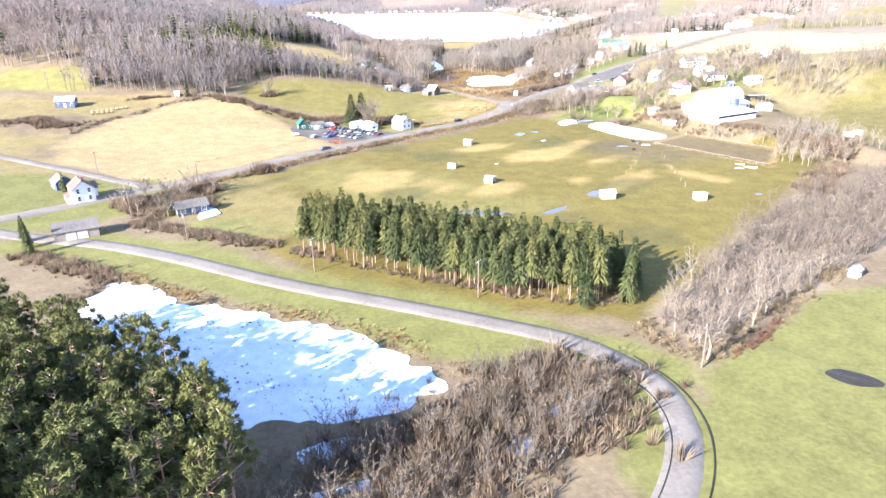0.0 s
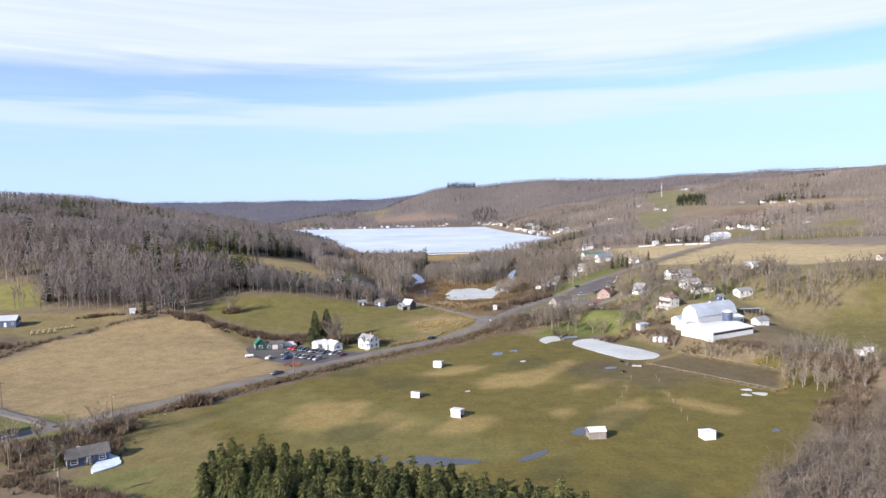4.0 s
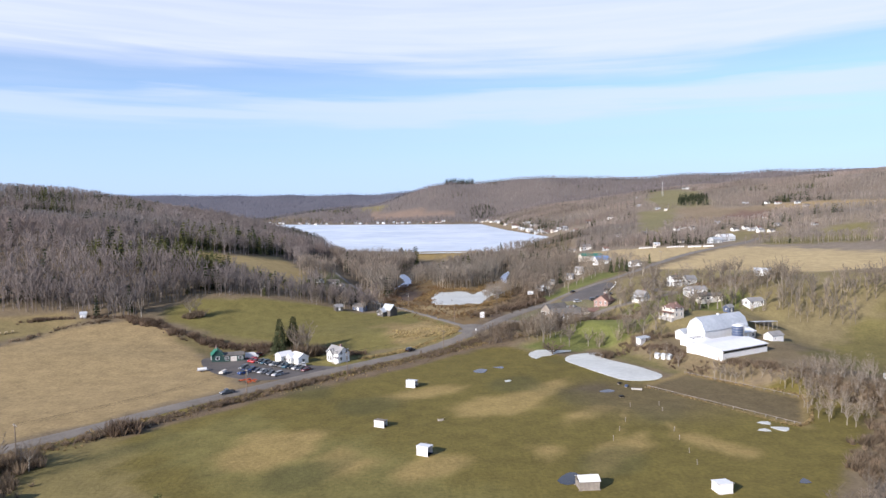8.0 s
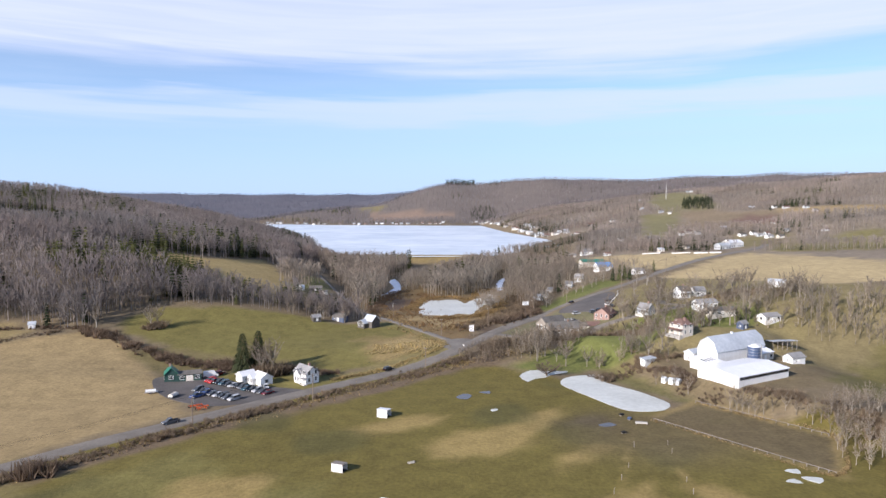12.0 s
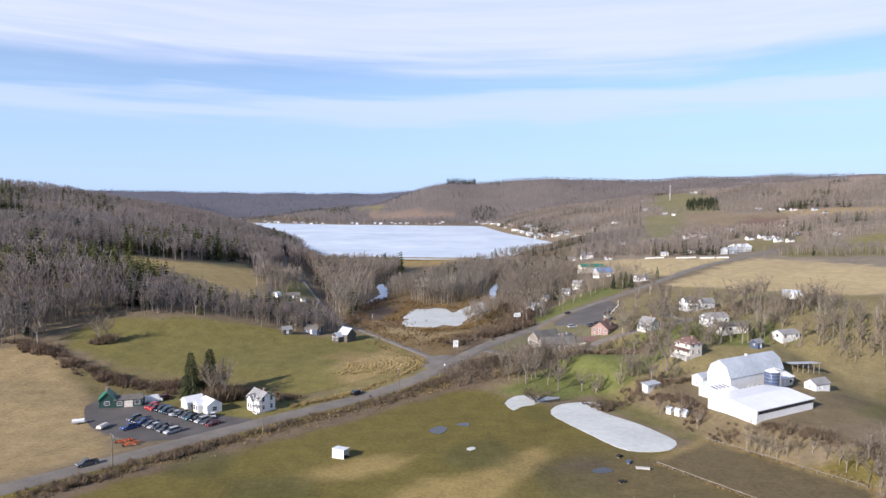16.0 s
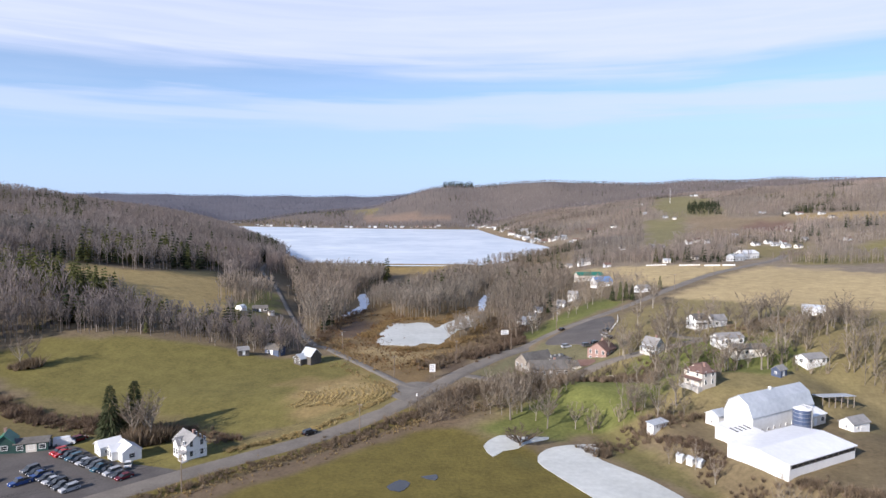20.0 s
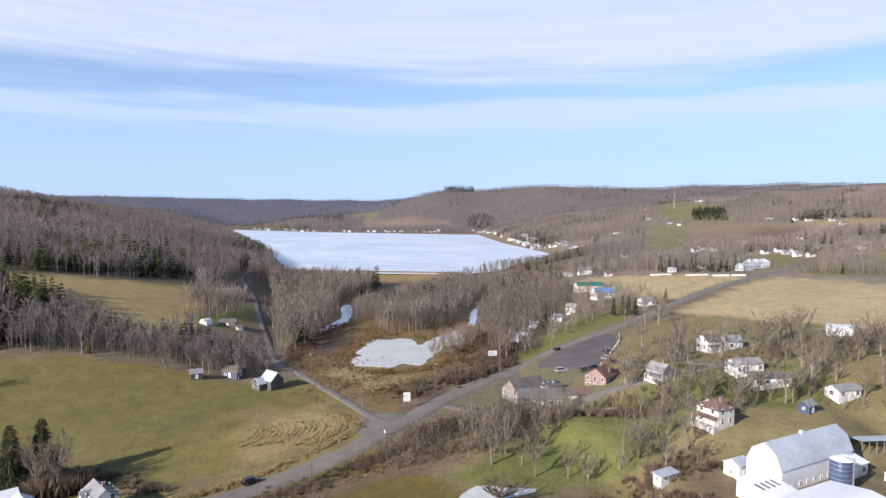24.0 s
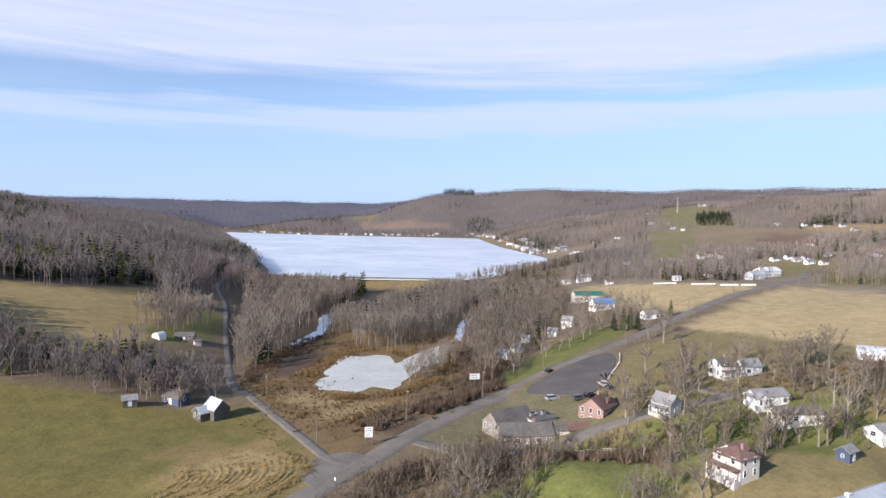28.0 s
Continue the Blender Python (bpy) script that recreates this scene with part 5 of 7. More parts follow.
brush("brush", [(-113, 214), (-104, 222), (-96, 230), (-88, 234)], 6.0, 16.0, 3.2, BRUSH, "tall brown scrub in the farmyard", 89)
brush("brush", [(-113, 410), (-110, 412), (-109, 414)], 3.0, 22.0, 4.5, BRUSH, "tall brown bush in the meadow", 88)
planting("pine_tree", BUSHY, [(-92, 474), (-85, 472), (-76, 470), (-62, 474), (-50, 470), (-38, 466)], "small olive-green pine at the meadow's edge", "meadow pines", 82, 0.42, 0.58)
planting("spruce_tree", EDGE_SPRUCE, [(156, 560), (160, 562), (162, 556), (152, 563), (190, 590), (-55, 485)], "dark spruce beside the houses", "village spruces", 78, 0.6, 0.9)
planting("bare_tree", BROAD, [(-95, 214), (-98, 210), (-92, 219), (-104, 208), (-100, 222), (-90, 234), (-94, 230), (-86, 231), (-97, 226), (-106, 219), (-111, 214), (-92, 203)], "bare tree in a farmyard", "farmyard trees", 79, 0.5, 0.8)
planting("spruce_tree", EDGE_SPRUCE, [(-92, 205), (-122, 176), (-126, 181), (-118, 170), (-142, 232)], "dark spruce in a farmyard", "farmyard spruces", 80, 0.5, 0.7)
planting("bare_tree", BROAD, [(50, 110)], "pale bare tree at the corner of the lawn", "strip of bare woods", 81, 0.85, 0.86)

# ---- buildings ----


def window_meshes(w, h):
    ring = Solid()
    for x0, x1, z0, z1 in ((-w / 2 - 0.1, -w / 2, -0.1, h + 0.1), (w / 2, w / 2 + 0.1, -0.1, h + 0.1), (-w / 2, w / 2, -0.12, 0), (-w / 2, w / 2, h, h + 0.12), (-w / 2, w / 2, h / 2 - 0.03, h / 2 + 0.03)):
        ring.box(x0, x1, -0.08, 0.02, z0, z1)
    return ring.mesh("window", M["trim"]), Solid().box(-w / 2, w / 2, -0.03, 0.0, 0, h).mesh("pane", M["glass"])


WINDOWS = {"tall": window_meshes(0.9, 1.5), "wide": window_meshes(1.5, 1.2), "small": window_meshes(0.6, 0.7)}
DOOR = Solid().box(-0.5, 0.5, -0.06, 0.02, 0, 2.05).box(-0.6, -0.5, -0.09, 0.02, 0, 2.15).box(0.5, 0.6, -0.09, 0.02, 0, 2.15).box(-0.5, 0.5, -0.09, 0.02, 2.05, 2.15).mesh("door", M["trim"])
BIG_DOOR = Solid().box(-1.35, 1.35, -0.06, 0.02, 0, 2.3).mesh("garage_door", M["cream"])


def add_window(parent, kind, m):
    frame_mesh, pane_mesh = WINDOWS[kind]
    win = part("window", frame_mesh, None, parent, at=m)
    part("pane", pane_mesh, None, win)


def roof_outline(w, eave, rise, shape):
    if shape == "gambrel":
        return [(-w / 2, eave), (-w * 0.34, eave + rise * 0.62), (0, eave + rise), (w * 0.34, eave + rise * 0.62), (w / 2, eave)]
    if shape == "shed":
        return [(-w / 2, eave), (w / 2, eave + rise)]
    if shape == "arch":
        return [(-w / 2 * math.cos(math.pi * k / 8), eave + rise * math.sin(math.pi * k / 8)) for k in range(9)]
    return [(-w / 2, eave), (0, eave + rise), (w / 2, eave)]


FOOT = []


def building(name, x, y, turn, length, width, eave, rise, wall, roof, label, category="house", shape="gable", windows="tall", floors=1, door=True, chimney=False, over=0.35, wing=None, porch=None, z=None, group="", garage=0, blank=(), under=2.0):
    """A house, barn or shed: its ridge runs along its own x axis, its front looks along its own -y."""
    if category in ("house", "tavern", "cottage"):
        length, width, eave, rise = length * 0.84, width * 0.84, eave * 0.9, rise * 0.88
    FOOT.append((x, y, 0.5 * max(length, width)))
    low = ground(x, y) if z is None else z
    ob = thing(name, Matrix.Translation((x, y, low)) @ pose(0, 0, 0, 0, 0, turn), label, category, group)
    line = roof_outline(width, eave, rise, shape)
    walls = Solid()
    if shape == "hip":
        walls.box(-length / 2, length / 2, -width / 2, width / 2, -under, eave)
    else:
        walls.prism([(-width / 2, -under)] + line + [(width / 2, -under)], -length / 2, length / 2)
    body = part("wall", walls, M[wall], ob)
    top = Solid()
    if shape == "hip":
        a, b, r = length / 2 + over, width / 2 + over, max(length - width, 0.4) / 2
        for lift in (0.0, 0.18):
            top.add([(-a, -b, eave - 0.1 + lift), (a, -b, eave - 0.1 + lift), (a, b, eave - 0.1 + lift), (-a, b, eave - 0.1 + lift), (-r, 0, eave + rise + lift), (r, 0, eave + rise + lift)],
                    [(0, 1, 5, 4), (1, 2, 5), (2, 3, 4, 5), (3, 0, 4)] + ([(0, 3, 2, 1)] if lift == 0 else []))
    else:
        up = [(p[0], p[1] + 0.03) for p in line]
        first, last = Vector(up[1]) - Vector(up[0]), Vector(up[-2]) - Vector(up[-1])
        up[0] = tuple(Vector(up[0]) - first.normalized() * over)
        up[-1] = tuple(Vector(up[-1]) - last.normalized() * over)
        top.prism(up + [(p[0], p[1] + 0.2) for p in reversed(up)], -length / 2 - over, length / 2 + over)
    part("roof", top, M[roof], ob)
    faces = (("front", 0, -width / 2, 0, length), ("back", 0, width / 2, 180, length), ("west", -length / 2, 0, -90, width), ("east", length / 2, 0, 90, width))
    for side, fx, fy, a, run in faces:
        if side in blank or not windows:
            continue
        count = max(1, int(run / 2.8))
        for level in range(floors):
            for k in range(count):
                off = (k + 0.5) / count * run - run / 2
                if level == 0 and door and side == "front" and k == count // 2:
                    continue
                add_window(body, windows, pose(fx, fy, 0.95 + 2.7 * level, 0, 0, a) @ pose(off, -0.02, 0))
    if door:
        part("door", DOOR, None, body, at=pose(0, -width / 2 - 0.02, 0.1))
    for k in range(garage):
        part("garage_door", BIG_DOOR, None, body, at=pose((k - (garage - 1) / 2) * 3.1, -width / 2 - 0.02, 0.05))
    if chimney:
        part("chimney", Solid().box(-0.35, 0.35, -0.35, 0.35, eave, eave + rise + 0.9).box(-0.42, 0.42, -0.42, 0.42, eave + rise + 0.9, eave + rise + 1.05), M["brick"], ob, at=pose(length * 0.18, width * 0.08, 0))
    if wing:
        wx, wy, wl, ww, we, wr = wing
        out = roof_outline(ww, we, wr, "gable")
        m = pose(wx, wy, 0, 0, 0, 90)
        wing_ob = part("wing", Solid().prism([(-ww / 2, -under)] + out + [(ww / 2, -under)], -wl / 2, wl / 2), M[wall], ob, at=m)
        up = [(out[0][0] - 0.3, out[0][1] - 0.2), (0, out[1][1] + 0.05), (out[2][0] + 0.3, out[2][1] - 0.2)]
        part("wing_roof", Solid().prism(up + [(p[0], p[1] + 0.2) for p in reversed(up)], -wl / 2 - 0.3, wl / 2 + 0.3), M[roof], wing_ob)
        for off in (-ww / 4, ww / 4):
            add_window(wing_ob, "tall", pose(-wl / 2 - 0.02, off, 0.95, 0, 0, -90))
    if porch:
        px0, px1, depth, ph = porch
        part("porch_roof", Solid().add([(px0, -width / 2 - depth, ph - 0.35), (px1, -width / 2 - depth, ph - 0.35), (px1, -width / 2, ph), (px0, -width / 2, ph), (px0, -width / 2 - depth, ph - 0.2), (px1, -width / 2 - depth, ph - 0.2), (px1, -width / 2, ph + 0.18), (px0, -width / 2, ph + 0.18)],
                               [(3, 2, 1, 0), (4, 5, 6, 7), (0, 1, 5, 4), (1, 2, 6, 5), (2, 3, 7, 6), (3, 0, 4, 7)]), M[roof], ob)
        part("porch_floor", Solid().box(px0, px1, -width / 2 - depth, -width / 2, -under, 0.25), M["stone"], ob)
        n = max(2, int((px1 - px0) / 2.2) + 1)
        for k in range(n):
            cx = px0 + 0.12 + (px1 - px0 - 0.24) * k / (n - 1)
            part("porch_post", Solid().box(cx - 0.07, cx + 0.07, -width / 2 - depth + 0.05, -width / 2 - depth + 0.19, 0.25, ph - 0.3), M["trim"], ob)
    return ob


# the white dairy barn: gambrel barn, low annexe, milk house, silo
AXIS = 30.0
barn = building("barn", 148.8, 363.6, AXIS, 30, 9.4, 5.8, 5.4, "white_siding", "tin_roof", "big white gambrel barn with a pale metal roof", "barn", "gambrel", "small", 1, False, over=0.45, z=5.4)
for k in range(9):
    part("roof_seam", Solid().box(-0.03, 0.03, -0.04, 0.04, 0, 3.6), M["tin_roof"], barn, at=pose(-13.5 + 3.3 * k, -4.5, 6.1, -24, 0, 0))
part("loft_door", Solid().box(-0.06, 0.02, -0.7, 0.7, 7.2, 8.9), M["cream"], barn, at=pose(-15.0, 0, 0))
part("barn_door", Solid().box(-0.06, 0.02, -1.5, 1.5, 0.1, 3.0), M["cream"], barn, at=pose(-15.0, 0, 0))
part("ventilator", Solid().box(-0.4, 0.4, -0.4, 0.4, 11.0, 11.7).box(-0.5, 0.5, -0.5, 0.5, 11.7, 11.85), M["white_metal"], barn)
annexe = building("barn_annexe", 141.4, 337.0, AXIS - 1, 28.5, 17.5, 3.7, 1.1, "white_metal", "white_metal", "long low white free-stall annexe of the dairy barn", "barn", "gable", None, 1, False, over=0.4, z=5.2)
part("open_side", Solid().box(-13.6, 13.9, -8.82, -8.7, 2.5, 3.4), M["dark"], annexe, "dark open strip under the eave")
for k in range(12):
    part("side_post", Solid().box(-13.6 + 2.5 * k - 0.06, -13.6 + 2.5 * k + 0.06, -8.86, -8.76, 2.4, 3.5), M["barn_wood"], annexe)
building("milk_house", 161.3, 364.2, AXIS, 11, 4.4, 3.0, 1.3, "cream", "white_metal", "low cream milk house with a white roof beside the barn", "barn", "shed", "wide", 1, True, z=5.6)
linker = building("barn_link", 133.0, 349.2, AXIS, 9, 9, 3.2, 1.2, "white_siding", "white_metal", "white lean-to in front of the barn's gable", "barn", "shed", None, 1, False, z=5.2)
for k in range(4):
    part("skylight", Solid().box(-0.25, 0.25, -1.3, 1.3, 0, 0.08), M["dark"], linker, "dark skylight slot", at=pose(-3.0 + 1.9 * k, -0.5, 3.96, math.degrees(math.atan(1.2 / 9)), 0, 0))
building("barn_porch", 132.6, 363.5, AXIS, 4.5, 4.5, 3.4, 1.3, "white_siding", "tin_roof", "small white shed against the barn's gable end", "shed", "gable", "small", z=5.4)


def silo(x, y, z, r, h):
    ob = thing("silo", pose(x, y, z), "squat dark blue feed silo with a white cap", "silo")
    part("drum", Solid().tube((0, 0, -0.5), (0, 0, h), r, r, 20), M["silo_blue"], ob, smooth=False)
    for k in range(6):
        part("hoop", Solid().tube((0, 0, 0.4 + k * h / 6.2), (0, 0, 0.52 + k * h / 6.2), r + 0.04, r + 0.04, 20), M["steel"], ob)
    part("cap", Solid().tube((0, 0, h), (0, 0, h + 0.9), r + 0.05, 0.5, 20), M["white_metal"], ob)
    part("unloader_pipe", Solid().tube((r * 0.8, -r * 0.75, 0), (r * 0.8, -r * 0.75, h + 1.0), 0.22, 0.22, 8).tube((r * 0.8, -r * 0.75, h + 1.0), (0.1, 0, h + 1.3), 0.22, 0.22, 8), M["steel"], ob)
    ladder = part("ladder", Solid().tube((r + 0.15, -0.25, 0), (r + 0.15, -0.25, h), 0.03, 0.03, 4).tube((r + 0.15, 0.25, 0), (r + 0.15, 0.25, h), 0.03, 0.03, 4), M["steel"], ob)
    for k in range(int(h / 0.6)):
        part("rung", Solid().box(r + 0.13, r + 0.17, -0.25, 0.25, 0.4 + 0.6 * k, 0.44 + 0.6 * k), M["steel"], ladder)



silo(154.6, 356.0, 5.6, 2.5, 7.2)


def open_shed(x, y, turn, length, width, h):
    ob = thing("open_shed", Matrix.Translation((x, y, ground(x, y))) @ pose(0, 0, 0, 0, 0, turn), "open pole shed with a pale sloping roof", "shed")
    a, b = length / 2, width / 2
    FOOT.append((x, y, a))
    part("back_wall", Solid().box(-a, a, b - 0.1, b, -1.0, h - 0.3), M["barn_wood"], ob)
    for k in range(6):
        px = -a + 0.1 + (length - 0.2) * k / 5
        part("post", Solid().box(px - 0.09, px + 0.09, -b, -b + 0.18, -1.0, h), M["barn_wood"], ob)
    part("beam", Solid().box(-a, a, -b, -b + 0.16, h, h + 0.2), M["barn_wood"], ob)
    part("roof", Solid().prism([(-b - 0.4, h + 0.22), (b + 0.3, h - 0.3), (b + 0.3, h - 0.18), (-b - 0.4, h + 0.34)], -a - 0.3, a + 0.3), M["tin_roof"], ob)


open_shed(177, 377.5, 8, 11.5, 4.5, 2.7)
building("shed", 173.4, 360.8, AXIS - 5, 7.5, 4.6, 2.4, 1.6, "white_siding", "grey_roof", "white gabled shed with a grey roof beside the barn", "shed", windows="small")
building("shed", 113.5, 361.0, 34, 6.6, 2.4, 1.9, 0.35, "white_siding", "tin_roof", "long white trailer shed on the bank", "shed", "shed", "small", 1, False)
for sx, sy, mat, what in ((114.4, 343.5, "white_siding", "white calf hutch beside the brush"), (116.2, 340.7, "white_siding", "white calf hutch with a grey door"), (117.8, 338.6, "grey_siding", "weathered grey calf hutch")):
    building("calf_hutch", sx, sy, -58, 1.9, 1.6, 1.4, 0.6, mat, "tin_roof", what, "hutch", "gable", None, 1, False, over=0.15, group="calf hutches")

# the farmhouse, garages and car lot
building("farmhouse", -24.5, 350, -45, 10.0, 7.2, 4.5, 2.7, "white_siding", "grey_roof", "white two-storey farmhouse with a grey roof", windows="tall", floors=2, chimney=True, porch=(2.5, 5.2, 1.6, 2.7), wing=(-0.8, -1.3, 5.0, 3.4, 3.7, 1.7))
building("garage", -48.5, 351, 45, 6, 5, 2.6, 1.4, "white_siding", "white_metal", "small white garage with a shallow roof", "garage", windows="small", door=False, garage=1)
building("garage", -41, 347, -45, 6.5, 5.2, 2.8, 1.6, "white_siding", "white_metal", "white gabled office of the car lot", "garage", windows="wide", wing=(-1.8, -2.0, 4.5, 3.6, 2.6, 1.4))
building("repair_shop", -78, 351, 112, 6.0, 5.0, 2.8, 2.4, "green_siding", "green_roof", "dark green repair shop with a green metal roof", "workshop", windows="wide", chimney=True)
building("repair_shed", -71.4, 352.8, 20, 8.5, 5.0, 2.7, 0.9, "green_siding", "dark_roof", "low dark-roofed shed joined to the repair shop", "workshop", windows="wide", door=False, garage=1)
building("old_barn", -9, 446, -40, 6.6, 5.8, 3.6, 2.8, "old_boards", "tin_roof", "weathered old barn with a bright tin roof", "barn", windows=None, door=False, wing=(-2.0, -3.5, 5.0, 5.0, 2.6, 1.6))
building("house", -28, 459, -20, 8.5, 6.5, 2.8, 2.2, "blue_siding", "dark_roof", "dark blue house half hidden by trees", windows="tall", chimney=True)
building("shed", -39.5, 449, 30, 4.5, 3.5, 2.2, 1.3, "old_boards", "grey_roof", "small weathered shed at the edge of the meadow", "shed", windows=None)
building("dome_shed", -65, 529, 70, 4.4, 4.4, 0.6, 2.1, "white_metal", "white_metal", "white round-topped shed on the hillside", "shed", "arch", None, 1, False, over=0.05)
building("house", -57, 539, 10, 10, 6, 2.4, 1.6, "old_boards", "dark_roof", "low dark-roofed house on the hillside", windows="wide")
building("shed", -50, 536, 35, 3, 2.6, 1.9, 0.8, "cream", "dark_roof", "small cream shed beside the road", "shed", windows=None)
building("house", -84, 632, 15, 11, 8, 4.5, 3.0, "old_boards", "dark_roof", "dark weathered house among bare trees", windows="tall", chimney=True)
building("house", -370, 684, 30, 13, 8, 4.5, 2.8, "barn_wood", "dark_roof", "dark house high on the hill", windows="tall")
# farmyard by the lane
building("house", -131, 224, -52, 11, 8.5, 5.4, 3.4, "white_siding", "brown_roof", "white farmhouse with a brown roof", windows="tall", floors=2, chimney=True, porch=(-3.5, 3.5, 1.8, 2.7), wing=(-4.5, 2.0, 7.0, 4.5, 3.2, 1.8))
building("garage", -113, 186, 30, 12, 7.5, 2.8, 2.0, "barn_wood", "dark_roof", "long garage with a dark roof beside the lane", "garage", windows=None, door=False, garage=2)
building("house", -146, 238, -45, 9, 7, 3.0, 2.4, "blue_siding", "dark_roof", "blue house behind the farmyard", windows="tall")
building("house", -86, 208, 35, 12, 7, 2.8, 2.0, "blue_siding", "dark_roof", "low dark house with snow on its roof edge", windows="wide")
building("house", -215, 372, 12, 12, 7.5, 3.8, 2.4, "blue_siding", "tin_roof", "blue-grey house at the edge of the hay field", windows="tall")
building("shed", -163, 400, 20, 2.8, 2.4, 2.0, 1.0, "white_siding", "tin_roof", "small white shed at the corner of the hay field", "shed", windows=None)
building("shed", 101, 149, 40, 2.8, 2.4, 1.9, 0.8, "barn_wood", "grey_roof", "small grey shed at the edge of the lawn", "shed", windows=None)

# tavern and village
building("tavern", 91, 428, 8, 19, 9.5, 3.1, 3.2, "barn_wood", "dark_roof", "rambling low tavern with a grey shingle roof", "tavern", windows="wide", chimney=True, z=4.4)
building("tavern_hall", 87, 438.5, 34, 17, 10, 3.4, 4.0, "barn_wood", "dark_roof", "steep grey-roofed hall of the tavern", "tavern", windows="tall", z=4.6)
building("tavern_hall", 97, 440, 34, 11, 8, 3.6, 0.4, "grey_siding", "dark_roof", "flat dark-roofed kitchen hall of the tavern", "tavern", "shed", "wide", z=5.0)
kitchen = building("tavern_wing", 101, 430, 8, 8, 7, 2.9, 1.6, "cream", "dark_roof", "cream front wing of the tavern with a dark roof", "tavern", windows="wide", z=5.4)
building("tavern_wing", 107, 431, 12, 8, 7, 2.7, 1.8, "barn_wood", "brown_roof", "brown-roofed wing of the tavern", "tavern", windows="small", z=5.6)


def roof_unit(x, y, z, w, h, label):
    ob = thing("roof_unit", pose(x, y, z, 0, 0, 34), label, "roof unit", "roof units")
    part("casing", Solid().box(-w / 2, w / 2, -w * 0.4, w * 0.4, 0, h), M["steel"], ob)
    part("fan", Solid().tube((0, 0, h), (0, 0, h + 0.12), w * 0.32, w * 0.32, 10), M["dark"], ob)
    part("foot", Solid().box(-w / 2, w / 2, -0.1, 0.1, -0.25, 0), M["dark"], ob)


for rx, ry, rw in ((94.5, 439, 1.3), (96.5, 441.5, 1.0), (98.5, 441, 1.5), (99.5, 443, 0.9)):
    roof_unit(rx, ry, 8.75, rw, rw * 0.7, "galvanised ventilation unit on a flat roof")
building("brick_house", 115.5, 439, 52, 12, 10, 5.8, 3.4, "brick", "brown_roof", "pink brick house beside the parking lot", windows="tall", floors=2, chimney=True, z=7.6)
building("house", 134, 429.5, -55, 8, 6.5, 3.6, 2.8, "grey_siding", "grey_roof", "pale grey house with a front porch", windows="tall", floors=1, porch=(-3.0, 3.0, 1.8, 2.4), chimney=True)
building("house", 162.5, 457, 20, 8, 7.5, 4.6, 2.4, "white_siding", "dark_roof", "white two-storey house with a dark roof", windows="tall", floors=2, chimney=True, porch=(-3.5, 3.5, 1.8, 2.6))
building("house", 171.5, 457.5, 12, 8, 6.5, 3.2, 2.4, "white_siding", "grey_roof", "white single-storey wing house", windows="wide")
building("house", 163.5, 428, 15, 13.5, 7, 3.2, 1.8, "white_siding", "grey_roof", "long white ranch house with a grey roof", windows="wide", wing=(-4.4, -1.6, 5.0, 3.8, 2.6, 1.4))
building("house", 167, 418, 5, 16, 7, 3.0, 1.6, "cream", "dark_roof", "long cream house with a dark roof", windows="wide")
building("house", 136.0, 386, -62, 9.2, 8, 5.4, 2.0, "cream", "brown_roof", "big cream house with a brown hip roof", shape="hip", windows="tall", floors=2, chimney=True, wing=(-2.4, 2.6, 5.6, 4.6, 4.8, 1.6), porch=(-4.0, 4.0, 2.0, 2.8))
building("shed", 167.5, 394.5, 35, 4.2, 3.4, 2.3, 1.3, "blue_siding", "grey_roof", "small pale blue shed on the lawn", "shed", windows="small")
building("house", 187, 409, 20, 11.5, 6.5, 2.8, 1.6, "white_siding", "grey_roof", "white house at the edge of the village", windows="wide")
building("barn", 221, 468, -28, 9, 6, 1.6, 2.8, "white_siding", "tin_roof", "white round-roofed barn on the hill", "barn", "arch", None, 1, False)
building("warehouse", 166, 690, 8, 21, 10, 4.2, 2.2, "cream", "green_roof", "long pale shed with a green metal roof", "warehouse", windows="wide")
building("warehouse", 164, 640, 14, 13, 9, 4.0, 3.0, "white_siding", "blue_roof", "white building with a blue metal roof", "warehouse", windows="wide")
building("house", 190, 819, 5, 14, 8, 4.4, 3.4, "white_siding", "grey_roof", "white farmhouse beyond the highway", windows="tall", floors=2)
building("house", 135, 597, -30, 7, 6, 4.4, 2.6, "white_siding", "grey_roof", "narrow white house by the woods", windows="tall", floors=2)
building("house", 178, 588, 15, 10, 7, 3.0, 2.0, "white_siding", "grey_roof", "white bungalow beside the spruces", windows="wide")
building("house", 95, 543, -35, 6.5, 5.5, 3.0, 2.0, "white_siding", "tin_roof", "small white cottage below the highway", windows="small")
building("house", 102, 558, -30, 6, 5.5, 3.2, 2.0, "white_siding", "grey_roof", "small white cottage by the trees", windows="small")
building("shed", 110, 585, -25, 5, 4, 2.6, 1.4, "white_siding", "tin_roof", "little white shed by the trees", "shed", windows=None)
building("house", 124, 580, -28, 6, 5, 3.2, 2.0, "white_siding", "grey_roof", "small white house near the highway", windows="small")
building("warehouse", 330, 770, 25, 20, 11, 5.0, 2.6, "white_siding", "white_metal", "large white hall by the highway", "warehouse", windows="wide")
building("warehouse", 312, 752, 25, 14, 8, 4.0, 2.2, "grey_siding", "tin_roof", "grey hall beside the white one", "warehouse", windows="wide")
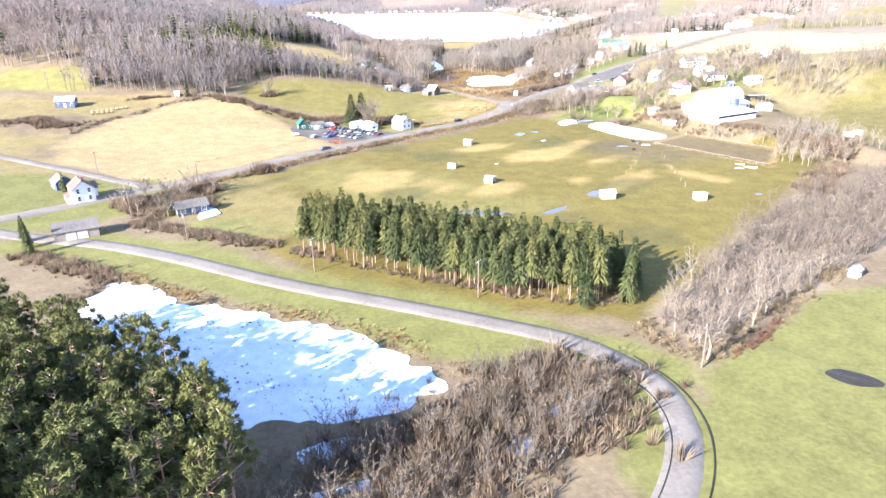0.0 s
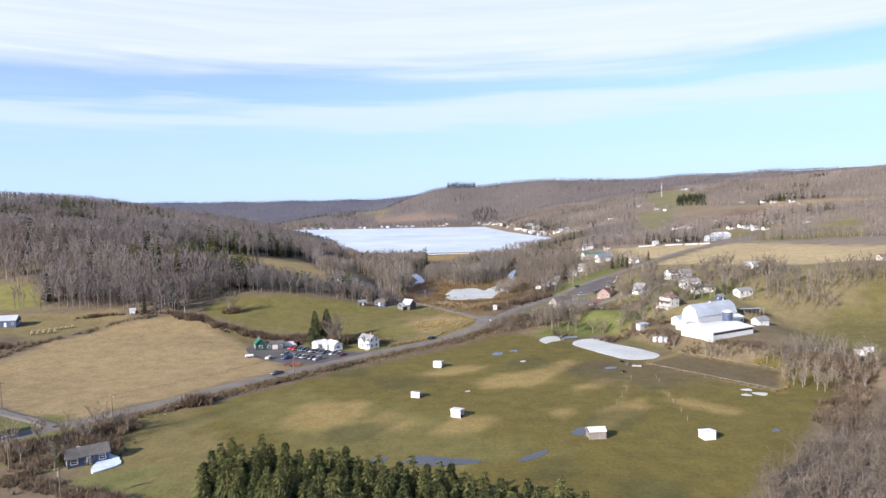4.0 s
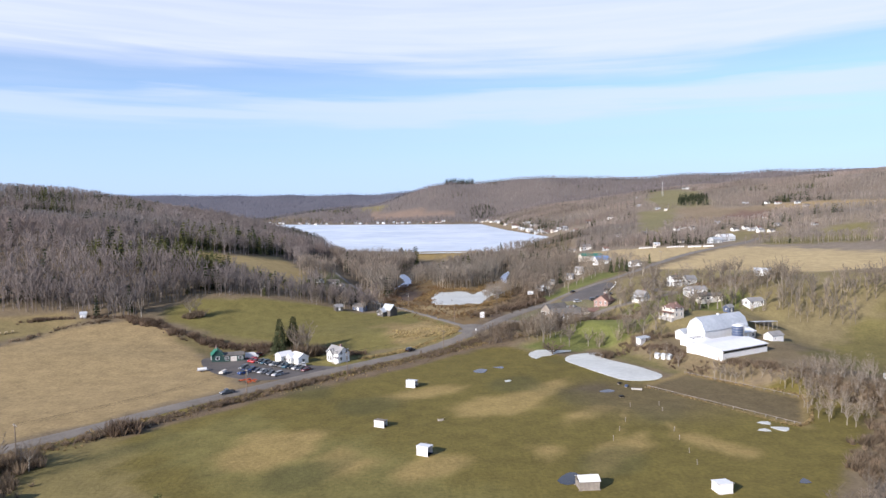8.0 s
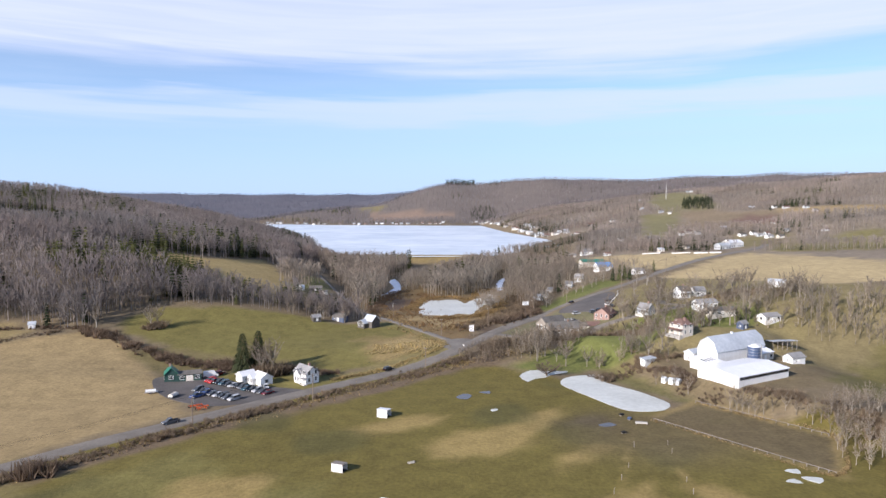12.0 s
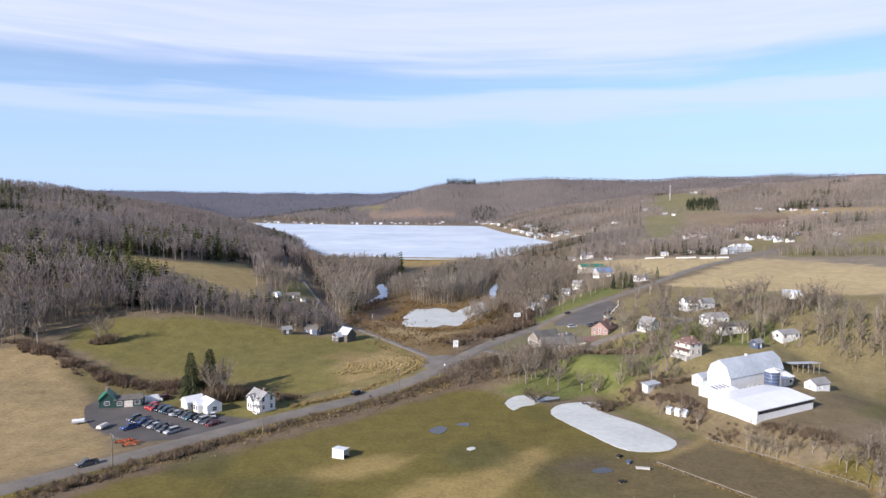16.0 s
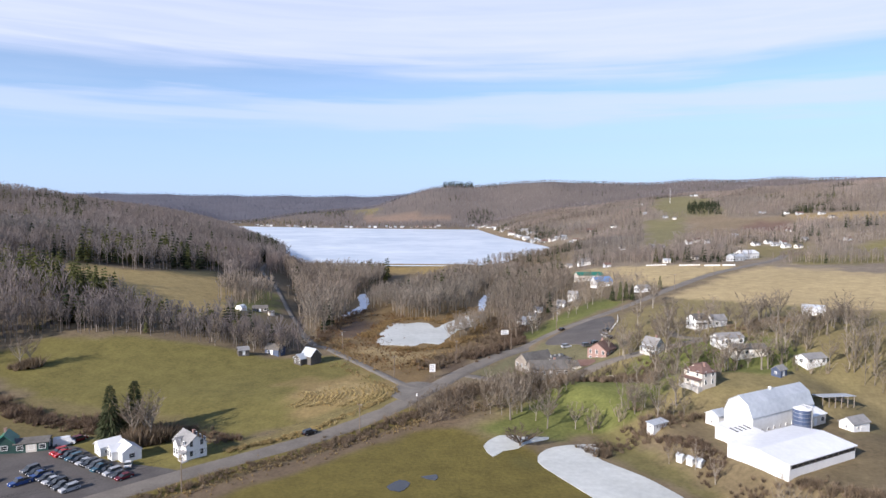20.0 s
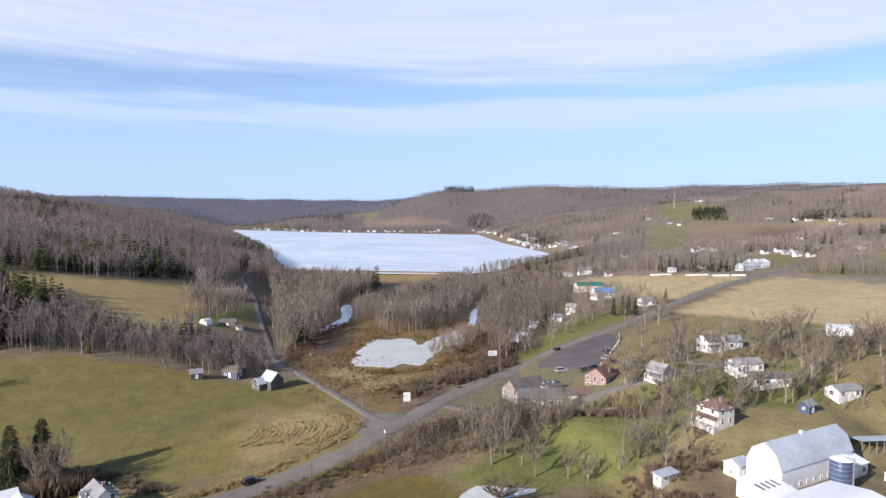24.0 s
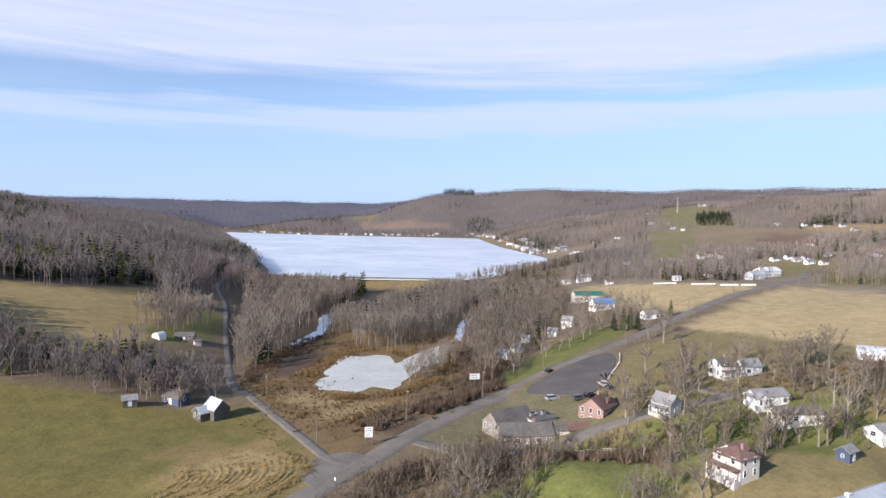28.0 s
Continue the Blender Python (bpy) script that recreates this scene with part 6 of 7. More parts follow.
SLOPE_HOUSES = [(290, 1050, 12), (439, 1430, 12), (541, 1788, 12), (432, 1292, 11), (435, 1257, 7), (730, 1954, 13), (736, 1940, 13), (762, 1902, 21), (319, 883, 9), (329, 889, 10), (338, 883, 10), (276, 875, 9), (286, 872, 8), (244, 878, 8), (255, 767, 8), (288, 785, 8),
                (384, 865, 12), (399, 869, 9), (401, 858, 10), (412, 863, 8), (404, 841, 12), (412, 832, 10), (438, 869, 10), (453, 928, 9), (563, 1220, 14), (573, 1163, 9), (576, 1133, 13), (594, 1107, 12), (584, 1065, 11), (246, 1227, 13), (250, 1155, 11), (238, 1127, 9), (264, 1081, 9), (254, 1114, 10), (242, 1269, 11), (235, 1255, 12), (251, 979, 8), (382, 912, 8), (477, 856, 9),
                (175, 822, 9), (203, 779, 8), (310, 468, 11), (322, 473, 8), (700, 985, 12), (760, 1040, 13)]
rng_slope = np.random.default_rng(88)
for hx, hy, hl in SLOPE_HOUSES:
    wall = ("white_siding", "white_siding", "cream", "grey_siding", "barn_wood")[int(rng_slope.integers(0, 5))]
    building("house", hx, hy, float(rng_slope.uniform(-5, 30)), hl * 0.9, 6.0, 2.7, 1.8, wall, ("grey_roof", "dark_roof", "tin_roof", "brown_roof")[int(rng_slope.integers(0, 4))],
             {"white_siding": "white house on the eastern slope", "cream": "cream house on the eastern slope"}.get(wall, "grey house on the eastern slope"), windows="wide", group="houses on the slope")
rng_shore = np.random.default_rng(91)
SHORE = [(-560, 2262), (-450, 2195), (-352, 2140), (-250, 2135), (-131, 2132), (0, 2140), (120, 2150), (165, 2060), (176, 1900), (178, 1700), (186, 1560), (196, 1420), (205, 1300), (226, 1252), (270, 1245), (310, 1230)]
for px, py in smooth_line(SHORE, 15):
    if rng_shore.uniform() < 0.8 and wobble(px, py, 45.0, 0.7) > -0.45:
        back = float(rng_shore.choice([0.0, 0.0, 20.0]))
        qx, qy = px + rng_shore.uniform(2, 12) + (back if py < 2000 else 0), py + rng_shore.uniform(4, 22) + back
        building("cottage", qx, qy, float(rng_shore.uniform(-30, 30)), float(rng_shore.uniform(7, 13)), 7.0, 3.4, 2.4, ("white_siding", "cream", "grey_siding", "barn_wood", "old_boards")[int(rng_shore.integers(0, 5))],
                 ("grey_roof", "dark_roof", "brown_roof", "tin_roof")[int(rng_shore.integers(0, 4))], "cottage on the far lake shore", "cottage", windows="wide", group="lakeside cottages", z=max(ground(qx, qy), 12.7))

# ---- pasture huts ----


def hut(x, y, turn, l, w, h, label, wall="white_metal", roof="white_metal", gabled=False, open_side=True):
    ob = thing("shelter", Matrix.Translation((x, y, ground(x, y))) @ pose(0, 0, 0, 0, 0, turn), label, "field shelter", "pasture shelters")
    l, w, h = l * 0.86, w * 0.86, h * 0.9
    slope = [(-w / 2, h), (0, h + 0.9), (w / 2, h)] if gabled else [(-w / 2, h), (w / 2, h - 0.35)]
    t = 0.06
    part("back_panel", Solid().box(-l / 2, -l / 2 + t, -w / 2, w / 2, 0.05, h - 0.35), M[wall], ob)
    part("side_panel", Solid().box(-l / 2, l / 2, -w / 2, -w / 2 + t, 0.05, h), M[wall], ob)
    part("side_panel", Solid().box(-l / 2, l / 2, w / 2 - t, w / 2, 0.05, h - (0 if gabled else 0.35)), M[wall], ob)
    if not open_side:
        part("front_panel", Solid().box(l / 2 - t, l / 2, -w / 2, w * 0.1, 0.05, h - 0.3), M[wall], ob)
    k = [(p[0] * 1.06, p[1] + 0.02) for p in slope]
    part("roof", Solid().prism(k + [(p[0], p[1] + 0.09) for p in reversed(k)], -l / 2 - 0.2, l / 2 + 0.2), M[roof], ob)
    part("bedding", Solid().box(-l / 2 + t, l / 2, -w / 2 + t, w / 2 - t, 0.02, 0.07), M["dark"], ob, "dark trampled bedding")
    for sy in (-w / 2 + 0.1, w / 2 - 0.1):
        part("skid", Solid().box(-l / 2 - 0.3, l / 2 + 0.3, sy - 0.09, sy + 0.09, -0.05, 0.14), M["barn_wood"], ob)


hut(9.8, 307, -20, 4.2, 3.6, 2.9, "white open-fronted field shelter in the pasture")
hut(2, 263, -20, 3.8, 3.0, 2.4, "white field shelter with a weathered dark roof", roof="barn_wood")
hut(16, 240, -25, 3.9, 3.6, 2.9, "white open-fronted field shelter on grass")
hut(55.5, 218, 5, 5.6, 4.4, 2.4, "large board shelter with a white gable roof", "barn_wood", "white_metal", True, False)
hut(86.5, 215, 10, 4.0, 3.8, 2.8, "white field shelter at the edge of the woods")
hut(184, 298, -10, 4.6, 3.6, 2.6, "white field shelter in the far pasture")
hut(200, 317, 15, 3.4, 3.0, 2.4, "small white shelter in the far pasture")
hut(20.5, 268, 30, 1.8, 1.0, 0.6, "low pale feed trough in the pasture", "cream", "cream")

# ---- vehicles ----


def wheel(parent, x, y, r):
    w = part("wheel", Solid().tube((0, -0.11, 0), (0, 0.11, 0), r, r, 12), M["tyre"], parent, at=pose(x, y, r))
    part("rim", Solid().tube((0, -0.12, 0), (0, 0.12, 0), r * 0.6, r * 0.6, 8), M["steel"], w)


def car(paint, style, label, m, group="cars on the lot"):
    l, w, h = {"saloon": (4.6, 1.76, 1.42), "suv": (4.7, 1.85, 1.75), "pickup": (5.4, 1.9, 1.8), "van": (5.8, 2.0, 2.4)}[style]
    ob = thing("car" if style in ("saloon", "suv") else style, m, label, {"pickup": "pickup", "van": "van"}.get(style, "car"), group)
    a, belt = l / 2, 0.58 * h
    hull = [(-a, 0.3), (-a, belt * 0.88), (-a + 0.15, belt), (a - 1.3, belt), (a - 0.15, belt * 0.86), (a, belt * 0.7), (a, 0.3), (a - 0.5, 0.22), (-a + 0.4, 0.22)]
    part("body", Solid().prism(hull, -w / 2, w / 2, "y"), PAINT[paint], ob)
    x0, x1, x2, x3 = {"saloon": (-a + 0.55, -a + 1.2, 0.35, 1.15), "suv": (-a + 0.08, -a + 0.4, 0.5, 1.2), "pickup": (-0.5, -0.35, 0.7, 1.4), "van": (-a + 0.05, -a + 0.12, a - 1.4, a - 0.7)}[style]
    k = 0.16
    glass = Solid().add([(x0, -w / 2 + 0.04, belt), (x3, -w / 2 + 0.04, belt), (x3, w / 2 - 0.04, belt), (x0, w / 2 - 0.04, belt), (x1, -w / 2 + k, h - 0.05), (x2, -w / 2 + k, h - 0.05), (x2, w / 2 - k, h - 0.05), (x1, w / 2 - k, h - 0.05)],
                        [(3, 2, 1, 0), (4, 5, 6, 7), (0, 1, 5, 4), (1, 2, 6, 5), (2, 3, 7, 6), (3, 0, 4, 7)])
    part("greenhouse", glass, PAINT[paint] if style == "van" else M["glass"], ob)
    part("roof_panel", Solid().box(x1 - 0.04, x2 + 0.04, -w / 2 + k - 0.03, w / 2 - k + 0.03, h - 0.06, h), PAINT[paint], ob)
    if style == "pickup":
        part("bed_liner", Solid().box(-a + 0.12, -0.6, -w / 2 + 0.12, w / 2 - 0.12, belt - 0.02, belt + 0.015), M["dark"], ob)
    for sx in (-a + 0.85, a - 0.9):
        for sy in (-w / 2 + 0.1, w / 2 - 0.1):
            wheel(ob, sx, sy, 0.34 if style == "saloon" else 0.39)
    for sy in (-w / 2 + 0.3, w / 2 - 0.3):
        part("headlight", Solid().box(a - 0.06, a + 0.01, sy - 0.17, sy + 0.17, belt * 0.72, belt * 0.88), M["trim"], ob)
        part("tail_light", Solid().box(-a - 0.01, -a + 0.05, sy - 0.15, sy + 0.15, belt * 0.7, belt * 0.9), PAINT["maroon"], ob)
    return ob


def on_ground(x, y, turn, lift=0.1):
    return Matrix.Translation((x, y, ground(x, y) + lift)) @ pose(0, 0, 0, 0, 0, turn)


CARS = {}


def park(paint, style, x, y, turn, group, lift=0.1):
    words = {"saloon": "car", "suv": "sport utility car", "pickup": "pickup truck", "van": "panel van"}[style]
    label = "%s %s parked on dark asphalt" % (paint, words) if "lot" in group else "%s %s on the highway" % (paint, words)
    m = on_ground(x, y, turn, lift)
    key = (paint, style, label)
    if key in CARS:
        tagged(copy_thing(CARS[key], m), group=group)
    else:
        CARS[key] = car(paint, style, label, m, group)


rng_car = np.random.default_rng(17)
for k, (paint, style) in enumerate((("red", "suv"), ("red", "pickup"), ("black", "suv"), ("teal", "suv"), ("black", "saloon"), ("silver", "saloon"), ("black", "suv"), ("grey", "suv"), ("teal", "pickup"), ("black", "saloon"), ("silver", "suv"), ("grey", "saloon"), ("maroon", "saloon"))):
    u = k / 12
    park(paint, style, -62 + 27 * u, 349.5 - 17 * u, 238 + float(rng_car.uniform(-4, 4)), "cars on the lot")
for k, (paint, style) in enumerate((("grey", "suv"), ("black", "saloon"), ("blue", "pickup"), ("grey", "saloon"), ("silver", "saloon"), ("black", "suv"), ("grey", "pickup"), ("silver", "suv"))):
    u = k / 7
    park(paint, style, -62 + 17 * u, 336.5 - 11.5 * u, 238 + float(rng_car.uniform(-4, 4)), "cars on the lot")
park("blue", "pickup", -59.5, 328.5, 235, "cars on the lot")
park("white", "van", -64.5, 356.5, 25, "cars on the lot")
park("white", "saloon", -38, 341, 110, "cars on the lot")
park("red", "saloon", -66, 358, 70, "cars on the lot", 0.05)
park("maroon", "suv", -62, 360, 60, "cars on the lot", 0.05)
park("black", "suv", 6.5, 366.5, 45, "cars on the highway", 0.17)
park("black", "saloon", 109, 495.5, 45, "cars on the highway", 0.17)
park("grey", "pickup", -57, 299.5, 225, "cars on the highway", 0.17)
for paint, style, x, y, turn in (("silver", "suv", 104, 457.5, 20), ("white", "suv", 122.4, 461.4, 100), ("black", "saloon", 126, 471, 20), ("grey", "suv", 112, 452, 25), ("black", "suv", 116, 452.5, 30), ("black", "saloon", 123.5, 457, 100)):
    park(paint, style, x, y, turn, "cars on the parking lot", 0.25)
park("white", "pickup", -92, 214, 30, "cars by a farmyard lot", 0.05)

# ---- trees among the houses ----
def free_places(spots, gap=2.0):
    out = []
    for x, y in spots:
        if inside(GREEN, np.array([x]), np.array([y]))[0] < 1 and all((x - fx) ** 2 + (y - fy) ** 2 > (r + gap) ** 2 for fx, fy, r in FOOT) and float(off_line(HIGHWAY, np.array([x]), np.array([y]))[0]) > 6.5:
            out.append((x, y))
    return out


VILLAGE = [(66, 372), (62, 402), (84, 412), (112, 412), (128, 440), (146, 468), (175, 478), (212, 462), (236, 442), (216, 420), (200, 404), (150, 400), (122, 366)]
planting("bare_tree", GARDEN + BROAD, free_places(places(VILLAGE, 10.0, 101), 1.0), "bare tree among the village gardens", "village trees", 102, 0.55, 1.15)
x_, y_ = np.array(free_places(places([(66, 372), (62, 404), (84, 414), (112, 416), (128, 446), (146, 474), (180, 484), (216, 466), (240, 444), (218, 418), (200, 402), (150, 398), (122, 366)], 4.6, 109), 1.2)).T
thick_ = wobble(x_, y_, 9.0, 4.4) > 0.12
x_, y_ = x_[thick_], y_[thick_]
grove("garden_thicket", SHRUB + MID_BARE[:4], x_, y_, 6.5 + 3.0 * wobble(x_, y_, 14.0, 2.2), (0.27, 0.226, 0.172), "bare brown trees and tall shrubs between the gardens", "thicket", wide=1.05)
x_, y_ = np.array(free_places(places([(33, 389), (55, 404), (81, 430), (114, 421), (120, 400), (108, 388), (89, 400), (68, 388), (45, 374)], 2.9, 110), 1.0)).T
grove("bank_thicket", SHRUB + MID_BARE[:2], x_, y_, 5.2 + 2.2 * wobble(x_, y_, 8.0, 5.2), (0.215, 0.172, 0.128), "dense brown trees and shrubs on the bank below the tavern", "thicket", wide=1.15)
thicket("cottage_trees", GARDEN, free_places(places([(84, 500), (104, 540), (124, 570), (132, 600), (150, 660), (170, 700), (158, 760), (186, 610), (176, 560), (150, 565)], 9.0, 103)), "bare trees beside the cottages", 104, 0.6, 1.1)
thicket("bank_trees", GARDEN, free_places(places([(56, 386), (66, 398), (90, 408), (120, 404), (126, 392), (112, 380), (96, 382), (80, 378)], 8.0, 105), 1.5), "spindly bare trees on the brushy bank", 106, 0.4, 0.75)
planting("bare_tree", BARE, free_places(places([(152, 300), (160, 308), (176, 304), (172, 282), (160, 268), (150, 286)], 6.0, 107)), "pale bare tree below the barn", "barnyard trees", 108, 0.45, 0.75)
brush("brush", [(66, 405), (90, 411), (118, 409), (134, 418)], 7.0, 12.0, 2.0, BRUSH, "brown brush on the bank below the tavern", 58)
brush("brush", [(93.2, 354.2), (104.2, 359.8), (117.1, 365.3), (130, 369)], 8.0, 8.0, 2.0, BRUSH, "brown brush behind the farm sheds", 59)
brush("brush", [(150, 410), (170, 440), (200, 456), (226, 462)], 14.0, 6.0, 1.6, BRUSH, "scrubby hedges between the gardens", 60)
brush("brush", [(152, 292), (160, 284), (168, 276), (150, 250), (128, 222)], 8.0, 9.0, 2.4, BRUSH, "grey brush at the edge of the pasture", 61)
brush("weeds", [(97, 303), (113, 282), (130, 260), (146, 288), (131, 306), (118, 322)], 1.0, 6.0, 0.6, WEED, "dry grass round the ploughed strip", 62)
brush("brush", [(-78, 259), (-76, 262), (-74, 261)], 4.0, 24.0, 3.6, BRUSH_RED, "round brown bush beside the highway", 63)
brush("brush", [(-62, 366), (-52, 372), (-34, 368), (-18, 362)], 6.0, 7.0, 2.0, BRUSH_RED, "brown brush behind the farmhouse", 64)
brush("brush", [(56, 112), (60, 115), (68, 122), (72, 126)], 2.2, 6.0, 0.9, (0.21, 0.115, 0.08), "red-brown bracken along the lawn", 65)

# pale stubble rows in the corner of the meadow, reeds in the marsh
for k in range(20):
    rx, ry = 27.5 - 1.6 * k, 403 - 0.35 * k + 0.8 * math.sin(k * 0.7)
    brush("stubble", [(rx - 3, ry - 12 + 0.2 * k), (rx + 0.6, ry - 4), (rx + 1.2, ry + 3), (rx - 1, ry + 12 - 0.3 * k)], 0.45, 6.5, 0.6, (0.50, 0.40, 0.20), "pale rows of stubble in the meadow's corner", 200 + k)
brush("reeds", [(8, 500), (14, 530), (20, 552), (36, 560), (48, 545), (60, 590), (70, 590), (68, 520), (50, 480), (30, 470)], 5.0, 14.0, 1.3, (0.30, 0.21, 0.10), "tawny reeds round the frozen marsh pool", 66)
brush("brush", [(44, 440), (56, 460), (70, 485), (80, 520), (84, 560)], 10.0, 9.0, 2.2, BRUSH, "brown brush along the marsh", 67)
brush("brush", [(-12, 490), (-14, 520), (-10, 560), (0, 590)], 7.0, 8.0, 1.6, BRUSH_RED, "rusty brush at the foot of the trees", 68)

brush("weeds", [(-14, 352), (2, 366), (18, 384), (28, 398), (29, 408)], 2.2, 12.0, 0.9, (0.42, 0.33, 0.16), "pale tall grass on the highway's verge", 210)
brush("weeds", [(0, 398), (8, 412), (20, 414), (26, 404)], 9.0, 6.0, 0.5, (0.40, 0.31, 0.15), "pale straw in the meadow's corner", 211)
brush("weeds", [(-4, 490), (6, 460), (24, 440), (38, 446), (54, 470)], 9.0, 9.0, 0.9, (0.33, 0.24, 0.12), "pale grass tussocks in the marsh", 212)
thicket("yard_trees", GARDEN, free_places(places([(-56, 452), (-18, 456), (-12, 466), (-30, 472), (-60, 466)], 6.0, 213), 0.5), "bare trees round the dark blue house", 214, 0.6, 0.95)
thicket("marsh_trees", GARDEN, places([(46, 490), (58, 496), (68, 516), (78, 552), (68, 560), (54, 540), (52, 515)], 4.8, 215), "bare trees at the edge of the marsh pool", 216, 0.5, 0.85)

# ---- poles, wires, signs ----


def utility_pole(x, y, h, turn, label="weathered wooden utility pole with a crossarm", transformer=False):
    ob = thing("utility_pole", Matrix.Translation((x, y, ground(x, y))) @ pose(0, 0, 0, 0, 0, turn), label, "utility pole", "utility poles")
    part("post", Solid().tube((0, 0, -0.3), (0, 0, h), 0.19, 0.13, 8), M["pole"], ob)
    arm = part("crossarm", Solid().box(-0.06, 0.06, -1.2, 1.2, h - 0.55, h - 0.42), M["pole"], ob)
    for sy in (-1.05, -0.4, 0.4, 1.05):
        part("insulator", Solid().tube((0, sy, h - 0.42), (0, sy, h - 0.22), 0.06, 0.05, 6), M["trim"], arm)
    if transformer:
        part("transformer", Solid().tube((0.42, 0, h - 2.2), (0.42, 0, h - 1.1), 0.26, 0.26, 10), M["steel"], ob)
    return [(x - sy * math.sin(radians(turn)), y + sy * math.cos(radians(turn)), ground(x, y) + h - 0.22) for sy in (-1.05, 0.4, 1.05)]


def wires(ends_a, ends_b, sag=0.9):
    ob = thing("power_line", pose(*ends_a[0]), "thin dark overhead wires sagging between poles", "wires", "overhead wires")
    for a, b in zip(ends_a, ends_b):
        a, b = Vector(a) - Vector(ends_a[0]), Vector(b) - Vector(ends_a[0])
        pts = [a.lerp(b, k / 10) - Vector((0, 0, sag * 4 * (k / 10) * (1 - k / 10))) for k in range(11)]
        verts = [p + Vector(o) for p in pts for o in ((0.02, 0.012, -0.012), (-0.02, 0.012, -0.012), (0, -0.012, 0.022))]
        faces = [(3 * k + j, 3 * k + (j + 1) % 3, 3 * k + 3 + (j + 1) % 3, 3 * k + 3 + j) for k in range(10) for j in range(3)]
        part("strand", Solid().add(verts, faces), M["wire"], ob)


def pole_line(spots, h, transformer_at=()):
    ends = []
    for k, (x, y) in enumerate(spots):
        a, b = spots[max(k - 1, 0)], spots[min(k + 1, len(spots) - 1)]
        ends.append(utility_pole(x, y, h, math.degrees(math.atan2(b[1] - a[1], b[0] - a[0])), transformer=k in transformer_at))
    for a, b in zip(ends, ends[1:]):
        wires(a, b)


pole_line([(75, 82), (48, 107.4), (7, 139.5), (-34.9, 156), (-77, 180), (-104, 203), (-142, 257)], 9.5, (3, 4))
pole_line([(-95, 240), (-49.5, 298), (-17, 325), (22, 368)], 9.5, (1,))
pole_line([(28.7, 424), (1, 470), (-26, 520), (-60, 620)], 9.0, (1,))
pole_line([(54, 446), (80.6, 472), (107.4, 503), (146, 519), (196, 580), (248, 645)], 10.5, (2, 3))


def sign(x, y, turn, w, h, low, label, posts=2, panels=1, lines=2):
    ob = thing("road_sign", Matrix.Translation((x, y, ground(x, y))) @ pose(0, 0, 0, 0, 0, turn), label, "sign")
    for k in range(posts):
        px = (k - (posts - 1) / 2) * w * 0.8
        part("post", Solid().box(px - 0.08, px + 0.08, -0.08, 0.08, -0.3, low + h * panels + 0.2), M["pole"], ob)
    for k in range(panels):
        z0 = low + k * (h + 0.15)
        board = part("board", Solid().box(-w / 2, w / 2, -0.16, -0.09, z0, z0 + h), M["trim"], ob)
        for j in range(lines):
            zz = z0 + h * (j + 0.7) / (lines + 0.6)
            part("bar", Solid().box(-w * 0.38, w * (0.36 - 0.1 * j), -0.168, -0.16, zz - 0.05 * h, zz + 0.05 * h), M["silo_blue"], board, "dark bar of unreadable writing")


sign(44, 425, 10, 2.4, 1.5, 2.4, "white two-panel roadside sign on wooden posts", 2, 2)
sign(77.5, 472.5, 15, 3.8, 2.1, 7.4, "white sign board high on a pole", 1, 1)
sign(39, 396.5, -45, 0.6, 0.8, 1.2, "small white highway marker", 1, 1, 1)


def stake(x, y, h, label, group, lean=0.0):
    ob = thing("fence_post", Matrix.Translation((x, y, ground(x, y))) @ pose(0, 0, 0, lean, lean * 0.6, 0), label, "fence post", group)
    part("post", Solid().tube((0, 0, -0.2), (0, 0, h), 0.08, 0.07, 6), M["barn_wood"], ob)
    part("cap", Solid().tube((0, 0, h), (0, 0, h + 0.05), 0.08, 0.03, 6), M["cream"], ob)


for k, (px, py) in enumerate(((84, 280), (78, 265), (74, 257), (70, 249), (94, 281), (93, 275), (90, 256), (89, 249), (88, 239), (87, 231))):
    stake(px, py, 1.4, "pale wooden stake of an electric fence", "pasture stakes", (k * 7) % 9 - 4)


def rail_fence(points, h, rails, mat, label, spacing=3.0):
    ob = thing("fence", pose(points[0][0], points[0][1], ground(*points[0])), label, "fence")
    line = smooth_line(points, spacing)
    base = Vector((points[0][0], points[0][1], ground(*points[0])))
    tops = [Vector((x, y, ground(x, y))) - base for x, y in line]
    for p in tops:
        part("post", Solid().box(p.x - 0.08, p.x + 0.08, p.y - 0.08, p.y + 0.08, p.z - 0.3, p.z + h), M[mat], ob)
    for a, b in zip(tops, tops[1:]):
        for k in range(rails):
            z = Vector((0, 0, h * (0.9 - 0.42 * k)))
            part("rail", Solid().tube(a + z, b + z, 0.09, 0.09, 4), M[mat], ob)


rail_fence([(63, 406), (79, 415), (102, 417.5), (118, 414.5)], 0.9, 2, "cream", "pale guard rail along the terrace lane")
rail_fence([(97, 303), (113, 282), (130, 260)], 0.9, 1, "barn_wood", "weathered rail fence beside the ploughed strip")
rail_fence([(118, 322), (131, 306), (145, 288.5)], 0.9, 1, "barn_wood", "weathered rail fence above the ploughed strip")
rail_fence([(140, 506), (135, 488), (126, 468)], 0.9, 2, "trim", "low pale wall beside the parking lot", 2.0)


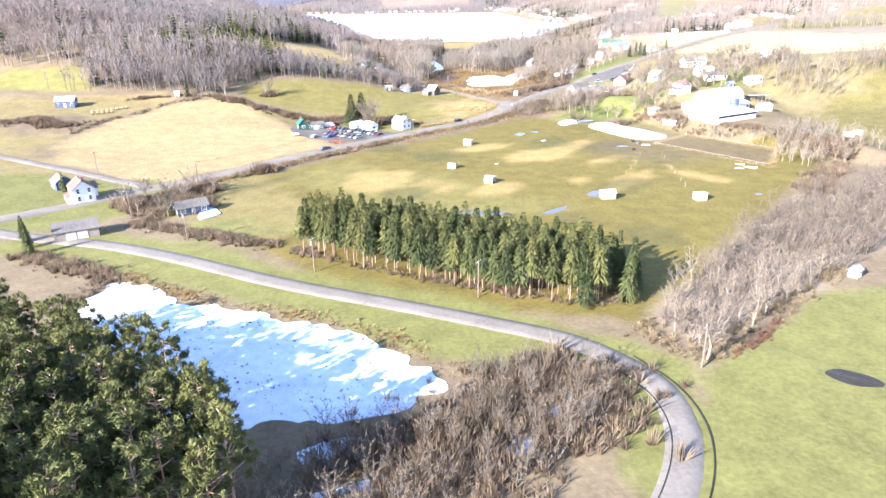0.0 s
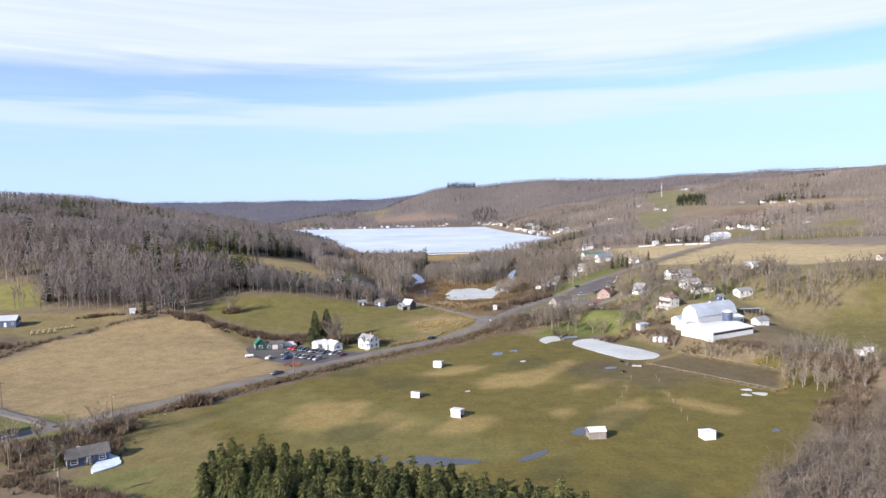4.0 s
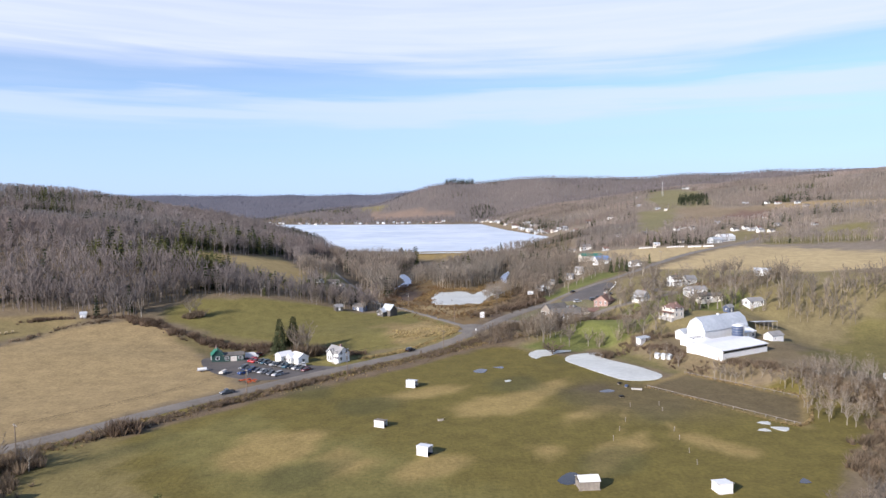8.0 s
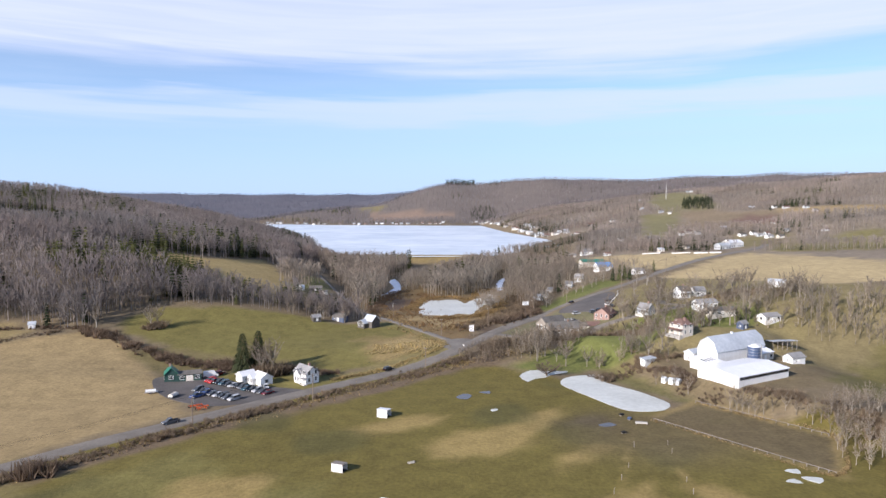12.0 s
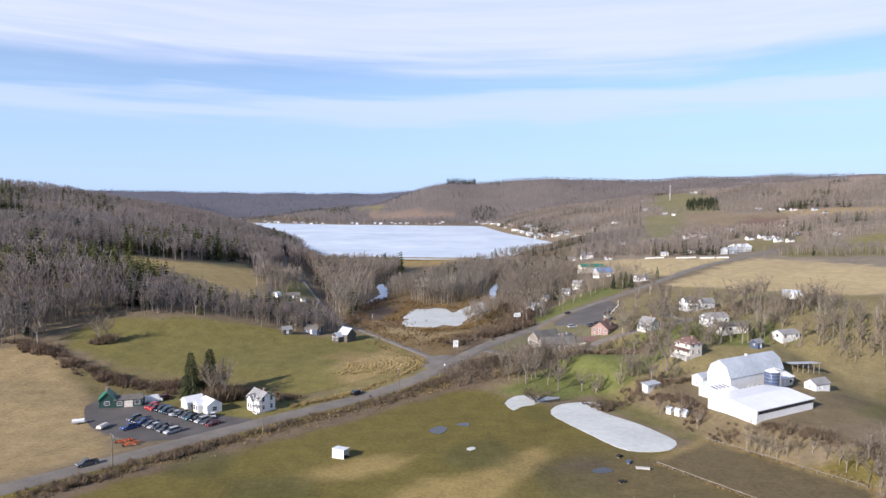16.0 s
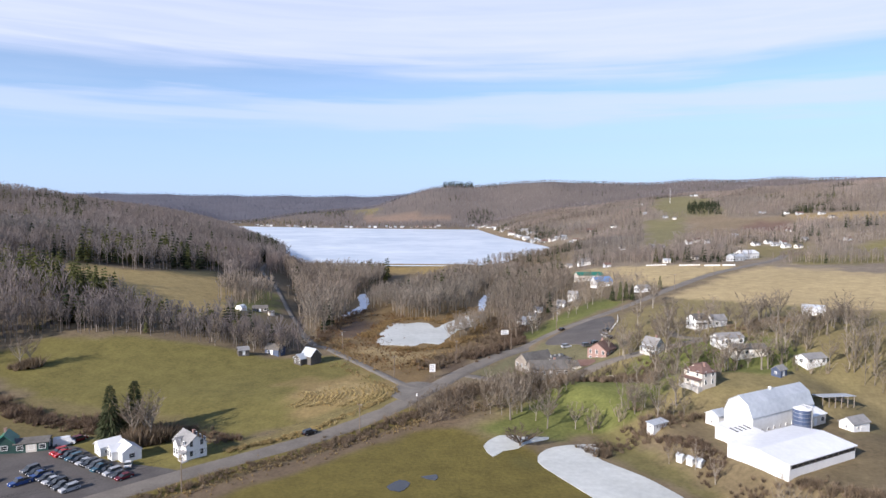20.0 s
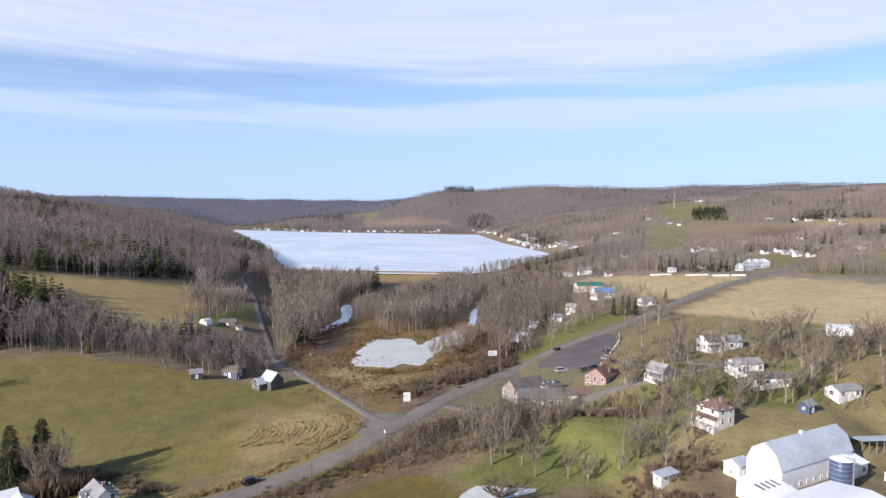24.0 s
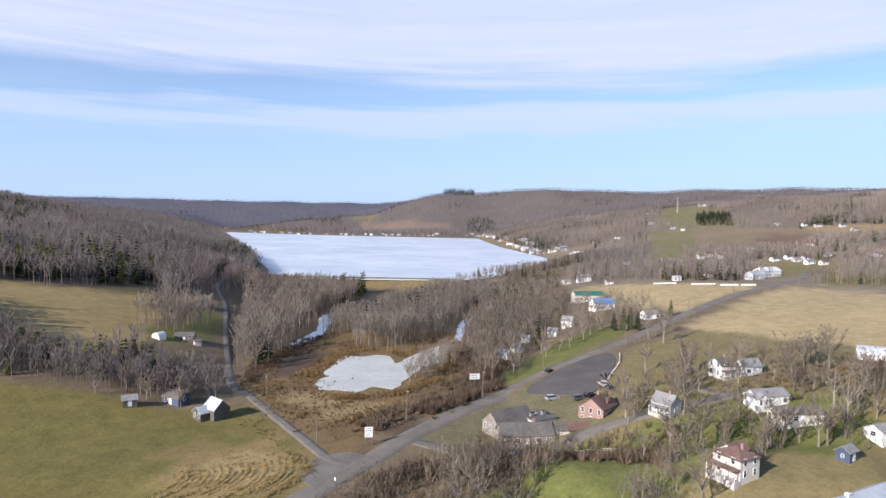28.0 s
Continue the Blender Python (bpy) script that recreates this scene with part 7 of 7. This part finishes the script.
def wrapped_bales(a, b, count, mat="white_metal", label="round hay bale in white film, in a row"):
    """A row of round hay bales."""
    a, b = Vector(a), Vector(b)
    turn = math.degrees(math.atan2(b.y - a.y, b.x - a.x))
    for k in range(count):
        p = a.lerp(b, k / (count - 1))
        ob = thing("hay_bale", Matrix.Translation((p.x, p.y, ground(p.x, p.y))) @ pose(0, 0, 0, 0, 0, turn), label, "hay bale", "wrapped bales")
        part("wrap", Solid().tube((-0.6, 0, 0.64), (0.6, 0, 0.64), 0.68, 0.68, 12).tube((-0.66, 0, 0.64), (-0.6, 0, 0.64), 0.5, 0.68, 12).tube((0.6, 0, 0.64), (0.66, 0, 0.64), 0.68, 0.5, 12), M[mat], ob)


wrapped_bales((-196, 362), (-182, 373), 8, "straw", "round tan straw bale in a row")
wrapped_bales((-194, 358), (-186, 364), 5, "straw", "round tan straw bale in a row")
wrapped_bales((231, 748), (245, 741), 9)
wrapped_bales((253, 727), (267, 721), 9)
wrapped_bales((269, 713), (279, 709), 9)
wrapped_bales((282, 708), (290, 705), 7)

# ---- farm gear ----


def plough(x, y, turn):
    ob = thing("plough", Matrix.Translation((x, y, ground(x, y))) @ pose(0, 0, 0, 0, 0, turn), "orange farm implement parked beside the highway", "farm implement")
    part("beam", Solid().box(-2.2, 2.2, -0.12, 0.12, 0.75, 0.95).box(-2.2, 2.2, 0.9, 1.1, 0.75, 0.95), PAINT["orange"], ob)
    for k in range(6):
        part("tine", Solid().tube((-2.0 + 0.8 * k, 0.0, 0.8), (-1.8 + 0.8 * k, 0.5, 0.0), 0.07, 0.04, 5).tube((-2.0 + 0.8 * k, 0, 0.8), (-2.0 + 0.8 * k, 1.0, 0.85), 0.06, 0.06, 5), PAINT["orange"], ob)
    part("hitch", Solid().tube((0, 0, 0.85), (0, -1.6, 0.5), 0.09, 0.07, 6), PAINT["orange"], ob)
    for sx in (-1.9, 1.9):
        wheel(ob, sx, 1.4, 0.45)


plough(-55, 316, 40)
plough(-52, 314.5, 60)


def trailer(x, y, turn, label, mat):
    ob = thing("trailer", Matrix.Translation((x, y, ground(x, y))) @ pose(0, 0, 0, 0, 0, turn), label, "trailer")
    part("deck", Solid().box(-2.2, 2.2, -0.95, 0.95, 0.55, 0.7), M["steel"], ob)
    part("load", Solid().prism([(-0.8, 0.7), (-0.95, 1.2), (-0.4, 1.55), (0.4, 1.55), (0.95, 1.2), (0.8, 0.7)], -1.9, 1.6), M[mat], ob)
    part("drawbar", Solid().tube((2.2, 0, 0.6), (3.4, 0, 0.5), 0.06, 0.06, 5), M["steel"], ob)
    for sy in (-0.95, 0.95):
        wheel(ob, -0.3, sy, 0.32)


trailer(-78, 333, 25, "white covered boat on a trailer", "white_metal")
trailer(-68, 328.5, 80, "pale load on a small trailer", "cream")


def feeder(x, y, turn, l, label, mat):
    ob = thing("feed_trough", Matrix.Translation((x, y, ground(x, y))) @ pose(0, 0, 0, 0, 0, turn), label, "trough")
    part("tub", Solid().box(-l / 2, l / 2, -0.45, 0.45, 0.25, 0.7, -0.08).box(-l / 2 + 0.1, l / 2 - 0.1, -0.35, 0.35, 0.66, 0.72), M[mat], ob)
    for sx in (-l / 2 + 0.2, l / 2 - 0.2):
        part("leg", Solid().box(sx - 0.08, sx + 0.08, -0.4, 0.4, -0.1, 0.3), M["barn_wood"], ob)


feeder(92, 299.5, -10, 3.6, "pale concrete trough by the pasture gate", "stone")
feeder(89.5, 304, 60, 1.6, "dark water tank beside the gate", "silo_blue")
feeder(88, 308, 40, 1.4, "dark mineral tub by the pond", "dark")
feeder(84, 291, 20, 1.4, "dark tub in the trampled mud", "dark")


def antenna(x, y, h):
    ob = thing("antenna_mast", pose(x, y, ground(x, y)), "pale lattice mast on the skyline", "mast")
    for a in range(3):
        c, s = math.cos(a * 2.094), math.sin(a * 2.094)
        part("leg", Solid().tube((1.6 * c, 1.6 * s, 0), (0.5 * c, 0.5 * s, h), 0.14, 0.12, 4), M["trim"], ob)
    for k in range(6):
        z, r = h * (k + 0.5) / 6, 1.6 - 1.1 * (k + 0.5) / 6
        part("brace", Solid().tube((r, 0, z), (-r * 0.5, r * 0.87, z + 2), 0.08, 0.08, 4).tube((-r * 0.5, r * 0.87, z), (-r * 0.5, -r * 0.87, z + 2), 0.08, 0.08, 4), M["trim"], ob)


antenna(560, 1640, 34)

# ---- puddles, snow remnants, kerbs ----
for k, outline in enumerate(([(34, 329), (37, 333), (40, 331), (37, 326)], [(42, 335), (47, 337), (46, 333)], [(49, 222), (53, 227), (56, 223), (51, 219)], [(31, 201), (34, 205.5), (39.5, 209), (39, 206), (35, 202)], [(0, 203), (5, 206.5), (10, 205), (19, 203.5), (21, 200.5), (12, 199.5), (4, 200.5)], [(-9, 204), (-4, 206), (-5, 202)], [(107, 219), (109.5, 222), (110, 219.5)], [(78, 299), (82, 301), (84, 299), (80, 297)])):
    sheet("puddle", outline, M["puddle"], "shallow puddle of standing water in the pasture", "puddle", lift=0.08, level=0.0, step=1.5, ragged=0.5)
for outline in ([(45, 314), (47, 315.3), (48, 314), (46, 312.6)], [(115, 256), (118, 258), (119, 255)], [(120, 259), (125, 258), (123, 255)], [(118, 263), (122, 264), (121, 261)]):
    sheet("ice_patch", outline, M["ice"], "small patch of rotten ice on the grass", "ice", lift=0.08, level=0.0, step=1.5, ragged=0.4)
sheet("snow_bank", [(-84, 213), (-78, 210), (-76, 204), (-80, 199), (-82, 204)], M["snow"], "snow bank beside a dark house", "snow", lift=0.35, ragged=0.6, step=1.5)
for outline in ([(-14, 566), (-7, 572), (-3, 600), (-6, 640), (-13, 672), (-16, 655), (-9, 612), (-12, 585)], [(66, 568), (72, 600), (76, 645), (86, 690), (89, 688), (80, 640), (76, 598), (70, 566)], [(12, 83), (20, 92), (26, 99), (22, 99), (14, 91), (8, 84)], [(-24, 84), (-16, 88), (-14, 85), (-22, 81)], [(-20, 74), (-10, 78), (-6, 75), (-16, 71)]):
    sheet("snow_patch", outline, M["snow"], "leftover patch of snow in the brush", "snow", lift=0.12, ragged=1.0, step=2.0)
sheet("burn_pit", [(70, 105), (74, 106.5), (78.5, 103), (78, 100.5), (73, 101)], M["dark"], "black oval burn pit on the lawn", "burn pit", lift=0.08, step=1.2, ragged=0.2)


def kerb(points, offset, label):
    line = smooth_line(points, 1.0)
    way = np.gradient(line, axis=0)
    side = np.stack([way[:, 1], -way[:, 0]], 1) / np.linalg.norm(way, axis=1)[:, None]
    at = line + side * offset
    s = Solid()
    for (x0, y0), (x1, y1), (sx, sy) in zip(at, at[1:], side):
        z = ground(x0, y0)
        s.add([(x0 - sx * 0.09, y0 - sy * 0.09, z), (x0 + sx * 0.09, y0 + sy * 0.09, z), (x1 + sx * 0.09, y1 + sy * 0.09, z), (x1 - sx * 0.09, y1 - sy * 0.09, z),
               (x0 - sx * 0.08, y0 - sy * 0.08, z + 0.22), (x0 + sx * 0.08, y0 + sy * 0.08, z + 0.22), (x1 + sx * 0.08, y1 + sy * 0.08, z + 0.22), (x1 - sx * 0.08, y1 - sy * 0.08, z + 0.22)],
              [(4, 5, 6, 7), (0, 1, 5, 4), (1, 2, 6, 5), (2, 3, 7, 6), (3, 0, 4, 7)])
    me = s.mesh("kerb", M["dark"])
    tagged(new("kerb", me), label, "kerb", kind="structure")


CURVE = [(33.5, 110.5), (38.3, 101), (39.5, 92), (37.8, 83), (33, 73), (24, 60)]
kerb(CURVE, -3.1, "dark low kerb along the bend of the lane")
kerb(CURVE, 3.1, "dark low kerb along the bend of the lane")
